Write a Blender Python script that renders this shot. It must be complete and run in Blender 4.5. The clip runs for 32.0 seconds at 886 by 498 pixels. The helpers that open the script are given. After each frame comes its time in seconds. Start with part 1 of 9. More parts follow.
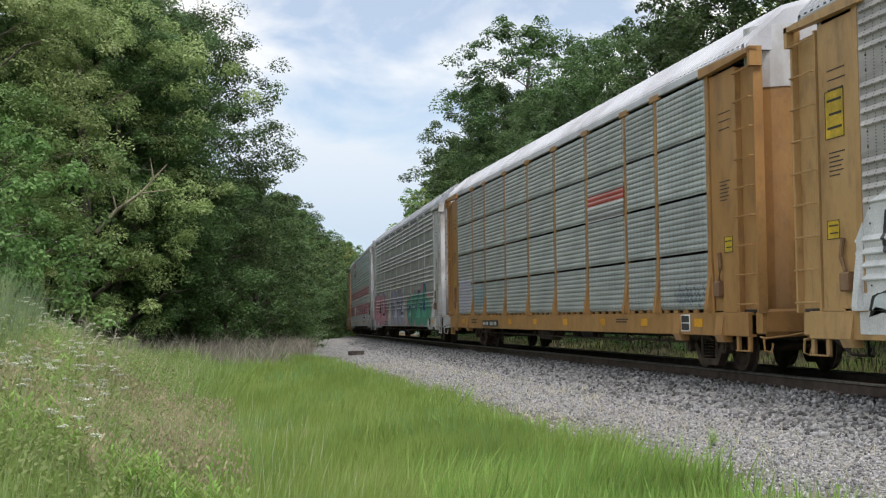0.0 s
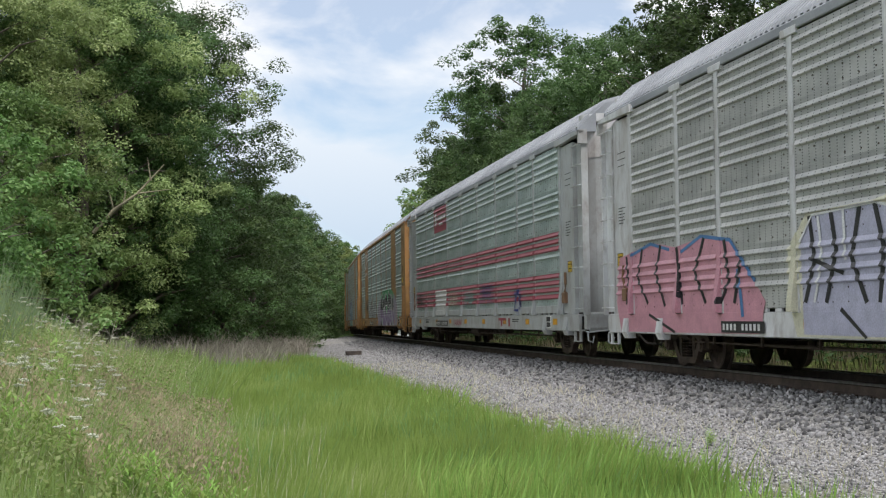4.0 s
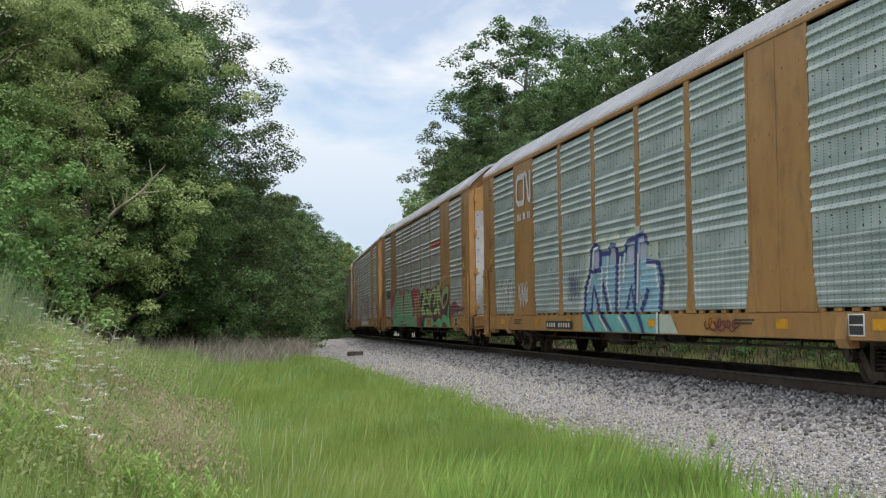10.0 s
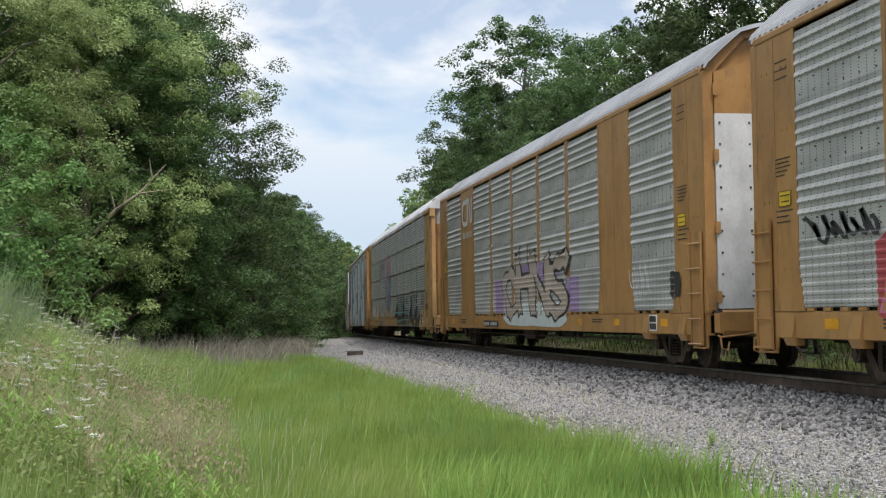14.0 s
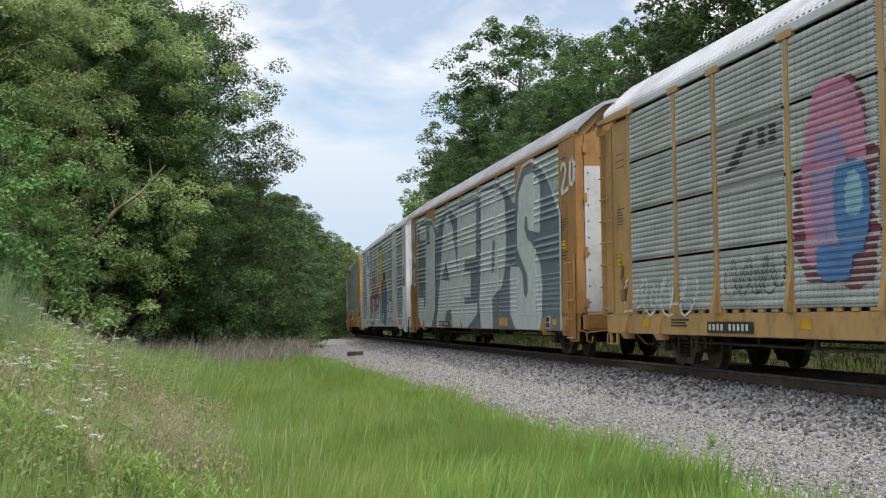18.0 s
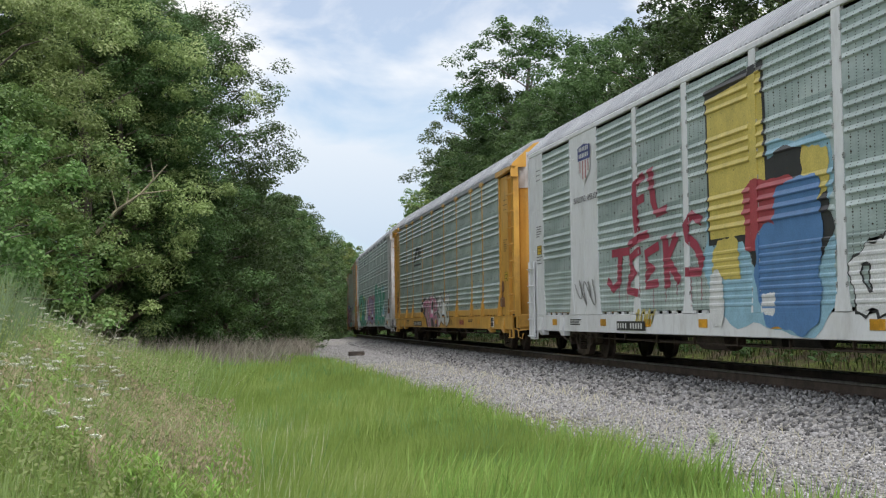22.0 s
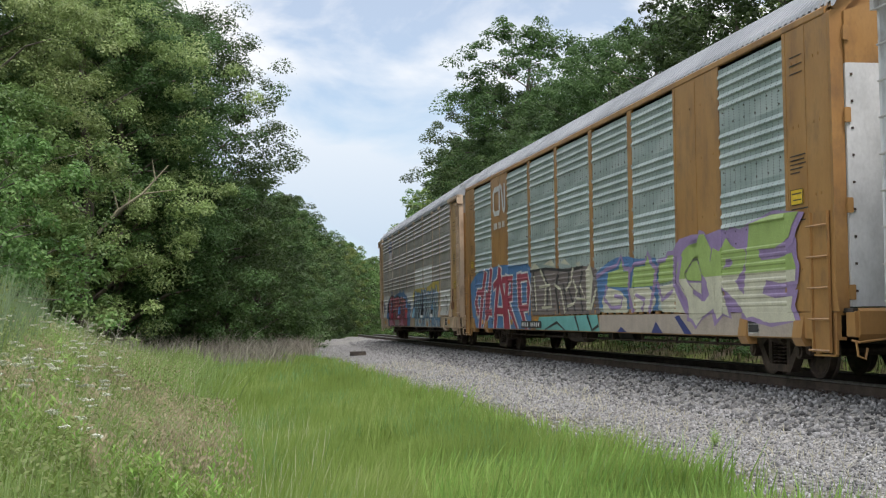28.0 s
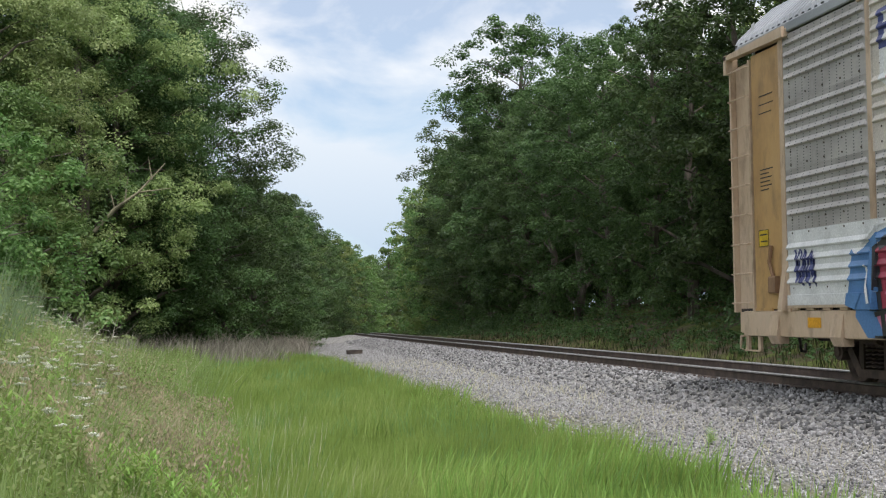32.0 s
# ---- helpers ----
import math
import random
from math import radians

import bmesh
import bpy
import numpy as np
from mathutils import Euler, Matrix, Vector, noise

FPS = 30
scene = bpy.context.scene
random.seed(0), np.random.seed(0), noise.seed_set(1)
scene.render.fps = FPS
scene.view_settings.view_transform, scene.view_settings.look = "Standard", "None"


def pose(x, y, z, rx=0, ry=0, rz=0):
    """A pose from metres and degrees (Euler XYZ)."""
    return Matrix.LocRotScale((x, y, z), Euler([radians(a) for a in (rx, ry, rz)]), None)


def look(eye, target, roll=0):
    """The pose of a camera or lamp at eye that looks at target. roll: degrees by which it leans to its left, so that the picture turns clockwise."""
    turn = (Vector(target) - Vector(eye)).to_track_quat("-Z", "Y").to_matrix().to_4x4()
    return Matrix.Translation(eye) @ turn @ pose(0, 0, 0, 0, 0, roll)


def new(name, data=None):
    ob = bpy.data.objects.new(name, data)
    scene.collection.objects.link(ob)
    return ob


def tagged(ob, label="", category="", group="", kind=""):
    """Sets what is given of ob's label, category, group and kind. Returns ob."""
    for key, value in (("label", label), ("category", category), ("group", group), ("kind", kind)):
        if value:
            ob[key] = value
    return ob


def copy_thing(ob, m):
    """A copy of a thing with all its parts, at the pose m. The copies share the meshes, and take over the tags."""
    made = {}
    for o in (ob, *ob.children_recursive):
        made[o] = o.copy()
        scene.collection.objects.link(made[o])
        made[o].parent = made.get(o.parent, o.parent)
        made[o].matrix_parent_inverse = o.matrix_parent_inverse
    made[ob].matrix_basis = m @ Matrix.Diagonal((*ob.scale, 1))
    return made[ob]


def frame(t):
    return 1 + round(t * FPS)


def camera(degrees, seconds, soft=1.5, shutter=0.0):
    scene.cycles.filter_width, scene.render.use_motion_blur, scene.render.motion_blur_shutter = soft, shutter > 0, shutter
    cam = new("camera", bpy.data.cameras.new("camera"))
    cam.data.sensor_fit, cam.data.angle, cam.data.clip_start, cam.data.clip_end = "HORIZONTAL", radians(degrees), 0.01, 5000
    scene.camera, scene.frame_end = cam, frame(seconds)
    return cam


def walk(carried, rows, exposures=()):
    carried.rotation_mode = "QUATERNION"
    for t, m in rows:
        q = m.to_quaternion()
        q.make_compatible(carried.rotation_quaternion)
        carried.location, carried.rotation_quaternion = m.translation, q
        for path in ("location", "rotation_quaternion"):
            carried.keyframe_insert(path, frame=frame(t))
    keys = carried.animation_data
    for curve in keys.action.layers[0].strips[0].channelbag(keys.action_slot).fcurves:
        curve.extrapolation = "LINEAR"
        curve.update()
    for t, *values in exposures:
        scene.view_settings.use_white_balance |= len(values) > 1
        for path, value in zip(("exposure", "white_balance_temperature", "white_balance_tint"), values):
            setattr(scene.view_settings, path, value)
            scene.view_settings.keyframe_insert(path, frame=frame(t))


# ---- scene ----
cam = camera(36.06, 32.0, soft=1.2)

# the line of the track: straight up to S0, then a wide curve to the right; the grade falls off gently in the distance
EYE_Z = 1.0094
TRACK_X = 9.759
S0, CURVE = 33.09, 1.1078e-3
SPEED, GAIN, PITCH, LEAD = 12.2462, 0.0308, 28.206, -173.344


def fall(s):
    """Height of the rails: level, then over a crest some 120 m off and down behind it."""
    if s < 30:
        return 0.0
    if s < 112:
        return -0.6e-4 * (s - 30) ** 2
    d = min(s, 290) - 112
    return -0.4034 - 0.00984 * d - 1.6e-4 * d * d if d < 45 else -1.17 - 0.02424 * (d - 45)


def along(s, lat=0.0):
    if s <= S0:
        return TRACK_X + lat, s
    a = CURVE * (s - S0)
    return TRACK_X + (1 - math.cos(a)) / CURVE + lat * math.cos(a), S0 + math.sin(a) / CURVE - lat * math.sin(a)


def aim(t, pan, tilt):
    """The tripod head: turned 9.96 degrees from the track and 2.8 up, with a small pan and tilt."""
    yaw, up = radians(9.964 - pan), radians(2.825 + tilt)
    way = Vector((math.sin(yaw) * math.cos(up), math.cos(yaw) * math.cos(up), math.sin(up)))
    eye = Vector((0, 0, EYE_Z))
    return t, look(eye, eye + way * 10, -0.79)


walk(cam, [aim(t, p * 0.0238, q * 0.0238) for t, p, q in (
    (0, 2, -1), (0.5, 2, -1), (1, 0.5, -1), (1.5, -1, -1), (2, -2.8, -1), (3.5, -3, -1), (5.5, -1, 0), (6.5, 0, 0), (9, 0, 0), (12.5, 0, 0),
    (13.2, 0, -0.8), (14.5, 0, -0.8), (16.5, 0, 0), (18.5, 0.3, 0), (19.5, 1.7, 0), (21.5, 2.3, 0), (23.3, 3.3, 0), (24, 4.7, 0), (25.5, 5, 0),
    (28, 5, 0), (28.5, 3.5, 0), (29.5, 2, -1), (30.5, 0.2, -2.6), (31, -1, -2.7), (32, -1.2, -2.8))], exposures=((0, 0.25), (32, 0.25)))

# ---- light ----
SUN_EL, SUN_AZ = 64, 166
world = bpy.data.worlds.new("sky")
scene.world = world
world.use_nodes = True
wn, wl = world.node_tree.nodes, world.node_tree.links
wn.clear()
sky = wn.new("ShaderNodeTexSky")
sky.sky_type, sky.sun_disc = "NISHITA", False
sky.sun_elevation, sky.sun_rotation = radians(SUN_EL), radians(SUN_AZ)
sky.dust_density, sky.air_density, sky.ozone_density = 0.1, 1.0, 4.0
skybg = wn.new("ShaderNodeBackground")
skybg.inputs[1].default_value = 0.112
cloudbg = wn.new("ShaderNodeBackground")
coord = wn.new("ShaderNodeTexCoord")
flat = wn.new("ShaderNodeMapping")
flat.inputs["Scale"].default_value = (2.0, 2.0, 3.6)
flat.inputs["Location"].default_value = (0.05, 0.4, 0.55)
puff = wn.new("ShaderNodeTexNoise")
puff.inputs["Scale"].default_value, puff.inputs["Detail"].default_value, puff.inputs["Roughness"].default_value = 2.6, 7.0, 0.55
puff.inputs["Distortion"].default_value = 0.4
ramp = wn.new("ShaderNodeValToRGB")
ramp.color_ramp.elements[0].position, ramp.color_ramp.elements[0].color = 0.41, (0.32, 0.32, 0.32, 1)
ramp.color_ramp.elements[1].position, ramp.color_ramp.elements[1].color = 0.565, (1, 1, 1, 1)
mixbg = wn.new("ShaderNodeMixShader")
wout = wn.new("ShaderNodeOutputWorld")
wl.new(coord.outputs["Generated"], flat.inputs[0])
wl.new(flat.outputs[0], puff.inputs["Vector"])
wl.new(puff.outputs[0], ramp.inputs[0])
wl.new(sky.outputs[0], skybg.inputs[0])
wl.new(skybg.outputs[0], mixbg.inputs[1])
wl.new(cloudbg.outputs[0], mixbg.inputs[2])
# clouds grow brighter towards the zenith, as under any overcast sky
height = wn.new("ShaderNodeSeparateXYZ")
wl.new(coord.outputs["Generated"], height.inputs[0])
zenith = wn.new("ShaderNodeMapRange")
zenith.inputs[1].default_value, zenith.inputs[2].default_value, zenith.inputs[3].default_value, zenith.inputs[4].default_value = 0.0, 1.0, 0.72, 1.62
wl.new(height.outputs[2], zenith.inputs[0])
wl.new(zenith.outputs[0], cloudbg.inputs[1])
# far clouds close up towards the horizon and turn blue with distance
cover = wn.new("ShaderNodeMapRange")
cover.inputs[1].default_value, cover.inputs[2].default_value, cover.inputs[3].default_value, cover.inputs[4].default_value = 0.02, 0.22, 0.9, 0.0
wl.new(height.outputs[2], cover.inputs[0])
dense = wn.new("ShaderNodeMath")
dense.operation = "MAXIMUM"
wl.new(ramp.outputs[0], dense.inputs[0])
wl.new(cover.outputs[0], dense.inputs[1])
wl.new(dense.outputs[0], mixbg.inputs[0])
tint = wn.new("ShaderNodeValToRGB")
tint.color_ramp.elements[0].position, tint.color_ramp.elements[0].color = 0.04, (0.66, 0.81, 0.98, 1)
tint.color_ramp.elements[1].position, tint.color_ramp.elements[1].color = 0.22, (0.985, 0.985, 1.0, 1)
wl.new(height.outputs[2], tint.inputs[0])
wl.new(tint.outputs[0], cloudbg.inputs[0])
wl.new(mixbg.outputs[0], wout.inputs[0])
lamp = bpy.data.lights.new("sun", "SUN")
lamp.energy, lamp.angle, lamp.color = 2.75, radians(14), (1.0, 0.955, 0.945)
sun = new("sun", lamp)
az, el = radians(SUN_AZ), radians(SUN_EL)
sun.matrix_basis = look(Vector((math.sin(az) * math.cos(el), math.cos(az) * math.cos(el), math.sin(el))) * 50, (0, 0, 0))

# ---- materials ----


def material(name, colour, rough=0.7, metal=0.0, dark=None, light=None, big=1.5, fine=25.0, bump=0.0, amount=0.5, per=0.0, spec=0.5, stretch=(1, 1, 1), grain=0.16, holes=False, rust=0.0):
    """A surface with blotches at one scale and grain at another; per: how far alike pieces differ."""
    m = bpy.data.materials.new(name)
    m.use_nodes = True
    n, l = m.node_tree.nodes, m.node_tree.links
    p = n["Principled BSDF"]
    p.inputs["Roughness"].default_value, p.inputs["Metallic"].default_value = rough, metal
    p.inputs["Specular IOR Level"].default_value = spec
    tc = n.new("ShaderNodeTexCoord")
    mp = n.new("ShaderNodeMapping")
    mp.inputs["Scale"].default_value = stretch
    l.new(tc.outputs["Object"], mp.inputs[0])
    a = n.new("ShaderNodeTexNoise")
    a.inputs["Scale"].default_value, a.inputs["Detail"].default_value, a.inputs["Roughness"].default_value = big, 6, 0.6
    b = n.new("ShaderNodeTexNoise")
    b.inputs["Scale"].default_value, b.inputs["Detail"].default_value = fine, 4
    l.new(mp.outputs[0], a.inputs["Vector"])
    l.new(mp.outputs[0], b.inputs["Vector"])
    dark = dark or tuple(c * 0.6 for c in colour)
    light = light or tuple(min(1, c * 1.25) for c in colour)
    r1 = n.new("ShaderNodeValToRGB")
    e = r1.color_ramp.elements
    e[0].position, e[0].color = 0.5 - 0.28 * amount, (*dark, 1)
    e[1].position, e[1].color = 0.5 + 0.3 * amount, (*light, 1)
    mid = e.new(0.5)
    mid.color = (*colour, 1)
    l.new(a.outputs[0], r1.inputs[0])
    r2 = n.new("ShaderNodeMapRange")
    r2.inputs[1].default_value, r2.inputs[2].default_value, r2.inputs[3].default_value, r2.inputs[4].default_value = 0.3, 0.7, 1 - grain, 1 + grain
    l.new(b.outputs[0], r2.inputs[0])
    mx = n.new("ShaderNodeVectorMath")
    mx.operation = "SCALE"
    l.new(r1.outputs[0], mx.inputs[0])
    if per:
        oi = n.new("ShaderNodeObjectInfo")
        r3 = n.new("ShaderNodeMapRange")
        r3.inputs[3].default_value, r3.inputs[4].default_value = 1 - per, 1 + per
        l.new(oi.outputs["Random"], r3.inputs[0])
        mu = n.new("ShaderNodeMath")
        mu.operation = "MULTIPLY"
        l.new(r2.outputs[0], mu.inputs[0])
        l.new(r3.outputs[0], mu.inputs[1])
        l.new(mu.outputs[0], mx.inputs["Scale"])
    else:
        l.new(r2.outputs[0], mx.inputs["Scale"])
    l.new(mx.outputs[0], p.inputs["Base Color"])
    if rust:
        # runs and freckles of rust, placed differently on every piece
        ro = n.new("ShaderNodeObjectInfo")
        rv = n.new("ShaderNodeVectorMath")
        rv.operation = "MULTIPLY_ADD"
        rv.inputs[1].default_value = (1, 1.3, 0.6)
        rw = n.new("ShaderNodeVectorMath")
        rw.operation = "SCALE"
        rw.inputs[0].default_value = (31, 47, 19)
        l.new(ro.outputs["Random"], rw.inputs["Scale"])
        l.new(tc.outputs["Object"], rv.inputs[0])
        l.new(rw.outputs[0], rv.inputs[2])
        rn = n.new("ShaderNodeTexNoise")
        rn.inputs["Scale"].default_value, rn.inputs["Detail"].default_value, rn.inputs["Roughness"].default_value = 2.6, 9, 0.68
        l.new(rv.outputs[0], rn.inputs["Vector"])
        rm = n.new("ShaderNodeMapRange")
        rm.inputs[1].default_value, rm.inputs[2].default_value, rm.inputs[4].default_value = 0.50, 0.68, rust
        l.new(rn.outputs[0], rm.inputs[0])
        rx = n.new("ShaderNodeMix")
        rx.data_type = "RGBA"
        rx.inputs[7].default_value = (0.135, 0.085, 0.055, 1)
        l.new(rm.outputs[0], rx.inputs[0])
        l.new(mx.outputs[0], rx.inputs[6])
        l.new(rx.outputs[2], p.inputs["Base Color"])
    if holes:
        # columns of small punched holes
        sx = n.new("ShaderNodeSeparateXYZ")
        l.new(tc.outputs["Object"], sx.inputs[0])
        dist = []
        for axis, step in (("Y", 0.21), ("Z", 0.0408)):
            d = n.new("ShaderNodeMath")
            d.operation = "PINGPONG"
            d.inputs[1].default_value = step / 2
            l.new(sx.outputs[axis], d.inputs[0])
            dist.append(d)
        h1 = n.new("ShaderNodeMath")
        h1.operation = "LESS_THAN"
        h1.inputs[1].default_value = 0.016
        l.new(dist[0].outputs[0], h1.inputs[0])
        h2 = n.new("ShaderNodeMath")
        h2.operation = "LESS_THAN"
        h2.inputs[1].default_value = 0.008
        l.new(dist[1].outputs[0], h2.inputs[0])
        h3 = n.new("ShaderNodeMath")
        h3.operation = "MULTIPLY"
        l.new(h1.outputs[0], h3.inputs[0])
        l.new(h2.outputs[0], h3.inputs[1])
        mh = n.new("ShaderNodeMix")
        mh.data_type = "RGBA"
        mh.inputs[7].default_value = (0.075, 0.082, 0.08, 1)
        l.new(h3.outputs[0], mh.inputs[0])
        l.new(mx.outputs[0], mh.inputs[6])
        l.new(mh.outputs[2], p.inputs["Base Color"])
    if bump:
        bp = n.new("ShaderNodeBump")
        bp.inputs["Strength"].default_value, bp.inputs["Distance"].default_value = bump, 0.01
        l.new(b.outputs[0], bp.inputs["Height"])
        l.new(bp.outputs[0], p.inputs["Normal"])
    return m


def leafage(name, colour, tip, gloss=0.5, shine=0.35, deep=0.55):
    """Leaves and blades: each piece its own shade, with light coming through."""
    m = bpy.data.materials.new(name)
    m.use_nodes = True
    n, l = m.node_tree.nodes, m.node_tree.links
    p, out = n["Principled BSDF"], n["Material Output"]
    geo = n.new("ShaderNodeNewGeometry")
    tc = n.new("ShaderNodeTexCoord")
    no = n.new("ShaderNodeTexNoise")
    no.inputs["Scale"].default_value, no.inputs["Detail"].default_value = 0.5, 3
    l.new(tc.outputs["Object"], no.inputs["Vector"])
    ad = n.new("ShaderNodeMath")
    ad.operation = "ADD"
    sc = n.new("ShaderNodeMath")
    sc.operation = "MULTIPLY"
    sc.inputs[1].default_value = 0.55
    l.new(geo.outputs["Random Per Island"], sc.inputs[0])
    l.new(sc.outputs[0], ad.inputs[0])
    s2 = n.new("ShaderNodeMath")
    s2.operation = "MULTIPLY_ADD"
    s2.inputs[1].default_value, s2.inputs[2].default_value = 1.6, -0.6
    l.new(no.outputs[0], s2.inputs[0])
    l.new(s2.outputs[0], ad.inputs[1])
    r = n.new("ShaderNodeValToRGB")
    e = r.color_ramp.elements
    e[0].position, e[0].color = 0.05, (*(c * deep for c in colour), 1)
    e[1].position, e[1].color = 0.95, (*tip, 1)
    q = e.new(0.5)
    q.color = (*colour, 1)
    l.new(ad.outputs[0], r.inputs[0])
    oi = n.new("ShaderNodeObjectInfo")
    hs = n.new("ShaderNodeHueSaturation")
    mr = n.new("ShaderNodeMapRange")
    mr.inputs[3].default_value, mr.inputs[4].default_value = 0.485, 0.515
    mv = n.new("ShaderNodeMapRange")
    mv.inputs[3].default_value, mv.inputs[4].default_value = 0.75, 1.3
    l.new(oi.outputs["Random"], mr.inputs[0])
    l.new(oi.outputs["Random"], mv.inputs[0])
    l.new(mr.outputs[0], hs.inputs["Hue"])
    l.new(mv.outputs[0], hs.inputs["Value"])
    l.new(r.outputs[0], hs.inputs["Color"])
    l.new(hs.outputs[0], p.inputs["Base Color"])
    p.inputs["Roughness"].default_value, p.inputs["Specular IOR Level"].default_value = gloss, shine
    tr = n.new("ShaderNodeBsdfTranslucent")
    l.new(hs.outputs[0], tr.inputs[0])
    mi = n.new("ShaderNodeMixShader")
    mi.inputs[0].default_value = 0.46
    l.new(p.outputs[0], mi.inputs[1])
    l.new(tr.outputs[0], mi.inputs[2])
    l.new(mi.outputs[0], out.inputs[0])
    return m


RUST = (0.16, 0.075, 0.035)
STREAK = (1, 1, 0.45)
M_GOLD = material("gold_paint", (0.375, 0.203, 0.072), 0.42, dark=(0.273, 0.140, 0.055), light=(0.427, 0.248, 0.101), big=1.4, amount=0.9, bump=0.02, grain=0.05, stretch=STREAK, spec=0.4, rust=0.5)
M_TAN = material("faded_gold_paint", (0.451, 0.277, 0.115), 0.42, dark=(0.334, 0.195, 0.083), light=(0.496, 0.324, 0.150), big=1.4, amount=0.9, bump=0.02, grain=0.05, stretch=STREAK, spec=0.4, rust=0.5)
M_BEIGE = material("bleached_tan_paint", (0.520, 0.391, 0.276), 0.42, dark=(0.381, 0.262, 0.172), light=(0.577, 0.460, 0.348), big=1.4, amount=0.9, bump=0.02, grain=0.05, stretch=STREAK, spec=0.4, rust=0.55)
M_BRIGHT = material("fresh_gold_paint", (0.62, 0.345, 0.072), 0.42, dark=(0.49, 0.255, 0.058), light=(0.66, 0.39, 0.1), big=1.2, amount=1.0, bump=0.02, grain=0.04, stretch=STREAK, spec=0.4, rust=0.35)
M_WHITE = material("white_paint", (0.575, 0.581, 0.586), 0.42, dark=(0.414, 0.385, 0.356), light=(0.759, 0.770, 0.782), big=1.2, amount=0.65, bump=0.02, grain=0.04, stretch=STREAK, spec=0.4, rust=0.45)
M_CLEAN = material("clean_white_paint", (0.70, 0.71, 0.72), 0.42, dark=(0.58, 0.58, 0.57), light=(0.76, 0.77, 0.78), big=1.2, amount=1.0, bump=0.02, grain=0.03, stretch=STREAK, rust=0.2)
M_PEEL = material("peeling_white_paint", (0.6, 0.605, 0.6), 0.5, dark=(0.47, 0.475, 0.47), light=(0.7, 0.705, 0.7), big=1.6, amount=0.6, bump=0.05, grain=0.06, stretch=(1, 1, 0.6))
M_GREY = material("pale_grey_paint", (0.416, 0.434, 0.434), 0.42, dark=(0.296, 0.286, 0.268), light=(0.480, 0.499, 0.499), big=1.2, amount=1.0, bump=0.02, grain=0.04, stretch=STREAK, spec=0.4, rust=0.4)
M_ZINC_SLOT = material("slotted_sheet", (0.347, 0.375, 0.363), 0.45, 0.2, dark=(0.256, 0.281, 0.270), light=(0.423, 0.456, 0.434), big=1.3, fine=30, bump=0.04, per=0.09, grain=0.06, stretch=(1, 0.5, 1), holes=True, spec=0.5)
M_ZINC = material("galvanised_sheet", (0.409, 0.414, 0.399), 0.45, 0.2, dark=(0.307, 0.312, 0.301), light=(0.500, 0.501, 0.483), big=1.3, fine=30, bump=0.04, per=0.09, grain=0.06, stretch=(1, 0.5, 1), holes=True)
M_ZINC_GREEN = material("green_grey_sheet", (0.370, 0.445, 0.429), 0.45, 0.2, dark=(0.265, 0.338, 0.320), light=(0.469, 0.541, 0.523), big=1.3, fine=30, bump=0.04, per=0.08, grain=0.06, stretch=(1, 0.5, 1), holes=True)
M_ZINC_WARM = material("weathered_sheet", (0.390, 0.366, 0.348), 0.45, 0.2, dark=(0.289, 0.270, 0.251), light=(0.478, 0.450, 0.422), big=1.3, fine=30, bump=0.04, per=0.10, grain=0.06, stretch=(1, 0.5, 1), holes=True, spec=0.5)
M_ROOF = material("galvanised_roof", (0.311, 0.328, 0.348), 0.65, 0.1, dark=(0.252, 0.268, 0.283), light=(0.361, 0.377, 0.395), big=0.6, fine=30, bump=0.03, grain=0.05, spec=0.2)
M_ROOFW = material("white_roof", (0.538, 0.548, 0.576), 0.7, 0.0, dark=(0.432, 0.432, 0.451), light=(0.606, 0.616, 0.635), big=0.6, fine=30, bump=0.03, grain=0.05, spec=0.2)
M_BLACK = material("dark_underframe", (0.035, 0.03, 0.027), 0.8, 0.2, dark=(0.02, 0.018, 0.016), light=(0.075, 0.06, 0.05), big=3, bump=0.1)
M_RUSTY = material("rust_stained_paint", (0.189, 0.105, 0.056), 0.75, dark=(0.119, 0.059, 0.032), light=(0.252, 0.154, 0.084), big=2, amount=0.8, bump=0.08, stretch=STREAK)
M_STEEL = material("brown_steel", (0.085, 0.062, 0.05), 0.7, 0.4, dark=(0.05, 0.036, 0.03), light=(0.13, 0.095, 0.075), big=4, bump=0.1)
M_RAIL = material("rusty_rail", (0.095, 0.07, 0.058), 0.75, 0.2, dark=(0.06, 0.045, 0.038), light=(0.135, 0.098, 0.078), big=3, bump=0.1)
M_RAILTOP = material("worn_rail_head", (0.42, 0.41, 0.40), 0.3, 0.9, dark=(0.3, 0.29, 0.28), light=(0.5, 0.49, 0.48), big=6)
M_TIE = material("old_tie_wood", (0.10, 0.08, 0.065), 0.9, dark=(0.05, 0.04, 0.033), light=(0.16, 0.13, 0.11), big=5, fine=60, bump=0.4, per=0.2, stretch=(1, 8, 1))
M_STONE = material("ballast_stone", (0.19, 0.187, 0.185), 0.9, dark=(0.10, 0.097, 0.097), light=(0.31, 0.305, 0.30), big=3, fine=50, bump=0.2)
M_OLD = material("dark_old_wood", (0.05, 0.04, 0.032), 0.9, dark=(0.03, 0.024, 0.02), light=(0.085, 0.068, 0.055), big=5, fine=60, bump=0.4)
M_BARK = material("bark", (0.12, 0.10, 0.08), 0.9, dark=(0.06, 0.05, 0.04), light=(0.2, 0.17, 0.14), big=2, fine=30, bump=0.5, stretch=(1, 1, 0.3))
M_DEAD = material("bare_twig", (0.22, 0.20, 0.13), 0.9, big=2, fine=30)
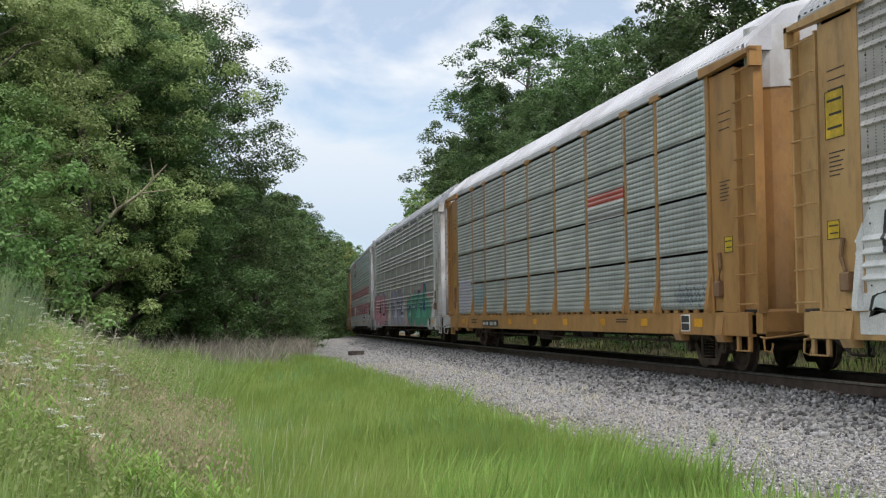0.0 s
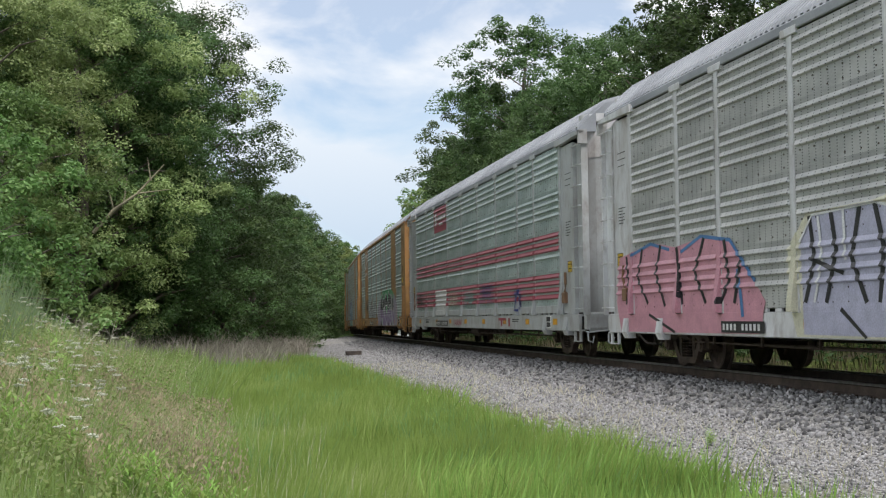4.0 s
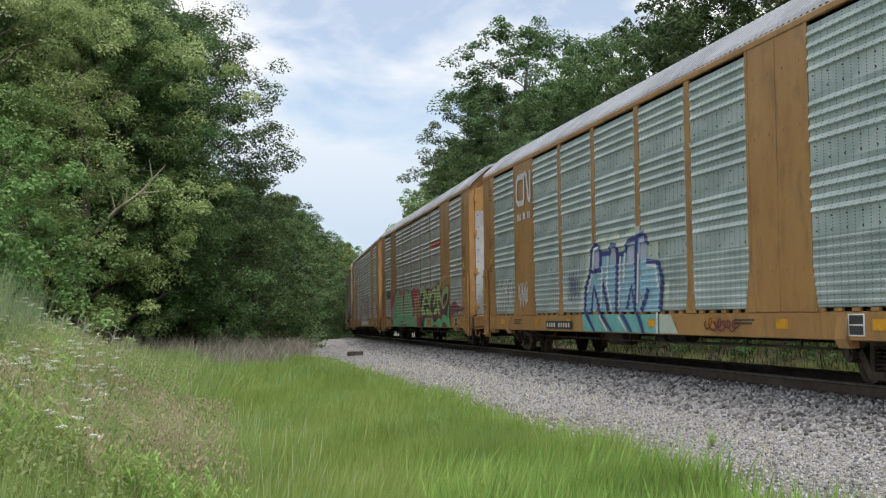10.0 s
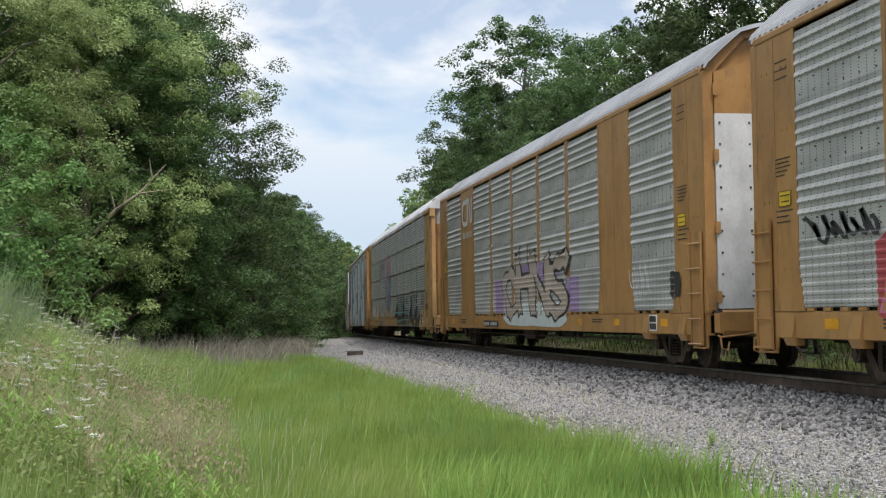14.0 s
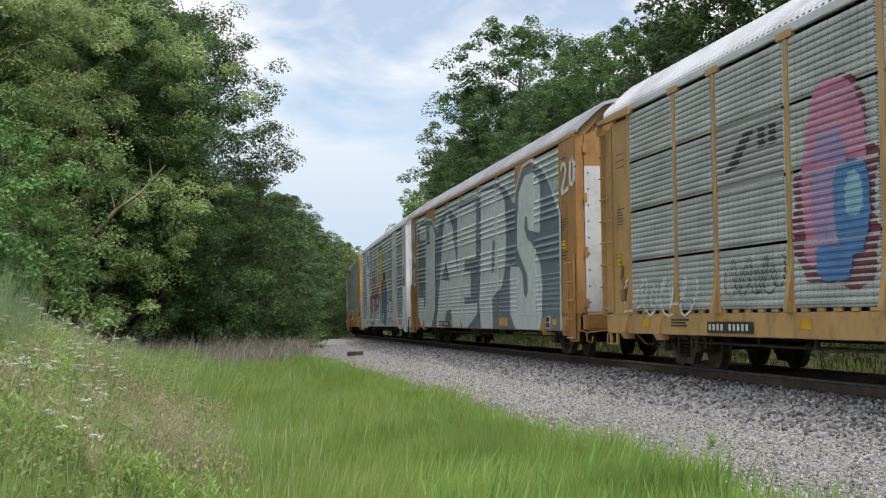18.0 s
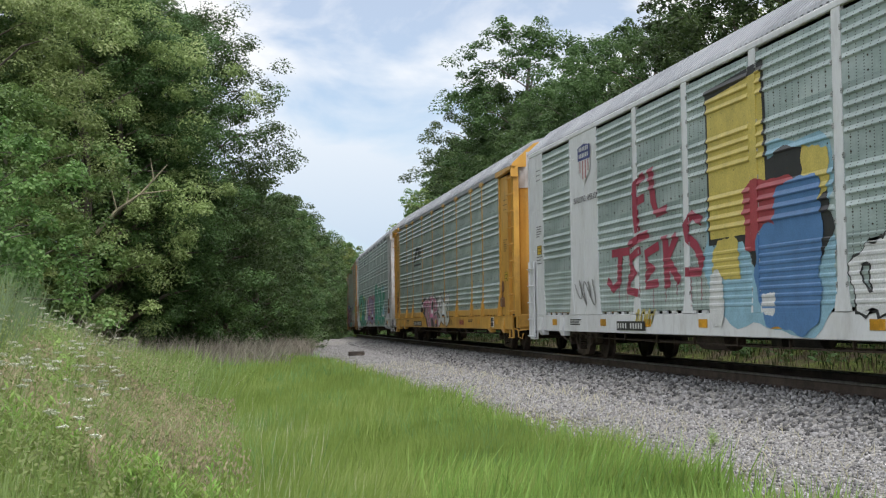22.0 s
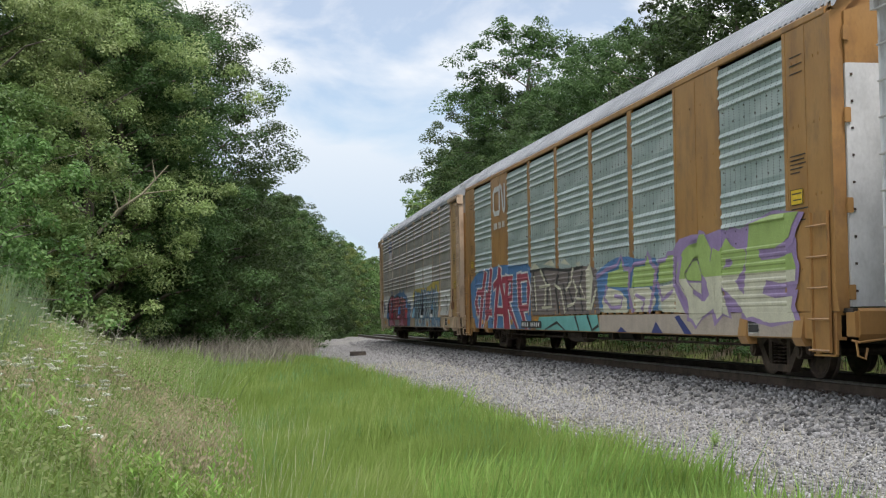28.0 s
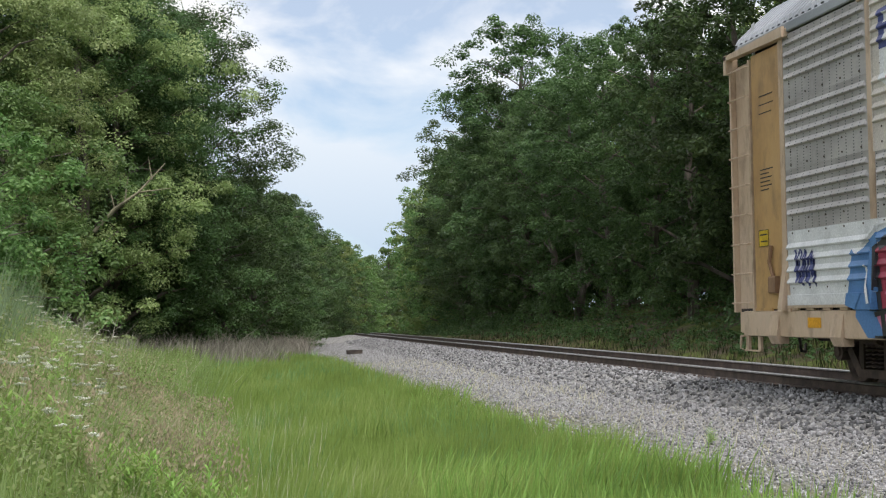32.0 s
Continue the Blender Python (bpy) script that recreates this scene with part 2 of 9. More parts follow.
M_STALK = material("grey_dry_stalk", (0.40, 0.375, 0.31), 0.9, dark=(0.30, 0.28, 0.23), light=(0.50, 0.47, 0.40), big=8, fine=40)
M_LEAF = leafage("tree_leaf", (0.123, 0.211, 0.061), (0.212, 0.308, 0.106))
# M_LEAFD: deeper green that also carries the shade in and under the woods
M_LEAFD = leafage("dark_tree_leaf", (0.076, 0.134, 0.044), (0.134, 0.209, 0.070))
M_LEAFY = leafage("light_tree_leaf", (0.166, 0.240, 0.065), (0.274, 0.344, 0.117))
M_LEAFP = leafage("pale_tree_leaf", (0.277, 0.379, 0.139), (0.458, 0.537, 0.247))
M_GRASS = leafage("meadow_grass", (0.264, 0.376, 0.093), (0.399, 0.489, 0.176), 0.6, 0.2, deep=0.78)
M_DRY = leafage("dry_grass", (0.50, 0.47, 0.34), (0.64, 0.61, 0.47), 0.8, 0.1)
M_WEED = leafage("weed_leaf", (0.260, 0.352, 0.113), (0.382, 0.461, 0.219), 0.6, 0.2, deep=0.72)
M_BUSHY = leafage("bushy_weed_leaf", (0.281, 0.42, 0.109), (0.416, 0.54, 0.176), 0.6, 0.2, deep=0.75)
M_EDGE = leafage("edge_grass", (0.235, 0.376, 0.087), (0.371, 0.508, 0.147), 0.5, 0.3)
M_TUSSOCK = leafage("tussock_grass", (0.20, 0.345, 0.115), (0.33, 0.47, 0.20), 0.5, 0.3, deep=0.8)
# trackside green darkened to stand for the shade under the passing cars
M_DIM_GRASS = leafage("trackside_grass", (0.046, 0.059, 0.022), (0.077, 0.090, 0.037), 0.7, 0.15)
M_STRAW = leafage("trackside_straw", (0.24, 0.215, 0.125), (0.34, 0.30, 0.185), 0.8, 0.1)
M_TALL = leafage("tall_weed", (0.211, 0.299, 0.158), (0.320, 0.413, 0.257), 0.6, 0.2, deep=0.78)
M_BROWN = leafage("brown_stalk", (0.331, 0.304, 0.252), (0.478, 0.461, 0.385), 0.8, 0.1)
M_PETAL = material("white_petal", (0.728, 0.728, 0.636), 0.8, dark=(0.630, 0.630, 0.520), light=(0.787, 0.787, 0.703), grain=0.03)
M_SEED = leafage("seed_head", (0.56, 0.49, 0.31), (0.68, 0.60, 0.42), 0.8, 0.1)

# ---- building helpers ----


class Mesh:
    """Collects corners and faces of one part."""

    def __init__(self):
        self.v, self.f = [], []

    def add(self, verts, faces):
        o = len(self.v)
        self.v += verts
        self.f += [tuple(i + o for i in f) for f in faces]
        return self

    def box(self, x0, x1, y0, y1, z0, z1, c=0.0):
        """A box; c takes off the corners of its cross-section along y."""
        x0, x1, y0, y1, z0, z1 = min(x0, x1), max(x0, x1), min(y0, y1), max(y0, y1), min(z0, z1), max(z0, z1)
        if c <= 0:
            v = [(x, y, z) for x in (x0, x1) for y in (y0, y1) for z in (z0, z1)]
            return self.add(v, [(0, 1, 3, 2), (4, 6, 7, 5), (0, 4, 5, 1), (2, 3, 7, 6), (0, 2, 6, 4), (1, 5, 7, 3)])
        ring = [(x0 + c, z0), (x1 - c, z0), (x1, z0 + c), (x1, z1 - c), (x1 - c, z1), (x0 + c, z1), (x0, z1 - c), (x0, z0 + c)]
        return self.prism("y", ring, y0, y1)

    def prism(self, axis, ring, a, b):
        """Extrudes a closed outline along an axis: 'y' takes (x, z), 'x' takes (y, z), 'z' takes (x, y)."""
        n = len(ring)
        put = {"y": lambda p, d: (p[0], d, p[1]), "x": lambda p, d: (d, p[0], p[1]), "z": lambda p, d: (p[0], p[1], d)}[axis]
        v = [put(p, a) for p in ring] + [put(p, b) for p in ring]
        f = [(i, (i + 1) % n, n + (i + 1) % n, n + i) for i in range(n)]
        return self.add(v, f + [tuple(range(n))[::-1], tuple(range(n, 2 * n))])

    def tube(self, pts, r, sides=6):
        """A round bar through points; r may be one radius or one for each point."""
        rs = r if isinstance(r, (list, tuple)) else [r] * len(pts)
        v, f = [], []
        for i, p in enumerate(pts):
            a, b = Vector(pts[max(0, i - 1)]), Vector(pts[min(len(pts) - 1, i + 1)])
            d = (b - a).normalized()
            e = d.orthogonal().normalized() if abs(d.z) > 0.95 else d.cross(Vector((0, 0, 1))).normalized()
            g = d.cross(e)
            for k in range(sides):
                w = 2 * math.pi * k / sides
                v.append(tuple(Vector(p) + (e * math.cos(w) + g * math.sin(w)) * rs[i]))
        for i in range(len(pts) - 1):
            for k in range(sides):
                f.append((i * sides + k, i * sides + (k + 1) % sides, (i + 1) * sides + (k + 1) % sides, (i + 1) * sides + k))
        f += [tuple(range(sides))[::-1], tuple(range((len(pts) - 1) * sides, len(pts) * sides))]
        return self.add(v, f)

    def sheet(self, rows):
        """A skin over rows of points."""
        n = len(rows[0])
        v = [p for r in rows for p in r]
        return self.add(v, [(i * n + j, i * n + j + 1, (i + 1) * n + j + 1, (i + 1) * n + j) for i in range(len(rows) - 1) for j in range(n - 1)])

    def data(self, name, mat, smooth=False):
        me = bpy.data.meshes.new(name)
        me.from_pydata(self.v, [], self.f)
        me.materials.append(mat)
        if smooth:
            me.shade_smooth()
        return me


def part(name, mesh, mat, parent, label="", at=None, smooth=False):
    me = mesh.data(name, mat, smooth) if isinstance(mesh, Mesh) else mesh
    ob = new(name, me)
    ob.parent = parent
    if at is not None:
        ob.location = at
    return tagged(ob, label) if label else ob


def soup(name, verts, faces_n, mat, smooth=False):
    """A mesh from a numpy array of corners, faces_n corners to a face in order."""
    me = bpy.data.meshes.new(name)
    nv = len(verts)
    nf = nv // faces_n
    me.vertices.add(nv)
    me.vertices.foreach_set("co", np.asarray(verts, np.float32).ravel())
    me.loops.add(nv)
    me.loops.foreach_set("vertex_index", np.arange(nv, dtype=np.int32))
    me.polygons.add(nf)
    me.polygons.foreach_set("loop_start", np.arange(0, nv, faces_n, dtype=np.int32))
    me.update(calc_edges=True)
    me.materials.append(mat)
    if smooth:
        me.shade_smooth()
    return me


def thing(name, label, category, group="", kind="", at=None):
    ob = new(name)
    ob.empty_display_size = 0.2
    if at is not None:
        ob.location = at
    return tagged(ob, label, category, group, kind)


# ---- ground ----
BED = [(-14, -0.66), (-9, -0.66), (-7, -0.65), (-5, -0.60), (-3.3, -0.50), (-2.45, -0.40), (-1.85, -0.245), (-1.45, -0.20), (1.45, -0.20), (1.85, -0.245),
       (2.45, -0.42), (3.4, -0.55), (4.5, -0.52), (6.5, -0.1), (9, 0.6), (14, 1.5), (30, 2.5)]
BANK = [(-30, 3.0), (-12, 2.5), (-8, 2.1), (-4, 1.5), (-2.4, 1.0), (-1.6, 0.62), (-0.9, 0.30), (-0.1, 0.0)]


def ground_z(x, y, s=None, lat=None):
    if s is None:
        if y <= S0:
            s, lat = y, x - TRACK_X
        else:
            dx, dy = x - TRACK_X - 1 / CURVE, y - S0
            r = math.hypot(dx, dy)
            lat, s = 1 / CURVE - r, S0 + math.atan2(dy, -dx) / CURVE
    z = float(np.interp(lat, [p[0] for p in BED], [p[1] for p in BED])) + fall(s)
    if y < 60:
        z += float(np.interp(x, [p[0] for p in BANK], [p[1] for p in BANK])) * min(1.0, max(0.12, (36 - y) / 16)) * min(1.0, max(0.0, (60 - y) / 8))
    z += 0.32 * math.exp(-((s - 88) / 9) ** 2 - ((lat + 3.4) / 1.3) ** 2)
    off = max(0.0, abs(lat) - 2.6)
    z += min(1.0, off / 2) * 0.07 * noise.noise(Vector((x * 0.35, y * 0.35, 0)))
    return z


def build_ground():
    lats = [-860, -400, -200, -120, -80, -60, -45, -36, -30] + list(np.arange(-26, -5.9, 0.5)) + list(np.arange(-5.5, 5.6, 0.25)) + list(np.arange(6, 16, 1.0)) + [18, 22, 28, 36, 50, 80, 150, 300, 560, 820]
    ss = [-900, -400, -150, -60, -25, -10] + list(np.arange(-4, 60, 0.5)) + list(np.arange(60, 140, 2.0)) + list(np.arange(140, 300, 8.0)) + [320, 350, 400, 480, 600, 900]
    m = Mesh()
    rows = []
    for s in ss:
        row = []
        for la in lats:
            x, y = along(s, la)
            row.append((x, y, ground_z(x, y, s, la)))
        rows.append(row)
    m.sheet(rows)
    mt = bpy.data.materials.new("earth_gravel_and_turf")
    mt.use_nodes = True
    n, l = mt.node_tree.nodes, mt.node_tree.links
    p = n["Principled BSDF"]
    p.inputs["Roughness"].default_value = 0.95
    p.inputs["Specular IOR Level"].default_value = 0.1
    me = m.data("ground", mt, True)
    # how far from the track each corner lies, in metres, for the bands of ballast, gravel and turf
    att = me.attributes.new("off", "FLOAT", "POINT")
    att.data.foreach_set("value", [la for s in ss for la in lats])
    at = n.new("ShaderNodeAttribute")
    at.attribute_name = "off"
    tc = n.new("ShaderNodeTexCoord")
    wob = n.new("ShaderNodeTexNoise")
    wob.inputs["Scale"].default_value, wob.inputs["Detail"].default_value = 0.9, 5
    l.new(tc.outputs["Object"], wob.inputs["Vector"])
    ma = n.new("ShaderNodeMath")
    ma.operation = "MULTIPLY_ADD"
    ma.inputs[1].default_value = 2.2
    l.new(wob.outputs[0], ma.inputs[0])
    l.new(at.outputs["Fac"], ma.inputs[2])
    vo = n.new("ShaderNodeTexVoronoi")
    vo.inputs["Scale"].default_value = 32
    l.new(tc.outputs["Object"], vo.inputs["Vector"])
    st = n.new("ShaderNodeValToRGB")
    e = st.color_ramp.elements
    e[0].position, e[0].color = 0.0, (0.085, 0.083, 0.08, 1)
    e[1].position, e[1].color = 1.0, (0.40, 0.39, 0.365, 1)
    sep = n.new("ShaderNodeSeparateColor")
    l.new(vo.outputs["Color"], sep.inputs[0])
    l.new(sep.outputs[0], st.inputs[0])
    fi = n.new("ShaderNodeTexNoise")
    fi.inputs["Scale"].default_value, fi.inputs["Detail"].default_value = 6, 6
    l.new(tc.outputs["Object"], fi.inputs["Vector"])
    so = n.new("ShaderNodeValToRGB")
    e = so.color_ramp.elements
    e[0].position, e[0].color = 0.3, (0.085, 0.10, 0.03, 1)
    e[1].position, e[1].color = 0.7, (0.15, 0.19, 0.05, 1)
    l.new(fi.outputs[0], so.inputs[0])
    lr = n.new("ShaderNodeValToRGB")
    e = lr.color_ramp.elements
    # turf, then stone from 5.4 m short of the track to 3 m past it, then turf
    for pos, val in ((0.315, 0), (0.345, 1), (0.585, 1), (0.615, 0)):
        q = e.new(pos)
        q.color = (val, val, val, 1)
    e[0].color = (0, 0, 0, 1)
    e[-1].color = (0, 0, 0, 1)
    mr = n.new("ShaderNodeMapRange")
    mr.inputs[1].default_value, mr.inputs[2].default_value = -14, 18
    l.new(ma.outputs[0], mr.inputs[0])
    l.new(mr.outputs[0], lr.inputs[0])
    # bare brown earth shows through the turf in patches
    ea = n.new("ShaderNodeTexNoise")
    ea.inputs["Scale"].default_value, ea.inputs["Detail"].default_value = 0.55, 5
    l.new(tc.outputs["Object"], ea.inputs["Vector"])
    er = n.new("ShaderNodeMapRange")
    er.inputs[1].default_value, er.inputs[2].default_value = 0.44, 0.60
    l.new(ea.outputs[0], er.inputs[0])
    soil = n.new("ShaderNodeMix")
    soil.data_type = "RGBA"
    soil.inputs[7].default_value = (0.125, 0.098, 0.072, 1)
    l.new(er.outputs[0], soil.inputs[0])
    l.new(so.outputs[0], soil.inputs[6])
    mix = n.new("ShaderNodeMix")
    mix.data_type = "RGBA"
    l.new(lr.outputs[0], mix.inputs[0])
    l.new(soil.outputs[2], mix.inputs[6])
    l.new(st.outputs[0], mix.inputs[7])
    l.new(mix.outputs[2], p.inputs["Base Color"])
    bp = n.new("ShaderNodeBump")
    bp.inputs["Strength"].default_value, bp.inputs["Distance"].default_value = 0.7, 0.03
    l.new(vo.outputs["Distance"], bp.inputs["Height"])
    bp.invert = True
    l.new(bp.outputs[0], p.inputs["Normal"])
    tagged(new("ground", me), "grey gravel track bed running into green turf", "ground", kind="structure")


build_ground()


def build_track():
    ss = list(np.arange(-60, 30, 6.0)) + list(np.arange(30, 520, 5.0))
    web = [(-0.07, -0.186), (0.07, -0.186), (0.07, -0.172), (0.016, -0.155), (0.012, -0.05), (0.034, -0.035), (-0.034, -0.035), (-0.012, -0.05), (-0.016, -0.155), (-0.07, -0.172)]
    head = [(-0.034, -0.034), (0.034, -0.034), (0.037, -0.012), (0.028, 0.0), (-0.028, 0.0), (-0.037, -0.012)]
    for side in (-0.7525, 0.7525):
        rail = thing("rail", "rusty brown steel rail with a worn bright head", "rail", "rails of the track", "")
        for name, ring, mat in (("rail_web", web, M_RAIL), ("rail_head", head, M_RAILTOP)):
            m = Mesh()
            n = len(ring)
            for s in ss:
                m.v += [(*along(s, side + p[0]), p[1] + fall(s)) for p in ring]
            m.f = [(i * n + k, i * n + (k + 1) % n, (i + 1) * n + (k + 1) % n, (i + 1) * n + k) for i in range(len(ss) - 1) for k in range(n)]
            part(name, m, mat, rail)
    tie = Mesh().box(-1.3, 1.3, -0.11, 0.11, -0.18, 0.0, 0.012).data("tie", M_TIE)
    plate = Mesh().box(-0.19, 0.19, -0.09, 0.09, 0.0, 0.014, 0.005)
    for d in (-0.13, 0.13):
        for e in (-0.06, 0.06):
            plate.box(d - 0.015, d + 0.015, e - 0.015, e + 0.015, 0.014, 0.04)
    plate = plate.data("tie_plate", M_RAIL)
    for i in range(150):
        s = 6 + i * 0.53
        x, y = along(s)
        a = -CURVE * max(0, s - S0)
        t = tagged(new("railway_tie", tie), "dark weathered wooden tie bedded in ballast", "tie", "ties of the track")
        t.matrix_basis = pose(x, y, -0.2 + fall(s), 0, 0, math.degrees(a) + random.uniform(-0.6, 0.6))
        for k in (-0.7525, 0.7525):
            part("tie_plate", plate, M_RAIL, t, at=(k, 0, 0))


build_track()


def stones(name, count, s0, s1, l0, l1, r0, r1, label, power=1.6, low=0.05, high=0.36):
    """Loose stone, each a bent eight-cornered lump."""
    rng = np.random.default_rng(7 + count)
    s = s0 + (s1 - s0) * rng.random(count) ** power
    la = rng.uniform(l0, l1, count)
    cube = np.array([(x, y, z) for x in (-1, 1) for y in (-1, 1) for z in (-1, 1)], float) * 0.6
    cube[:4] *= 0.85
    quads = np.array([(0, 1, 3, 2), (4, 6, 7, 5), (0, 4, 5, 1), (2, 3, 7, 6), (0, 2, 6, 4), (1, 5, 7, 3)])
    out = []
    for i in range(count):
        x, y = along(s[i], la[i])
        if abs(abs(la[i]) - 0.7525) < 0.09:
            continue
        r = rng.uniform(r0, r1)
        c = cube * (1 + rng.uniform(-0.35, 0.35, (8, 3))) * r * rng.uniform((0.8, 0.7, 0.4), (1.4, 1.1, 0.8))
        e = Euler(rng.uniform(0, 6.28, 3)).to_matrix()
        c = c @ np.array(e).T + (x, y, ground_z(x, y, s[i], la[i]) + r * 0.25)
        out.append(c[quads].reshape(-1, 3))
    mt = M_STONE.copy()
    n, l = mt.node_tree.nodes, mt.node_tree.links
    g = n.new("ShaderNodeNewGeometry")
    rr = n.new("ShaderNodeValToRGB")
    rr.color_ramp.elements[0].color = (low, low * 0.99, low, 1)
    rr.color_ramp.elements[1].color = (high, high * 0.99, high * 0.985, 1)
    l.new(g.outputs["Random Per Island"], rr.inputs[0])
    l.new(rr.outputs[0], n["Principled BSDF"].inputs["Base Color"])
    me = lump_mesh(name, np.concatenate(out), mt)
    tagged(new(name, me), label, "ballast", kind="stuff")


def lump_mesh(name, quads, mat):
    """Quads in sixes share their eight corners, so that each lump is one island."""
    n = len(quads) // 24
    lump = np.asarray(quads).reshape(n, 6, 4, 3)
    idx = np.array([(0, 1, 3, 2), (4, 6, 7, 5), (0, 4, 5, 1), (2, 3, 7, 6), (0, 2, 6, 4), (1, 5, 7, 3)])
    v = np.zeros((n, 8, 3), np.float32)
    for q in range(6):
        for k in range(4):
            v[:, idx[q, k]] = lump[:, q, k]
    me = bpy.data.meshes.new(name)
    me.vertices.add(n * 8)
    me.vertices.foreach_set("co", v.ravel())
    li = (np.arange(n)[:, None] * 8 + idx.ravel()[None]).astype(np.int32).ravel()
    me.loops.add(len(li))
    me.loops.foreach_set("vertex_index", li)
    me.polygons.add(n * 6)
    me.polygons.foreach_set("loop_start", np.arange(0, n * 24, 4, dtype=np.int32))
    me.update(calc_edges=True)
    me.materials.append(mat)
    return me


stones("ballast_stones", 30000, 8, 80, -2.85, 1.4, 0.02, 0.052, "coarse grey crushed stone along the rails")
stones("gravel_stones", 44000, 8, 78, -5.9, -2.5, 0.008, 0.028, "fine pale gravel beside the ballast", low=0.08, high=0.46)

# ---- trees ----


def leaves(rng, centres, spread, per, size, droop=0.25, flat=0.6, cap=0.6, rise=0.7):
    """Leaf blades in sprays: they clothe the upper outside of each flattened clump, with a few hanging below."""
    n = len(centres) * per
    o = rng.normal(0, 1, (n, 3))
    o /= np.linalg.norm(o, axis=1)[:, None]
    top = rng.random(n) < cap
    o[top, 2] = np.abs(o[top, 2])
    rad = np.repeat(spread, per) * (0.3 + 0.75 * rng.random(n) ** 0.5)
    c = np.repeat(centres, per, axis=0) + o * rad[:, None] * (1, 1, flat)
    # sprays bow down at their rims
    c[:, 2] -= 0.30 * rad * (o[:, 0] ** 2 + o[:, 1] ** 2)
    up = o * 0.7 + rng.normal(0, 0.38, (n, 3)) + (0, 0, rise)
    d = np.cross(up, rng.normal(0, 1, (n, 3)))
    d[:, 2] -= droop * np.linalg.norm(d, axis=1)
    d /= np.linalg.norm(d, axis=1)[:, None] + 1e-6
    w = np.cross(d, up)
    w /= np.linalg.norm(w, axis=1)[:, None] + 1e-6
    ln = size * rng.uniform(0.6, 1.35, n)[:, None]
    b = c - d * ln * 0.5
    q = np.stack([b, c + w * ln * 0.28, c + d * ln * 0.55, c - w * ln * 0.28], 1)
    return q.reshape(-1, 3)


def build_tree(seed, height, width, mat, count, per, size, name="tree", low=0.03, label="", category="tree", group="", lean=0.0, taper=0.6, limbs=26, belly=0.22):
    """A tapered trunk with limbs, and a crown of leaf clumps that sit on the limbs' ends."""
    rng = np.random.default_rng(seed)
    ob = thing(name, label, category, group)
    tr = Mesh()
    h = height
    pts = [(lean * (k / 6) ** 2 * h + rng.normal(0, 0.02 * h * (k > 0) * 0.5), rng.normal(0, 0.01 * h * (k > 0)), h * 0.85 * k / 6) for k in range(7)]
    pts[0] = (0, 0, -0.4)
    tr.tube(pts, [0.020 * h * (1 - k / 7.5) for k in range(7)], 7)
    cl = []
    sp = []
    for i in range(limbs):
        f = low + (0.95 - low) * (i + rng.uniform(0, 0.8)) / limbs
        z = f * h
        # wide below the middle, drawn in at the top, uneven from limb to limb
        prof = (math.sin(min(1.0, max(0.05, (f + belly) / 1.2)) * math.pi) ** taper) * rng.uniform(0.8, 1.1) * (1 - 1.3 * max(0.0, f - 0.72))
        r = width * 0.5 * prof
        w = i * 2.4 + rng.uniform(-0.5, 0.5)
        k = min(5, int(f / 0.85 * 6))
        a = Vector(pts[k])
        a.z = z - 0.12 * r
        e = Vector((a.x + math.cos(w) * r, a.y + math.sin(w) * r, z + rng.uniform(0.05, 0.45) * r))
        mid = (a + e) / 2 + Vector((0, 0, 0.12 * r))
        tr.tube([tuple(a), tuple(mid), tuple(mid.lerp(e, 0.5))], [0.007 * h * (1.1 - f), 0.0045 * h * (1.1 - f), 0.0015 * h], 5)
        m = max(2, int(count / limbs * (0.5 + prof)))
        for _ in range(m):
            g = rng.uniform(0.35, 1.0) ** 0.6
            p = a.lerp(e, g)
            q = np.clip(rng.normal(0, 0.2 * r + 0.12, 3), -0.35 * r - 0.2, 0.35 * r + 0.2)
            cl.append((p.x + q[0], p.y + q[1], max(0.25, p.z + q[2] * 0.8)))
            sp.append(rng.uniform(0.45, 1.0) * (0.12 + 0.075 * width))
    for _ in range(count // 14):
        cl.append((pts[6][0] + rng.normal(0, 0.06 * width), pts[6][1] + rng.normal(0, 0.06 * width), h * rng.uniform(0.82, 0.98)))
        sp.append(rng.uniform(0.4, 0.6))
    part("trunk", tr, M_BARK, ob)
    part("crown", soup("crown", leaves(rng, np.array(cl), np.array(sp), per, size), 4, mat), mat, ob)
    return ob


SWAY = []


def plant(ob, x, y, turn, scale, sink=0.0):
    SWAY.append((ob, x, y, ground_z(x, y) - sink, turn))
    ob.matrix_basis = pose(x, y, ground_z(x, y) - sink, 0, 0, turn) @ Matrix.Diagonal((scale, scale, scale * 1.0, 1))
    return ob


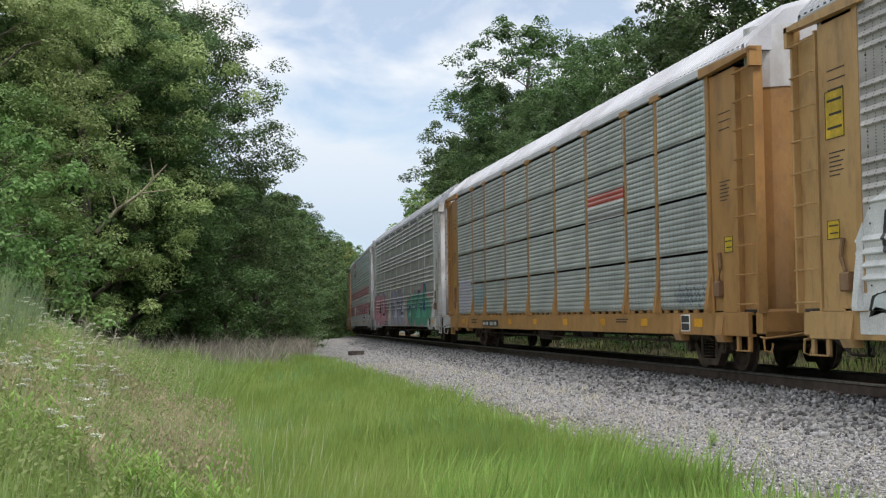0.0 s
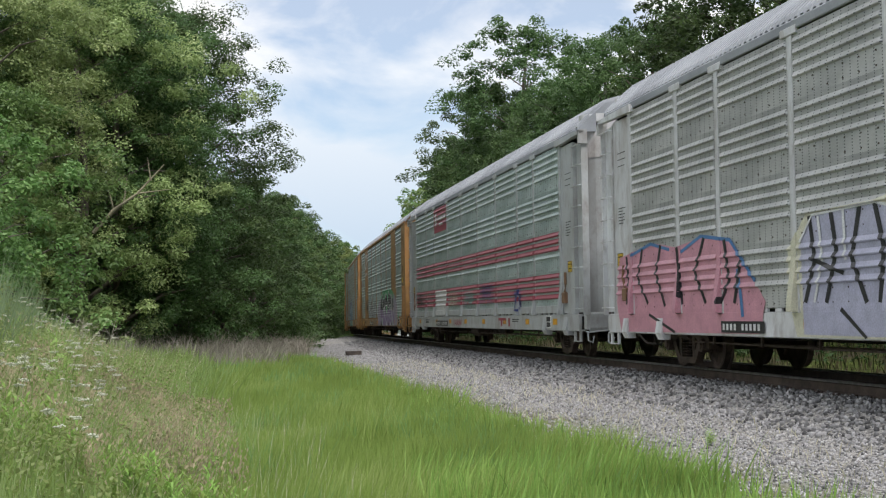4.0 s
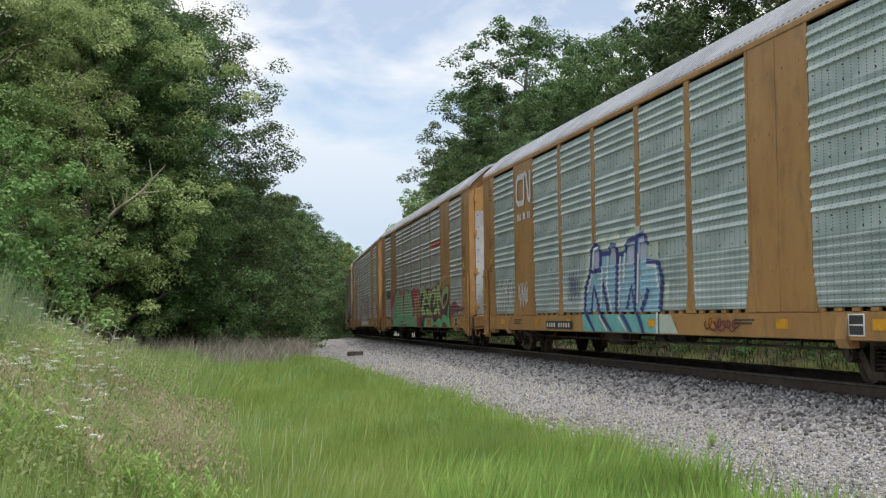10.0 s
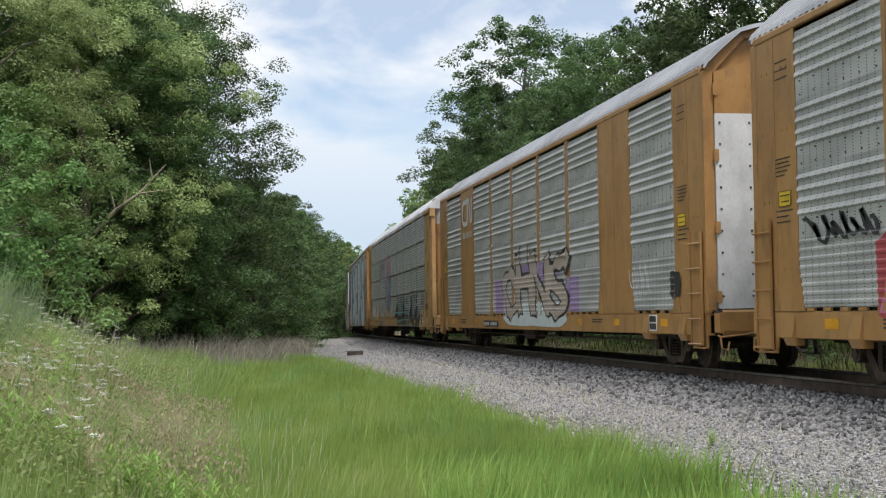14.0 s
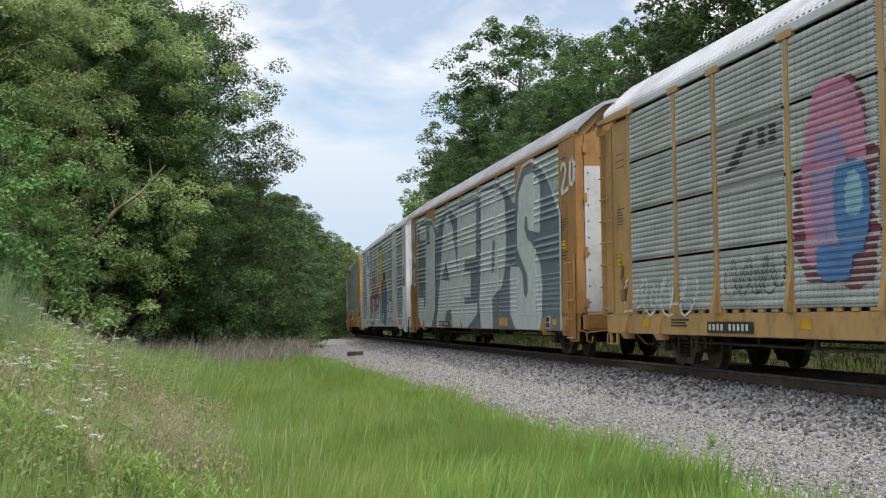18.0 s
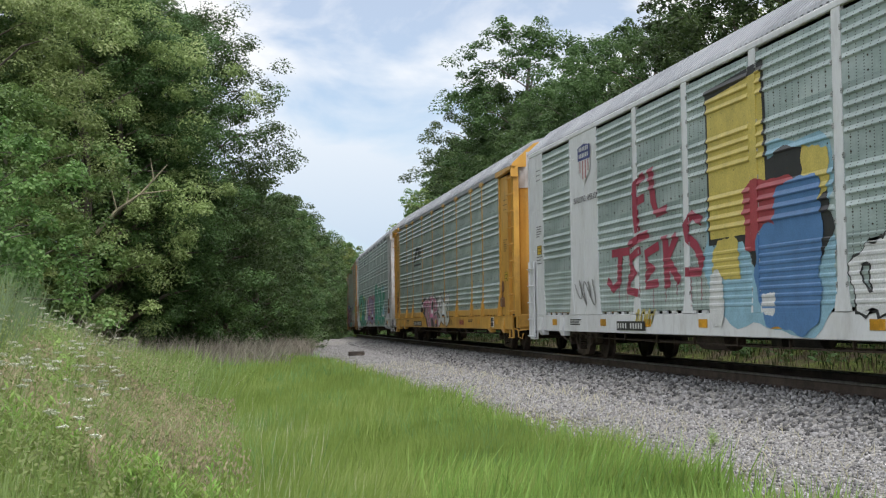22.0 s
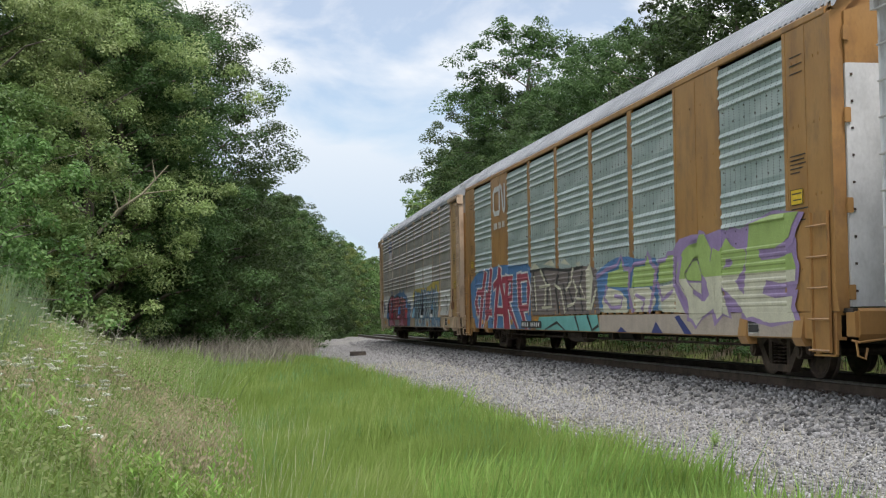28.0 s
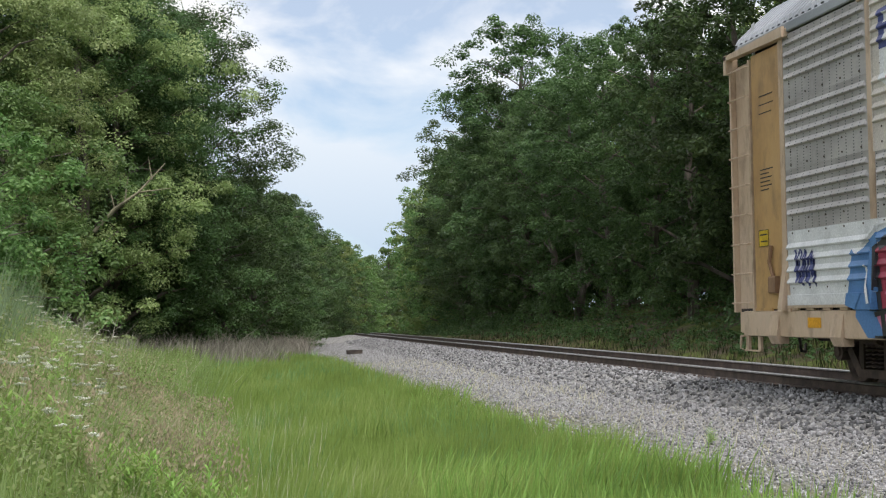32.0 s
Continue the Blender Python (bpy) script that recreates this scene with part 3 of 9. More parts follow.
def woods():
    rng = random.Random(5)
    kinds = []
    for k, (hgt, wid, mat, lab) in enumerate((
            (16, 9.5, M_LEAF, "tall broadleaf tree in full green leaf"), (17, 8.5, M_LEAFD, "dark green broadleaf tree with dense crown"),
            (15, 10, M_LEAF, "wide-crowned green tree at the wood's edge"), (13, 8, M_LEAFY, "light green young tree with airy crown"),
            (18, 9, M_LEAFD, "very tall dark green tree with ragged top"))):
        kinds.append(build_tree(40 + k, hgt, wid, mat, 170, 130, 0.175, label=lab, group="trees along the railway"))
    front = [build_tree(50, 16, 9.5, M_LEAFP, 250, 270, 0.115, label="tall tree with pale green wind-turned leaves", group="trees along the railway"),
             # corner tree takes the darker leaf to stand for its shaded side
             build_tree(51, 15, 8.2, M_LEAFD, 460, 160, 0.115, taper=0.3, limbs=52, label="tall green tree with fine leaves at the wood's corner, darkened as in shade", group="trees along the railway"),
             build_tree(52, 10, 6.6, M_LEAFD, 200, 110, 0.15, taper=0.4, limbs=34, label="slender deep green tree close beside the rails", group="trees along the railway"),
             build_tree(53, 10, 6.2, M_LEAFD, 200, 110, 0.15, taper=0.4, limbs=34, label="slender dark green tree close beside the rails", group="trees along the railway"),
             build_tree(54, 10, 6.4, M_LEAF, 190, 100, 0.15, taper=0.4, limbs=34, label="slender green tree close beside the rails", group="trees along the railway")]
    # trees beyond the line, leafy down to the ground and widest above
    # their darker leaf stands in for the shade under the crowns
    over = [build_tree(41, 17, 9.0, M_LEAFD, 250, 125, 0.18, low=0.05, belly=0.12, label="green broadleaf tree with overhanging crown, darkened as in shade", group="trees along the railway"),
            build_tree(44, 18, 9.5, M_LEAFD, 250, 125, 0.18, low=0.05, belly=0.12, label="very tall dark green tree with ragged top", group="trees along the railway"),
            build_tree(47, 17, 9.0, M_LEAFD, 250, 125, 0.18, low=0.06, belly=0.12, label="tall green tree with overhanging crown", group="trees along the railway")]
    far = [build_tree(60 + k, 15, 9.5, mat, 150, 55, 0.30, label="distant green tree along the curve", group="trees along the railway") for k, mat in enumerate((M_LEAF, M_LEAFY, M_LEAFD))]
    used = set()

    def put(pool, x, y, scale, turn=None):
        src = rng.choice(pool)
        turn = rng.uniform(0, 360) if turn is None else turn
        if src.name in used:
            src = copy_thing(src, Matrix.Identity(4))
        used.add(src.name)
        plant(src, x, y, turn, scale)

    # the wood on the near side of the line: a corner block, then a close row of slender trees beside the curve
    for x, y, sc in ((-7.5, 46, 0.95), (-4.4, 51, 0.95), (-10.5, 40, 0.8)):
        put(front[:1], x, y, sc)
    for x, y, sc in ((-2.8, 57, 1.04), (-0.9, 60, 1.04), (-8.5, 50, 1.05), (-4.6, 61, 1.16), (-3.4, 54, 0.98)):
        put(front[1:2], x, y, sc)
    for x, y, sc, k in ((-11, 52, 1.05, 4), (-6, 57, 1.1, 1), (-15, 45, 1.05, 1), (-3.8, 64, 0.98, 4), (-16, 55, 1.1, 0), (-5, 66, 1.1, 4), (-13, 35, 0.8, 2), (-12.5, 41, 0.8, 3)):
        put([kinds[k]], x, y, sc)
    row = ((66, -9.4, 0.86, 3), (69, -8.0, 0.88, 2), (74, -7.9, 0.86, 3), (79, -7.4, 0.88, 2), (85, -7.2, 0.90, 3), (91, -7.1, 0.94, 4), (97, -7.0, 0.98, 2), (104, -6.9, 1.14, 3), (111, -6.8, 1.17, 3),
           (118, -6.7, 1.19, 2), (126, -6.5, 1.22, 3), (134, -6.3, 1.24, 3), (142, -6.1, 1.25, 3), (150, -5.9, 1.24, 4), (158, -5.7, 1.22, 2), (166, -5.6, 1.13, 3), (174, -5.6, 1.12, 2), (183, -5.8, 1.12, 3))
    for s, lat, sc, k in row:
        put([front[k]], *along(s, lat), sc)
    s = 78
    while s < 215:
        put(far, *along(s + 2, -rng.uniform(12, 15)), rng.uniform(0.68, 0.8) if s < 140 else rng.uniform(0.75, 0.86))
        s += rng.uniform(4.6, 6.0)
    while s < 420:
        put(far, *along(s, -rng.uniform(7.5, 10)), rng.uniform(1.05, 1.25) if s < 300 else rng.uniform(1.35, 1.65))
        s += rng.uniform(6.0, 8)
    # the wood beyond the line
    dark = [over[0], over[1], over[0], over[2]]
    s = 14
    while s < 190:
        tall = 0.97 if s < 48 else 0.85 if s < 64 else 0.86 if s < 80 else 0.92 if s < 100 else 1.08 if s < 125 else 1.15
        put(dark if s < 125 else far, *along(s, rng.uniform(9.3, 10.6) if s < 60 else rng.uniform(8.6, 9.5)), rng.uniform(0.88, 1.02) * tall)
        put(far[2:] if 80 < s < 125 else far[:2], *along(s + 2.5, rng.uniform(14, 18)), rng.uniform(0.98, 1.12) * tall)
        if s < 130:
            put([kinds[1]], *along(s + 4, rng.uniform(20, 23)), rng.uniform(0.8, 0.9))
        s += rng.uniform(5.0, 6.6)
    put([over[1]], *along(86, 9.4), 1.12)
    for d in (46, 53, 60, 67, 74, 82):
        put([kinds[1]], *along(d, 16.5), 0.85)
    while s < 330:
        put(far, *along(s, rng.uniform(10, 13)), rng.uniform(0.8, 1.0))
        s += rng.uniform(8, 11)


woods()

# ---- the train ----
HALF = 1.55
Z_SILL0, Z_SILL1, Z_PAN0, Z_EAVE = 0.62, 1.0, 1.06, 5.02
SHEET = (Z_EAVE - 0.1 - Z_PAN0) / 4
SKIN = 0.03


def ridged(z):
    """How far a wall sheet stands out at height z above its foot: a flat perforated band, then four ridges."""
    z = z % SHEET
    knots = [(0, 0), (0.30, 0)]
    for k in range(4):
        o = 0.305 + k * 0.163
        knots += [(o, 0), (o + 0.016, 0.032), (o + 0.028, 0.035), (o + 0.092, 0)]
    knots += [(SHEET, 0)]
    return float(np.interp(z, [a for a, b in knots], [b for a, b in knots]))


RIDGE_Z = [0, 0.30] + [0.305 + k * 0.163 + d for k in range(4) for d in (0, 0.016, 0.028, 0.092)] + [SHEET]
FINE_Z = [0] + [k * 0.098 + d for k in range(9) for d in (0.03, 0.05, 0.085)] + [SHEET - 0.045]


def fine(z):
    z = z % SHEET
    k = (z % 0.098)
    return float(np.interp(k, [0, 0.03, 0.05, 0.085, 0.098], [0, 0, 0.022, 0.022, 0]))


def low(z):
    z = z % SHEET
    return float(np.interp(z % 0.12, [0, 0.03, 0.05, 0.08, 0.10, 0.12], [0, 0, 0.014, 0.014, 0, 0]))


LOW_Z = [0] + [k * 0.12 + d for k in range(8) for d in (0.03, 0.05, 0.08, 0.10)] + [SHEET]


def sheet_mesh(width, kind):
    m = Mesh()
    zs, fn = {"ridge": (RIDGE_Z, ridged), "slot": (FINE_Z, fine), "low": (LOW_Z, low)}[kind]
    # the ridges run out just short of the sheet's edges
    m.sheet([[(-fn(z + (1e-4 if i == 0 else 0)) * k, y, z) for y, k in ((-width / 2, 0), (-width / 2 + 0.035, 0), (-width / 2 + 0.075, 1), (width / 2 - 0.075, 1), (width / 2 - 0.035, 0), (width / 2, 0))] for i, z in enumerate(zs)])
    return m


def bolt_mesh(width):
    """Rows of bolt heads in a sheet's flat band."""
    m = Mesh()
    for k in range(max(2, int(width / 0.42))):
        y = -width / 2 + 0.2 + k * (width - 0.4) / max(1, int(width / 0.42) - 1)
        for z in (0.06, 0.25):
            m.box(-0.012, 0.0, y - 0.011, y + 0.011, z - 0.011, z + 0.011)
    return m


SHEETS, POSTS, ROOFS = {}, {}, {}


def shared(store, key, make):
    if key not in store:
        store[key] = make()
    return store[key]


SHOULDER = [(-1.57, 5.05), (-1.53, 5.13), (-1.34, 5.31), (-1.14, 5.49), (-0.94, 5.66), (-0.62, 5.75), (-0.30, 5.80), (0.0, 5.815)]


def roof_arch(k, n=14, lift=0.0):
    """A point of the roof's cross-section, from the near eave to the far one: a straight sloping shoulder, then a low crown."""
    x, z = SHOULDER[k] if k <= 7 else (-SHOULDER[14 - k][0], SHOULDER[14 - k][1])
    return x, z + lift


def roof_mesh(length):
    m = Mesh()
    rows = []
    pitch = 0.2
    y = -length / 2
    while y < length / 2 - pitch:
        for d, l in ((0, 0), (0.09, 0), (0.10, 0.08), (0.19, 0.08)):
            rows.append([(x, y + d, z) for x, z in (roof_arch(k, 14, l) for k in range(15))])
        y += pitch
    rows.append([(x, length / 2, z) for x, z in (roof_arch(k, 14) for k in range(15))])
    return m.sheet(rows)


A_EDGES = [-11.5, -8.87, -6.97, -4.15, -1.39, 1.39, 4.15, 6.97, 8.87, 11.5]
B_POSTS = [-4.29, -1.5, 1.5, 4.29]
B_SOLID = [(-12.95, -11.6), (-9.0, -6.9), (6.9, 9.0), (11.6, 12.95)]


def post_a():
    m = Mesh()
    m.box(-HALF - 0.040, -HALF + 0.02, -0.075, 0.075, Z_SILL1, Z_EAVE - 0.02, 0.006)
    m.prism("x", [(-0.17, Z_SILL1 - 0.02), (0.17, Z_SILL1 - 0.02), (0.08, 1.9), (-0.08, 1.9)], -HALF - 0.045, -HALF - 0.03)
    m.prism("y", [(-HALF - 0.03, Z_SILL1), (-HALF - 0.14, Z_SILL1), (-HALF - 0.14, Z_SILL1 + 0.05), (-HALF - 0.03, 1.75)], -0.07, 0.07)
    m.box(-HALF - 0.06, -HALF, -0.26, 0.26, Z_EAVE - 0.13, Z_EAVE - 0.01, 0.01)
    return m


def clip_mesh():
    return Mesh().box(-HALF - 0.056, -HALF - 0.03, -0.02, 0.02, -0.035, 0.035, 0.006).data("clip", M_ZINC)


def post_b():
    return Mesh().box(-HALF - 0.04, -HALF + 0.02, -0.13, 0.13, Z_SILL1, Z_EAVE - 0.03, 0.006).prism("x", [(-0.24, Z_SILL1), (0.24, Z_SILL1), (0.13, 1.45), (-0.13, 1.45)], -HALF - 0.046, -HALF - 0.03)


def ladder(m, y0, y1, x, z0, z1, count, r=0.014, out=0.06):
    for k in range(count):
        z = z0 + (z1 - z0) * k / max(1, count - 1)
        m.tube([(x, y0, z), (x - out, y0 + 0.01 * (1 if y1 > y0 else -1), z), (x - out, y1 - 0.01 * (1 if y1 > y0 else -1), z), (x, y1, z)], r, 5)
    return m


def wheel_mesh():
    m = Mesh()
    for s in (-1, 1):
        prof = [(0.66, 0.0), (0.66, 0.10), (0.70, 0.36), (0.68, 0.46), (0.705, 0.445), (0.715, 0.42), (0.82, 0.414), (0.82, 0.36), (0.79, 0.32), (0.76, 0.12), (0.84, 0.10), (0.84, 0.0)]
        rows = [[(s * a, r * math.cos(w), r * math.sin(w)) for w in [2 * math.pi * k / 24 for k in range(25)]] for a, r in prof]
        m.sheet(rows)
        for k in range(3):
            w = k * 2.094
            m.box(s * 0.835, s * 0.85, 0.06 * math.cos(w) - 0.02, 0.06 * math.cos(w) + 0.02, 0.06 * math.sin(w) - 0.02, 0.06 * math.sin(w) + 0.02)
    m.tube([(-1.0, 0, 0), (1.0, 0, 0)], 0.075, 10)
    return m


def side_frame_mesh():
    """A cast truck side: top and bottom chords, pedestal ends, with a window for the springs."""
    m = Mesh()
    x0, x1 = -1.07, -0.93
    m.prism("x", [(-1.12, 0.36), (-1.12, 0.56), (-0.75, 0.64), (-0.4, 0.74), (0.4, 0.74), (0.75, 0.64), (1.12, 0.56), (1.12, 0.36), (0.7, 0.44), (0.42, 0.58), (-0.42, 0.58), (-0.7, 0.44)], x0, x1)
    m.prism("x", [(-0.78, 0.50), (-0.62, 0.52), (-0.32, 0.20), (0.32, 0.20), (0.62, 0.52), (0.78, 0.50), (0.42, 0.09), (-0.42, 0.09)], x0, x1)
    m.prism("x", [(-0.40, 0.2), (-0.28, 0.2), (-0.28, 0.6), (-0.40, 0.6)], x0 + 0.01, x1 - 0.01)
    m.prism("x", [(0.28, 0.2), (0.40, 0.2), (0.40, 0.6), (0.28, 0.6)], x0 + 0.01, x1 - 0.01)
    for y in (-0.865, 0.865):
        m.tube([(x0 - 0.06, y, 0.42), (x1, y, 0.42)], 0.12, 12)
        m.tube([(x0 - 0.085, y, 0.42), (x0 - 0.05, y, 0.42)], 0.07, 10)
    return m


def spring_mesh():
    m = Mesh()
    for y in (-0.17, 0.0, 0.17):
        m.tube([(-1.0 + 0.065 * math.cos(k * 0.9), y + 0.065 * math.sin(k * 0.9), 0.21 + 0.33 * k / 42) for k in range(43)], 0.014, 4)
    return m


def coupler_mesh(e):
    m = Mesh()
    m.box(-0.09, 0.09, e * 13.1, e * 13.85, 0.74, 0.92, 0.02)
    m.prism("z", [(-0.16, e * 13.8), (0.14, e * 13.8), (0.18, e * 13.95), (0.05, e * 14.08), (-0.03, e * 13.98), (-0.12, e * 14.12), (-0.19, e * 14.0)], 0.66, 1.0)
    return m


def hose_mesh(e):
    m = Mesh()
    m.tube([(-0.45, e * 13.3, 0.72), (-0.44, e * 13.6, 0.58), (-0.3, e * 13.85, 0.35), (-0.16, e * 14.0, 0.33), (-0.1, e * 14.1, 0.45)], 0.025, 6)
    return m


TRUCK = {}


def undercarriage(car, paint):
    """Trucks, couplers, brake gear and sills."""
    m = Mesh()
    m.box(-0.32, 0.32, -13.2, 13.2, 0.52, 0.98, 0.03)
    for k in range(-8, 9):
        m.box(-1.4, 1.4, k * 1.5 - 0.06, k * 1.5 + 0.06, 0.72, 0.98)
    part("underframe", m, M_BLACK, car, "dark steel underframe")
    part("deck", Mesh().box(-1.5, 1.5, -13.35, 13.35, 0.98, 1.04, 0.01), M_BLACK, car)
    for s, nm in ((-1, "side_sill"), (1, "side_sill")):
        m = Mesh()
        x = s * HALF
        m.prism("y", [(x + 0.0, Z_SILL0), (x + s * 0.035, Z_SILL0 + 0.012), (x + s * 0.035, Z_SILL1 - 0.012), (x, Z_SILL1), (x - s * 0.1, Z_SILL1), (x - s * 0.1, Z_SILL1 - 0.05), (x - s * 0.03, Z_SILL1 - 0.05), (x - s * 0.03, Z_SILL0 + 0.04), (x - s * 0.1, Z_SILL0 + 0.04), (x - s * 0.1, Z_SILL0)][::s], -13.05, 13.05)
        if s < 0:
            for k in range(46):
                y = -11.25 + k * 0.5
                m.box(-HALF - 0.03, -HALF + 0.01, y - 0.11, y + 0.11, Z_SILL1, Z_SILL1 + 0.05)
        part(nm, m, paint, car)
    pad = shared(POSTS, ("pad", paint.name), lambda: Mesh().prism("y", [(-HALF - 0.09, Z_SILL0 + 0.02), (-HALF - 0.03, Z_SILL0 - 0.10), (-HALF + 0.1, Z_SILL0 - 0.10), (-HALF + 0.1, Z_SILL1 - 0.1), (-HALF - 0.04, Z_SILL1 - 0.06)], -0.16, 0.16).data("jacking_pad", paint))
    for y in (-11.9, -9.9, 9.9, 11.9):
        part("jacking_pad", pad, paint, car, at=(0, y, 0))
    # brake reservoir, cylinder, pipes and slack rods hung under the middle
    m = Mesh().tube([(-0.95, 1.0, 0.55), (-0.95, 2.3, 0.55)], [0.2, 0.2], 14)
    part("air_reservoir", m, M_STEEL, car, smooth=False)
    m = Mesh().tube([(-0.8, -2.2, 0.58), (-0.8, -1.2, 0.58)], 0.14, 12).box(-0.95, -0.65, -0.9, -0.5, 0.45, 0.8, 0.03)
    part("brake_cylinder", m, M_BLACK, car)
    m = Mesh().tube([(-1.3, -9.0, 0.5), (-1.3, -4, 0.47), (-1.25, 4, 0.47), (-1.3, 9, 0.5)], 0.016, 5).tube([(-0.6, -9, 0.45), (-0.6, 9, 0.45)], 0.025, 5)
    for y in (-8, -6, -4, -2, 0, 2, 4, 6, 8):
        m.box(-1.32, -1.28, y - 0.02, y + 0.02, 0.46, 0.75)
    part("brake_pipe", m, M_STEEL, car)
    rotor = []
    for c in (-9.98, 9.98):
        sf = shared(TRUCK, "frame", lambda: side_frame_mesh().data("side_frame", M_STEEL))
        sp = shared(TRUCK, "spring", lambda: spring_mesh().data("coil_spring", M_STEEL, True))
        wh = shared(TRUCK, "wheel", lambda: wheel_mesh().data("wheelset", M_STEEL))
        bo = shared(TRUCK, "bolster", lambda: Mesh().prism("y", [(-1.12, 0.56), (-0.9, 0.44), (0.9, 0.44), (1.12, 0.56), (1.12, 0.66), (0.5, 0.74), (-0.5, 0.74), (-1.12, 0.66)], -0.2, 0.2).data("bolster", M_STEEL))
        f = part("side_frame", sf, M_STEEL, car, at=(0, c, 0))
        part("coil_spring", sp, M_STEEL, f)
        f = part("side_frame", sf, M_STEEL, car)
        f.matrix_basis = pose(0, c, 0, 0, 0, 180)
        part("coil_spring", sp, M_STEEL, f)
        part("bolster", bo, M_STEEL, car, at=(0, c, 0))
        for d in (-0.865, 0.865):
            w = part("wheelset", wh, M_STEEL, car, at=(0, c + d, 0.414))
            rotor.append((w, c + d))
    for e in (-1, 1):
        part("coupler", coupler_mesh(e), M_STEEL, car)
        part("air_hose", hose_mesh(e), M_BLACK, car)
        m = Mesh().box(-1.5, 1.5, e * 13.15, e * 13.4, 0.66, 1.0, 0.02).prism("x", [(e * 13.38, 0.62), (e * 13.44, 0.70), (e * 13.44, 1.0), (e * 13.38, 1.04)], -1.45, 1.45)
        part("end_sill", m, paint, car)
        m = Mesh().tube([(-1.5, e * 13.3, 0.62), (-1.48, e * 13.46, 0.60), (-1.1, e * 13.5, 0.64), (-0.3, e * 13.62, 0.80)], 0.016, 5).tube([(-1.49, e * 13.4, 0.62), (-1.49, e * 13.44, 0.42), (-1.40, e * 13.46, 0.38), (-1.36, e * 13.44, 0.52)], 0.018, 5)
        part("uncoupling_lever", m, paint, car, "painted uncoupling lever")
    return rotor


def bars(parent, name, mat, y0, z0, rows, x, lh=0.035, gap=0.06, seed=1):
    """Lines of small lettering too far off to read, as plain bars; each row gives its width."""
    m = Mesh()
    for i, w in enumerate(rows):
        z = z0 - i * gap
        m.box(x - 0.004, x, y0 - w, y0, z - lh, z)
    return tagged(part(name, m, mat, parent), kind="stuff")


def wall_and_roof(car, roof, zinc, kind, edges_pairs, flush=False):
    """Wall sheets of the near side in their bays, one plain skin for the far side, eaves and the ribbed roof."""
    for a, b in edges_pairs:
        w = round(b - a, 3)
        for k in range(4):
            kd = "low" if flush and k == 0 else kind
            me = shared(SHEETS, (w, kd, zinc.name), lambda: sheet_mesh(w, kd).data("wall_sheet", zinc))
            sheet = part("wall_sheet", me, zinc, car, at=(-HALF - SKIN, (a + b) / 2, Z_PAN0 + k * SHEET))
            if kd == "ridge":
                tagged(part("bolt_row", shared(SHEETS, ("bolt", w), lambda: bolt_mesh(w).data("bolt_row", M_STEEL)), M_STEEL, sheet), kind="stuff")
    m = Mesh()
    rows = []
    for k in range(4):
        for z in RIDGE_Z:
            rows.append([(HALF + ridged(z), y, Z_PAN0 + k * SHEET + z) for y in (-13.2, 13.2)])
    m.sheet(rows)
    part("far_wall", m, zinc, car)
    # inner decks in near-black, which puts the inside's shade behind the slots
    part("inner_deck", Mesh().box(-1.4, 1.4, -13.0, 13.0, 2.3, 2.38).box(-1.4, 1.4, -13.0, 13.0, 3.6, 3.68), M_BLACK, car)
    me = shared(ROOFS, roof.name, lambda: roof_mesh(26.4).data("roof", roof))
    part("roof", me, roof, car)


def eave(car, paint, y0, y1, low=0.03):
    m = Mesh()
    for s in (-1, 1):
        m.box(s * (HALF - 0.04), s * (HALF + 0.05), y0, y1, Z_EAVE - low, Z_EAVE + 0.075, 0.015)
    part("eave_rail", m, paint, car)


M_INK = material("black_stencil", (0.03, 0.03, 0.03), 0.7)
M_CHALK = material("white_stencil", (0.7, 0.7, 0.68), 0.7)
M_YELLOW = material("yellow_reflector", (0.62, 0.42, 0.03), 0.4)
M_AMBER = material("amber_reflector", (0.62, 0.30, 0.02), 0.4)


def plate(car, y0, y1, z0, z1, x):
    """A yellow plate with a dark rim and bars in place of its small lettering."""
    p = part("warning_plate", Mesh().box(x - 0.006, x, y0, y1, z0, z1), M_YELLOW, car)
    w, h = abs(y1 - y0), z1 - z0
    lo, hi = min(y0, y1), max(y0, y1)
    rim = Mesh()
    for a, b, c, d in ((lo, hi, z0, z0 + 0.008), (lo, hi, z1 - 0.008, z1), (lo, lo + 0.012, z0, z1), (hi - 0.012, hi, z0, z1)):
        rim.box(x - 0.010, x - 0.005, a, b, c, d)
    part("rim", rim, M_INK, p)
    m = Mesh()
    rows = 3 if h > 0.3 else 2
    for k in range(rows):
        z = z1 - (k + 0.75) * h / (rows + 0.5)
        m.box(x - 0.009, x - 0.005, lo + 0.12 * w, hi - (0.12 + 0.1 * (k % 2)) * w, z - 0.05 * h / rows, z + 0.10 * h / rows)
    tagged(part("plate_lettering", m, M_INK, p), kind="stuff")


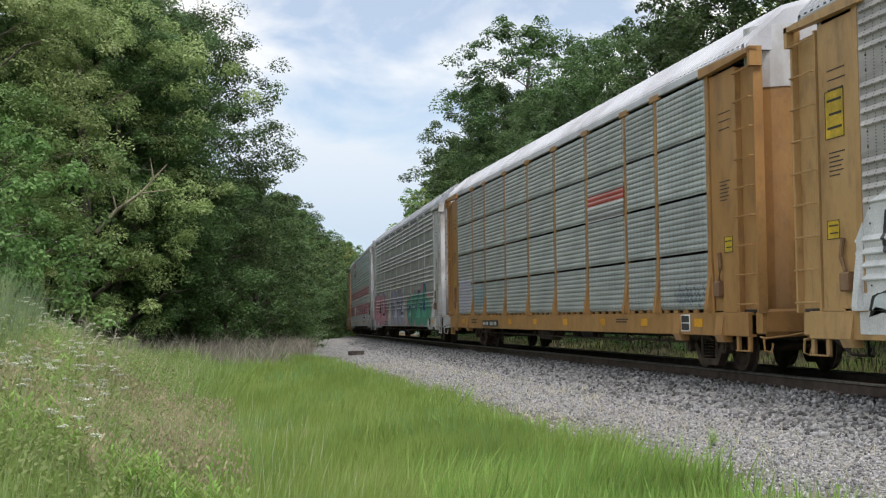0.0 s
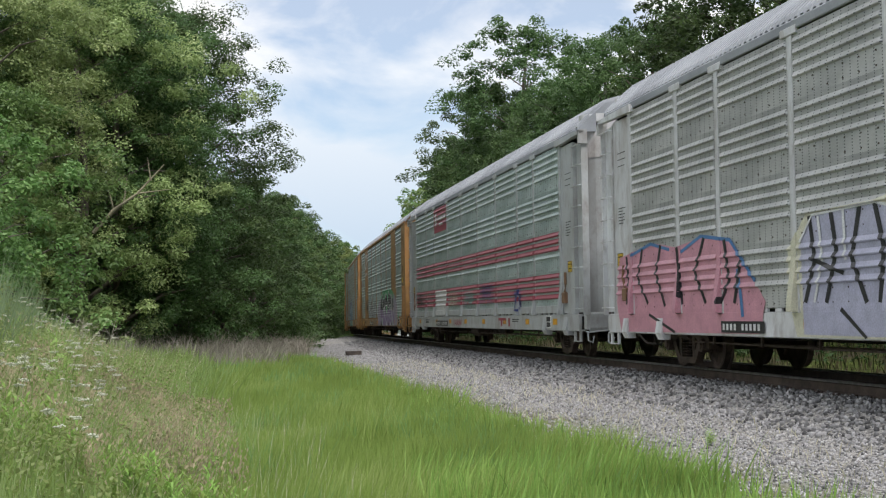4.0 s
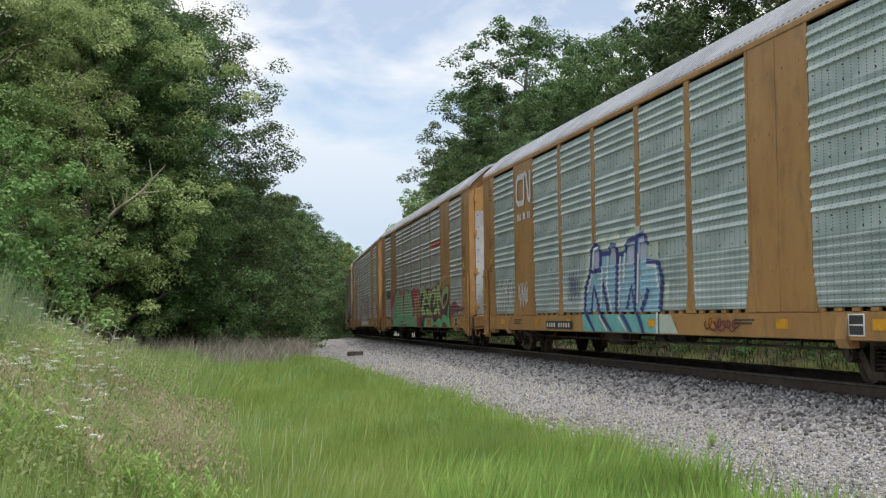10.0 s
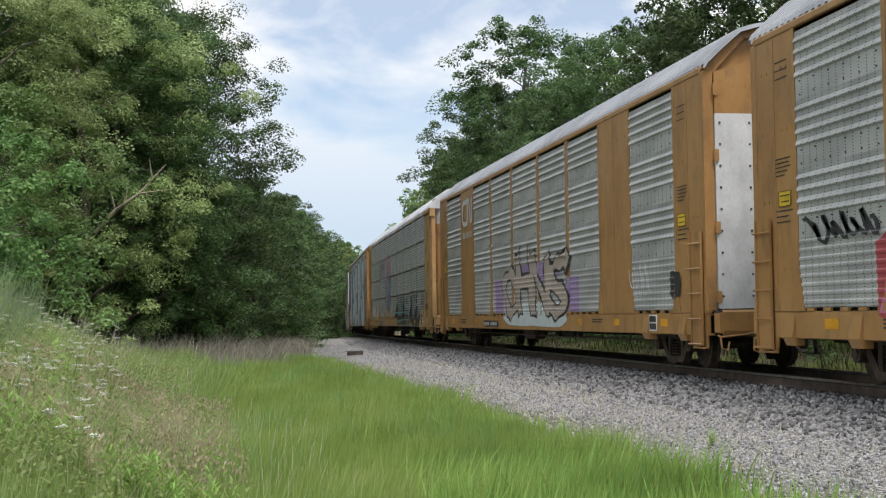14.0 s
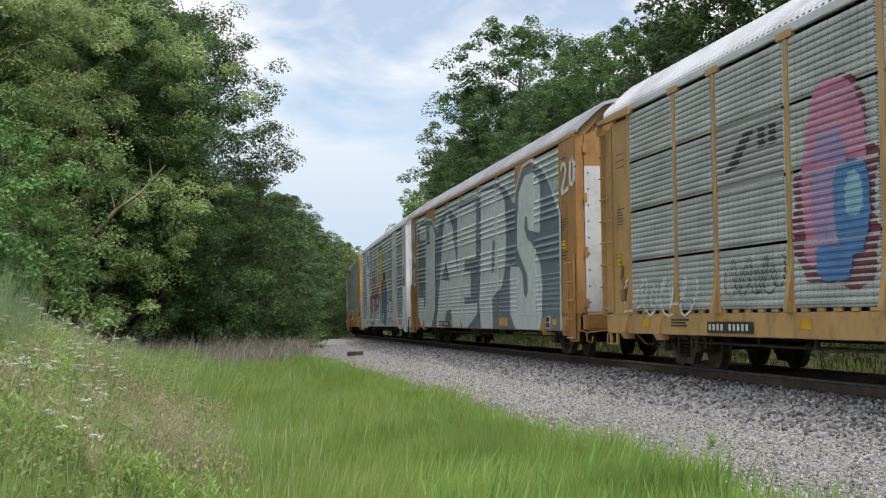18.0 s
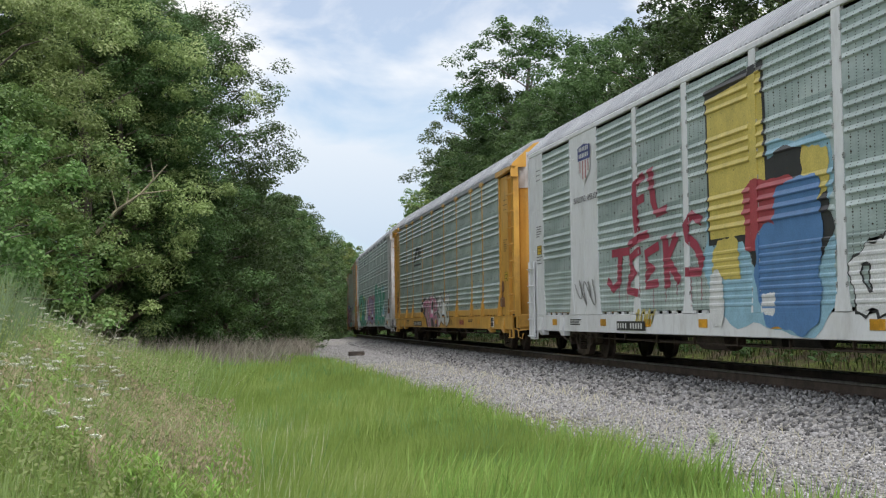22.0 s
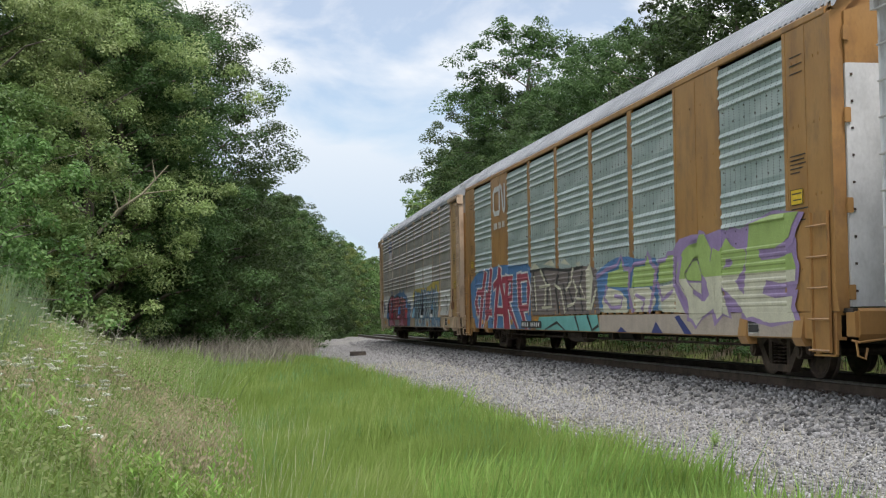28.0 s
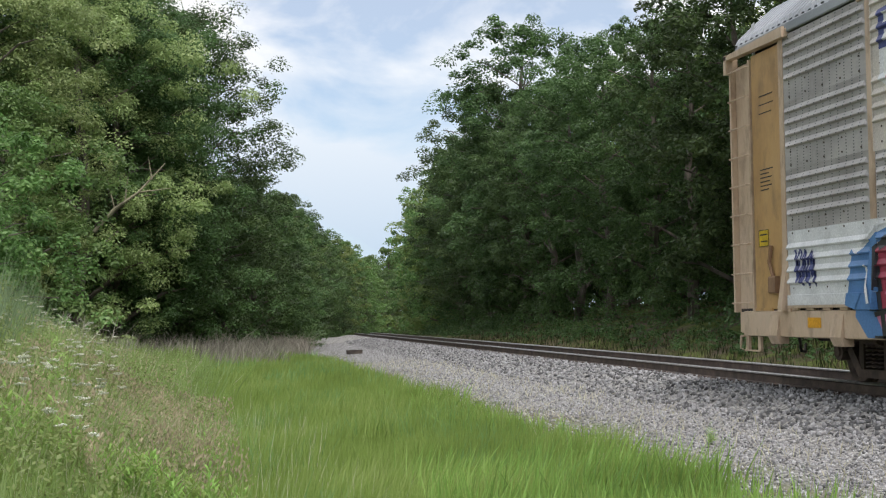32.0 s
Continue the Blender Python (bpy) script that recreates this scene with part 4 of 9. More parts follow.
def markings(car, ends):
    """Reflectors along the sill, a tall data panel, and small unreadable lettering."""
    x = -HALF - 0.039
    for y in (-10.9, -8.0, -5.2, -2.2, 0.8, 3.7, 6.6, 10.6):
        part("reflector", Mesh().box(x - 0.005, x, y - 0.2, y + 0.2, 0.76, 0.90), M_AMBER, car)
    board = part("data_board", Mesh().box(x - 0.006, x, -10.5, -10.05, 0.68, 0.97), M_CHALK, car, "white board with two black panels")
    part("panel", Mesh().box(x - 0.010, x - 0.005, -10.46, -10.09, 0.835, 0.95), M_INK, board)
    part("panel", Mesh().box(x - 0.010, x - 0.005, -10.46, -10.09, 0.70, 0.815), M_INK, board)
    bars(car, "sill_lettering", M_INK, 9.2, 0.90, [0.9, 0.7, 0.8], x, 0.025, 0.05)
    bars(car, "sill_lettering", M_INK, -6.2, 0.90, [0.8, 0.7], x, 0.025, 0.05)


def open_car(name, paint, roof, zinc, slot, label, door=None, corner=None, foot=False):
    """The older kind: thin posts with gussets, corner ladders and rounded end doors."""
    car = thing("autorack_car", label, "railway car", "cars of the freight train")
    door = door or paint
    corner = corner or paint
    rotor = undercarriage(car, paint)
    wall_and_roof(car, roof, zinc, "slot" if slot else "ridge", [(a + 0.07, b - 0.07) for a, b in zip(A_EDGES, A_EDGES[1:])])
    eave(car, roof, -13.0, 13.0, 0.07)
    po = shared(POSTS, ("a", paint.name), lambda: post_a().data("post", paint))
    for y in A_EDGES:
        part("post", po, paint, car, at=(0, y, 0))
    if foot:
        # a plain rail closes the foot of each bay
        for a, b in zip(A_EDGES, A_EDGES[1:]):
            part("foot_rail", Mesh().box(-HALF - 0.055, -HALF - 0.01, a + 0.1, b - 0.1, Z_SILL1 + 0.03, Z_SILL1 + 0.21, 0.01), paint, car)
    for e in (-1, 1):
        # corner bay behind the ladder: recessed plate, ladder channel, overhanging arm
        m = Mesh().box(-HALF - 0.01, -HALF + 0.06, e * 11.56, e * 12.62, 1.02, Z_EAVE - 0.16, 0.01)
        m.prism("x", [(e * 12.05, 1.04), (e * 12.62, 1.04), (e * 12.62, 1.0), (e * 12.0, 1.0)], -HALF - 0.03, -HALF)
        part("corner_plate", m, corner, car)
        a, b, x0, x1, x2 = e * 12.66, e * 13.45, -HALF - 0.03, -HALF + 0.07, -HALF + 0.12
        m = Mesh().prism("z", [(x0, a), (x2, a), (x2, b), (x0, b), (x0, b - e * 0.06), (x1, b - e * 0.06), (x1, a + e * 0.06), (x0, a + e * 0.06)], 0.98, Z_EAVE - 0.2)
        lad = part("ladder", m, paint, car)
        part("ladder_back", Mesh().box(x1 - 0.012, x1 - 0.004, a + e * 0.065, b - e * 0.065, 1.0, Z_EAVE - 0.22), paint, lad)
        for k in range(9):
            part("rung", shared(POSTS, ("rung", paint.name), lambda: ladder(Mesh(), -0.34, 0.34, 0, 0, 0, 1).data("rung", paint)), paint, lad, at=(-HALF - 0.02, e * 13.05, 1.12 + k * 0.45))
        m = Mesh().prism("x", [(e * 11.3, Z_EAVE - 0.13), (e * 12.4, Z_EAVE - 0.11), (e * 13.5, Z_EAVE - 0.08), (e * 13.5, Z_EAVE - 0.01), (e * 11.3, Z_EAVE + 0.02)], -HALF - 0.10, -HALF + 0.02)
        m.box(-HALF - 0.10, -HALF + 0.1, e * 13.4, e * 13.5, Z_EAVE - 0.3, Z_EAVE)
        part("corner_arm", m, paint, car)
        m = Mesh().box(-HALF - 0.09, -HALF, e * 11.75, e * 12.0, 1.25, 1.5, 0.02).tube([(-HALF - 0.05, e * 11.9, 1.5), (-HALF - 0.06, e * 12.0, 1.7), (-HALF - 0.05, e * 11.95, 1.95)], 0.03, 6)
        part("door_lock", m, M_RUSTY, car, "rusty brown door lock")
        # rounded end door
        rows = []
        for k in range(17):
            w = math.pi * k / 16
            rows.append([(-1.42 * math.cos(w), e * (12.75 + 0.68 * math.sin(w) ** 0.8), z) for z in (1.04, 4.45, 4.452, 5.3)])
        dm = Mesh().sheet(rows)
        d = part("end_door", dm, door, car, smooth=False)
        rows = [[(-1.43 * math.cos(math.pi * k / 16), e * (12.752 + 0.69 * math.sin(math.pi * k / 16) ** 0.8), z) for z in (4.45, 5.42)] for k in range(17)]
        part("door_band", Mesh().sheet(rows), M_WHITE, d)
        m = Mesh()
        ring = [(x, z) for x, z in (roof_arch(k, 14) for k in range(15))]
        m.prism("y", ring + [(HALF, Z_EAVE), (-HALF, Z_EAVE)], e * 13.1, e * 13.2)
        part("roof_end", m, paint if paint is M_BRIGHT else roof, car)
        # steps
        m = Mesh()
        for y in (12.55, 13.0):
            m.box(-HALF - 0.01, -HALF + 0.03, e * (y - 0.05), e * (y + 0.05), 0.4, 0.98)
        m.box(-HALF - 0.03, -HALF + 0.03, e * 12.5, e * 13.05, 0.39, 0.41)
        part("step", m, paint, car)
        plate(car, e * 12.1, e * 12.45, 1.95, 2.2, -HALF - 0.012)
        bars(car, "lettering", M_INK, e * 12.15 + 0.2, 4.2, [0.5, 0.5, 0.45], -HALF - 0.012, 0.014, 0.13)
        bars(car, "lettering", M_INK, e * 12.15 + 0.2, 3.1, [0.45, 0.3, 0.4, 0.35, 0.4, 0.3], -HALF - 0.012, 0.016, 0.06)
    markings(car, 1)
    return car, rotor


def closed_car(name, paint, roof, zinc, label, solid=None, door=None):
    """The newer kind: broad flush plates beside the wall sheets and folding end doors."""
    car = thing("autorack_car", label, "railway car", "cars of the freight train")
    solid = solid or paint
    door = door or M_PEEL
    rotor = undercarriage(car, paint)
    mid = [-6.9, *B_POSTS, 6.9]
    bays = [(a + (0.13 if a in B_POSTS else 0), b - (0.13 if b in B_POSTS else 0)) for a, b in zip(mid, mid[1:])] + [(-11.6, -9.0), (9.0, 11.6)]
    wall_and_roof(car, roof, zinc, "ridge", bays, True)
    eave(car, paint, -12.95, 12.95)
    po = shared(POSTS, ("b", paint.name), lambda: post_b().data("post", paint))
    cl = shared(POSTS, "clip", clip_mesh)
    for y in B_POSTS:
        p = part("post", po, paint, car, at=(0, y, 0))
        for k in range(9):
            for d in (-0.14, 0.14):
                part("clip", cl, M_ZINC, p, at=(0, d, 1.35 + k * 0.42))
    for a, b in B_SOLID:
        m = Mesh().box(-HALF - 0.035, -HALF + 0.02, a, b, Z_SILL1, Z_EAVE - 0.03, 0.01)
        mid_y = (a + b) / 2
        m.box(-HALF - 0.042, -HALF - 0.03, mid_y - 0.012, mid_y + 0.012, Z_SILL1, Z_EAVE - 0.04)
        for z in (1.6, 2.6, 3.6, 4.5):
            for y in (a + 0.25, mid_y - 0.25, mid_y + 0.25, b - 0.25):
                m.box(-HALF - 0.044, -HALF - 0.03, y - 0.02, y + 0.02, z - 0.02, z + 0.02)
        for y in (a, b):
            m.box(-HALF - 0.042, -HALF - 0.03, y - 0.05, y + 0.05, Z_SILL1, Z_EAVE - 0.03)
            m.prism("x", [(y - 0.2, Z_SILL1), (y + 0.2, Z_SILL1), (y + 0.06, 1.6), (y - 0.06, 1.6)], -HALF - 0.046, -HALF - 0.03)
        part("side_plate", m, solid, car)
    for e in (-1, 1):
        # end: corner column, folding door leaves up to the arch, a post between them, the arch frame
        for x0, x1 in ((-HALF - 0.04, -HALF + 0.14), (HALF - 0.14, HALF + 0.04)):
            part("corner_column", Mesh().box(x0, x1, e * 12.92, e * 13.08, Z_SILL1, Z_EAVE, 0.03), paint, car)
        for k, (x0, x1) in enumerate(((-1.40, -0.72), (-0.66, -0.02), (0.02, 0.66), (0.72, 1.40))):
            y0, y1 = (13.06, 13.12) if k in (0, 3) else (13.0, 13.06)
            dl = part("door_leaf", Mesh().box(x0, x1, e * y0, e * y1, 1.06, 4.3, 0.012), door, car)
            rv = Mesh()
            for j in range(9):
                for x in (x0 + 0.08, x1 - 0.08):
                    rv.box(x - 0.016, x + 0.016, e * y1, e * (y1 + 0.012), 1.25 + j * 0.36, 1.282 + j * 0.36)
            tagged(part("rivet_row", rv, M_STEEL, dl), kind="stuff")
            zt = 5.2 if k in (0, 3) else 5.6
            zl = 5.0 if k in (0, 3) else 5.5
            ring = [(x0, 4.3), (x1, 4.3), (x1, zl if k == 3 else zt), (x0, zl if k == 0 else zt)]
            part("door_top", Mesh().prism("y", ring, e * y0, e * y1), solid, dl)
            hg = shared(POSTS, ("hinge", paint.name, e), lambda: Mesh().box(-0.03, 0.05, e * 13.10, e * 13.15, -0.1, 0.1, 0.01).data("hinge", paint))
            for z in (1.25, 2.4, 3.6, 4.7):
                if k in (0, 3):
                    part("hinge", hg, paint, dl, at=(x0 if k == 0 else x1, 0, z))
        part("door_post", Mesh().box(-0.74, -0.64, e * 13.08, e * 13.15, 1.06, 5.2, 0.02), M_GREY, car)
        outer = [roof_arch(k, 14, 0.01) for k in range(15)]
        inner = [(x * 0.88, min(z - 0.10, 5.62)) for x, z in outer]
        m = Mesh()
        m.sheet([[(x, e * 13.08, z) for x, z in outer], [(x, e * 13.08, z) for x, z in inner], [(x, e * 13.0, z) for x, z in inner]])
        m.sheet([[(x, e * 13.08, z) for x, z in outer], [(x, e * 12.6, z) for x, z in outer]])
        part("end_arch", m, paint, car)
        part("end_cap", Mesh().prism("y", [(x * 0.97, z - 0.03) for x, z in outer] + [(1.4, 4.3), (-1.4, 4.3)], e * 12.9, e * 12.99), solid, car)
        a, b, x0, x1, x2 = e * 12.42, e * 12.96, -HALF - 0.10, -HALF - 0.068, -HALF - 0.06
        m = Mesh().prism("z", [(x0, a), (x2, a), (x2, b), (x0, b), (x0, b - e * 0.03), (x1, b - e * 0.03), (x1, a + e * 0.03), (x0, a + e * 0.03)], 0.45, 2.35)
        lad = part("ladder", m, paint, car)
        for k in range(5):
            part("rung", Mesh().tube([(-HALF - 0.115, e * 12.36, 0), (-HALF - 0.115, e * 13.0, 0)], 0.015, 5), paint, lad, at=(0, 0, 0.48 + k * 0.42))
        m = Mesh().prism("x", [(e * 12.4, 0.42), (e * 12.52, 0.42), (e * 12.4, 0.98), (e * 12.2, 0.98)], -HALF - 0.03, -HALF).prism("x", [(e * 12.9, 0.42), (e * 13.02, 0.42), (e * 13.05, 0.98), (e * 12.85, 0.98)], -HALF - 0.03, -HALF)
        m.box(-HALF - 0.06, -HALF, e * 12.4, e * 13.0, 0.40, 0.43)
        part("step", m, paint, car)
        plate(car, e * 11.75, e * 12.15, 2.5, 2.72, -HALF - 0.045)
        bars(car, "lettering", M_INK, e * 12.0 + 0.25, 3.2, [0.5, 0.45, 0.5, 0.4, 0.3], -HALF - 0.042, 0.016, 0.06)
        bars(car, "lettering", M_INK, e * 12.0 + 0.25, 2.45, [0.55, 0.4, 0.45], -HALF - 0.042, 0.016, 0.08)
        bars(car, "lettering", M_INK, e * 12.0 + 0.2, 4.6, [0.4, 0.4, 0.4], -HALF - 0.042, 0.014, 0.12)
    markings(car, 1)
    return car, rotor


TRAIN = [
    open_car("a", M_TAN, M_ROOF, M_ZINC_WARM, False, "faded gold car-carrying railway car with grey wall sheets", foot=True),
    open_car("b", M_GOLD, M_ROOFW, M_ZINC_SLOT, True, "gold railway car with slotted grey walls and white roof"),
    open_car("c", M_WHITE, M_ROOF, M_ZINC, False, "white-framed railway car with green and pink graffiti along its foot"),
    open_car("d", M_GREY, M_ROOF, M_ZINC_GREEN, False, "pale grey railway car with red stripes and a red sign", door=M_GREY, foot=True),
    closed_car("e", M_GOLD, M_ROOF, M_ZINC_GREEN, "gold railway car with purple and green graffiti", door=M_GREY),
    closed_car("f", M_GOLD, M_ROOF, M_ZINC_GREEN, "gold railway car with blue graffiti and white end doors"),
    closed_car("g", M_GOLD, M_ROOF, M_ZINC, "gold railway car with long red and green graffiti", door=M_GREY),
    closed_car("h", M_GOLD, M_ROOF, M_ZINC, "gold railway car with small white and purple graffiti"),
    open_car("i", M_TAN, M_ROOFW, M_ZINC_SLOT, True, "tan railway car with slotted grey walls and black graffiti"),
    closed_car("j", M_GOLD, M_ROOF, M_ZINC_GREEN, "gold railway car covered in huge pale silver letters"),
    closed_car("k", M_CLEAN, M_ROOF, M_ZINC_GREEN, "white railway car with red writing and coloured graffiti shapes", door=M_PEEL),
    open_car("l", M_BRIGHT, M_ROOF, M_ZINC_GREEN, False, "bright gold railway car with pink and white graffiti", foot=True),
    open_car("m", M_WHITE, M_ROOF, M_ZINC_GREEN, False, "white-framed railway car with turquoise graffiti along its foot"),
    closed_car("n", M_GOLD, M_ROOF, M_ZINC_GREEN, "gold railway car with red, grey and lime graffiti"),
    open_car("o", M_BEIGE, M_ROOF, M_ZINC_WARM, False, "faded tan last railway car with blue and red graffiti", door=M_TAN, corner=M_TAN, foot=True),
]
# small differences in coupling length from car to car, in metres
SLACK = [0.0, 0.0, 0.07, 0.10, -0.05, -0.06, 0.05, 0.0, 0.32, 0.38, 0.28, 0.15, 0.20, -0.20, -0.79]


def car_s(i, t):
    return LEAD + PITCH * (i - 0.5) - SPEED * (t - 16) - GAIN * (t - 16) ** 2 / 2 + SLACK[i]


def car_pose(s):
    a = Vector((*along(s - 9.98), fall(s - 9.98)))
    b = Vector((*along(s + 9.98), fall(s + 9.98)))
    d = b - a
    return Matrix.Translation((a + b) / 2) @ Euler((math.atan2(d.z, d.xy.length), 0, -math.atan2(d.x, d.y))).to_matrix().to_4x4()

# ---- undergrowth, meadow and weeds ----


def blades(rng, n, region, height, width, lean=0.35, clump=0.0, power=1.0):
    """Upright kite-shaped blades over a stretch of ground. region: x0, x1, y0, y1."""
    x0, x1, y0, y1 = region
    x = rng.uniform(x0, x1, n)
    y = y0 + (y1 - y0) * rng.random(n) ** power
    if clump:
        x += rng.normal(0, clump, n)
    z = np.array([ground_z(a, b) for a, b in zip(x, y)])
    patch = np.array([noise.noise(Vector((a * 0.8, b * 0.8, 3.0))) for a, b in zip(x, y)])
    h = height * rng.uniform(0.55, 1.2, n) * (1 + 0.5 * patch)
    w = width * rng.uniform(0.6, 1.3, n)
    t = rng.uniform(0, 2 * math.pi, n)
    wind = np.array([noise.noise(Vector((a * 0.4, b * 0.4, 9.0))) for a, b in zip(x, y)])
    lx = rng.normal(0.10, lean, n) * h + 0.25 * wind * h
    ly = rng.normal(0.0, lean, n) * h
    base = np.stack([x, y, z - 0.03], 1)
    tip = base + np.stack([lx, ly, h], 1)
    mid = base + np.stack([lx * 0.35, ly * 0.35, h * 0.55], 1)
    side = np.stack([np.cos(t) * w, np.sin(t) * w * 0.6, np.zeros(n)], 1)
    return np.stack([base, mid + side * 0.5, tip, mid - side * 0.5], 1).reshape(-1, 3)


def seed_heads(rng, n, region, low, high):
    """Small slim heads that hang at the tops of the stalks."""
    x0, x1, y0, y1 = region
    x, y = rng.uniform(x0, x1, n), rng.uniform(y0, y1, n)
    x, y = x + 0.25 * np.sin(x * 5 + y * 2), y + 0.3 * np.sin(x * 3)
    z = np.array([ground_z(a, b) for a, b in zip(x, y)]) + rng.uniform(low, high, n)
    t = rng.uniform(0, 6.28, n)
    c = np.stack([x, y, z], 1)
    up = np.stack([rng.normal(0.005, 0.01, n), rng.normal(0, 0.01, n), rng.uniform(0.018, 0.04, n)], 1)
    sd = np.stack([np.cos(t), np.sin(t) * 0.6, t * 0], 1) * 0.009
    return np.stack([c - up * 0.7, c + sd, c + up * 0.5, c - sd], 1).reshape(-1, 3)


def leaf_clump(seed, name="broad_leaved_weed"):
    """A bushy tuft: a dozen leafy shoots, each with narrow leaves set all round it."""
    rng = np.random.default_rng(seed)
    ob = thing(name, "fresh green bushy weed with narrow leaves", "weed", "leafy tufts in the meadow")
    for k in range(12):
        a, r = k * 2.4, 0.03 + 0.12 * math.sqrt(k / 12)
        h = rng.uniform(0.5, 0.74) * (1 - 0.9 * r)
        foot = Vector((math.cos(a) * r * 0.5, math.sin(a) * r * 0.5, 0))
        top = Vector((math.cos(a) * r * 1.5, math.sin(a) * r * 1.5, h))
        mesh = Mesh().tube([tuple(foot), tuple(foot.lerp(top, 0.5)), tuple(top)], [0.006, 0.005, 0.002], 4)
        for j in range(22):
            f = 0.3 + 0.7 * j / 21
            p = foot.lerp(top, f)
            w = j * 2.4 + k
            ln = 0.115 * (1.15 - 0.55 * f) * rng.uniform(0.8, 1.2)
            rise = 0.25 + 0.75 * f
            tip = p + Vector((math.cos(w) * ln, math.sin(w) * ln, ln * rise))
            mid = p.lerp(tip, 0.5) + Vector((0, 0, 0.012))
            sd = Vector((-math.sin(w), math.cos(w), 0)) * 0.011
            mesh.add([tuple(p), tuple(mid + sd), tuple(tip), tuple(mid - sd)], [(0, 1, 3), (1, 2, 3)])
        tagged(part("shoot", mesh, M_BUSHY, ob), kind="stuff")
    return ob


def keep(q, test):
    """Leaves out the blades whose foot fails the test."""
    q = q.reshape(-1, 4, 3)
    return q[[test(p[0], p[1]) for p in q[:, 0]]].reshape(-1, 3)


def edge_x(y):
    """Where the meadow gives way to gravel."""
    return 4.0 + 0.35 * noise.noise(Vector((y * 0.25, 0, 0))) + 0.45 * noise.noise(Vector((y * 1.1, 4, 0))) - (0.0 if y < 45 else (y - 45) * 0.12)


def meadow():
    rng = np.random.default_rng(21)
    ok = lambda x, y: x < edge_x(y) - abs(rng.normal(0, 0.32)) + 0.12
    parts = [blades(rng, 84000, (-1.7, 4.9, 6.0, 15), 0.42, 0.013, 0.16), blades(rng, 62000, (-0.9, 4.9, 15, 28), 0.40, 0.018, 0.16), blades(rng, 52000, (-1.2, 4.8, 28, 58), 0.36, 0.035, 0.18)]
    q = keep(np.concatenate(parts), ok)
    tagged(new("meadow_grass", soup("meadow_grass", q, 4, M_GRASS)), "bright green knee-high meadow grass beside the gravel", "grass", kind="stuff")
    q = blades(rng, 1000, (-1.4, 1.2, 6, 20), 0.55, 0.005, 0.12)
    q = np.concatenate([q, blades(rng, 1500, (3.6, 5.0, 8, 30), 0.40, 0.010, 0.25)])
    tagged(new("seed_stalks", soup("seed_stalks", keep(q, ok), 4, M_DRY)), "thin straw-coloured seed stalks among the grass", "grass", kind="stuff")
    # taller coarse blades where the meadow meets the gravel
    q = np.concatenate([blades(rng, 3200, (1.6, 4.3, 7.5, 12), 0.52, 0.020, 0.16), blades(rng, 2600, (3.0, 4.5, 10, 24), 0.42, 0.022, 0.25)])
    tagged(new("edge_grass", soup("edge_grass", keep(q, lambda x, y: x < edge_x(y) + rng.normal(0.05, 0.15)), 4, M_EDGE)), "taller broad green blades at the gravel's edge", "grass", kind="stuff")
    # bluish coarse tussocks scattered through the meadow
    q = np.concatenate([blades(rng, 16000, (-1.0, 4.2, 8, 22), 0.44, 0.013, 0.22), blades(rng, 14000, (-1.0, 4.2, 22, 56), 0.44, 0.024, 0.22)])
    q = keep(q, lambda x, y: ok(x, y) and noise.noise(Vector((x * 0.9, y * 0.45, 5.0))) + 0.5 * noise.noise(Vector((x * 2.4, y * 1.4, 1.0))) > 0.16)
    tagged(new("tussock_grass", soup("tussock_grass", q, 4, M_TUSSOCK)), "bluish green coarse tussocks in the meadow", "grass", kind="stuff")
    # sparse weeds and straw on the gravel
    q = blades(rng, 2200, (4.4, 7.0, 9, 45), 0.16, 0.012, 0.6)
    tagged(new("gravel_straw", soup("gravel_straw", q, 4, M_DRY)), "dry straw lying on the gravel", "dry grass", kind="stuff")


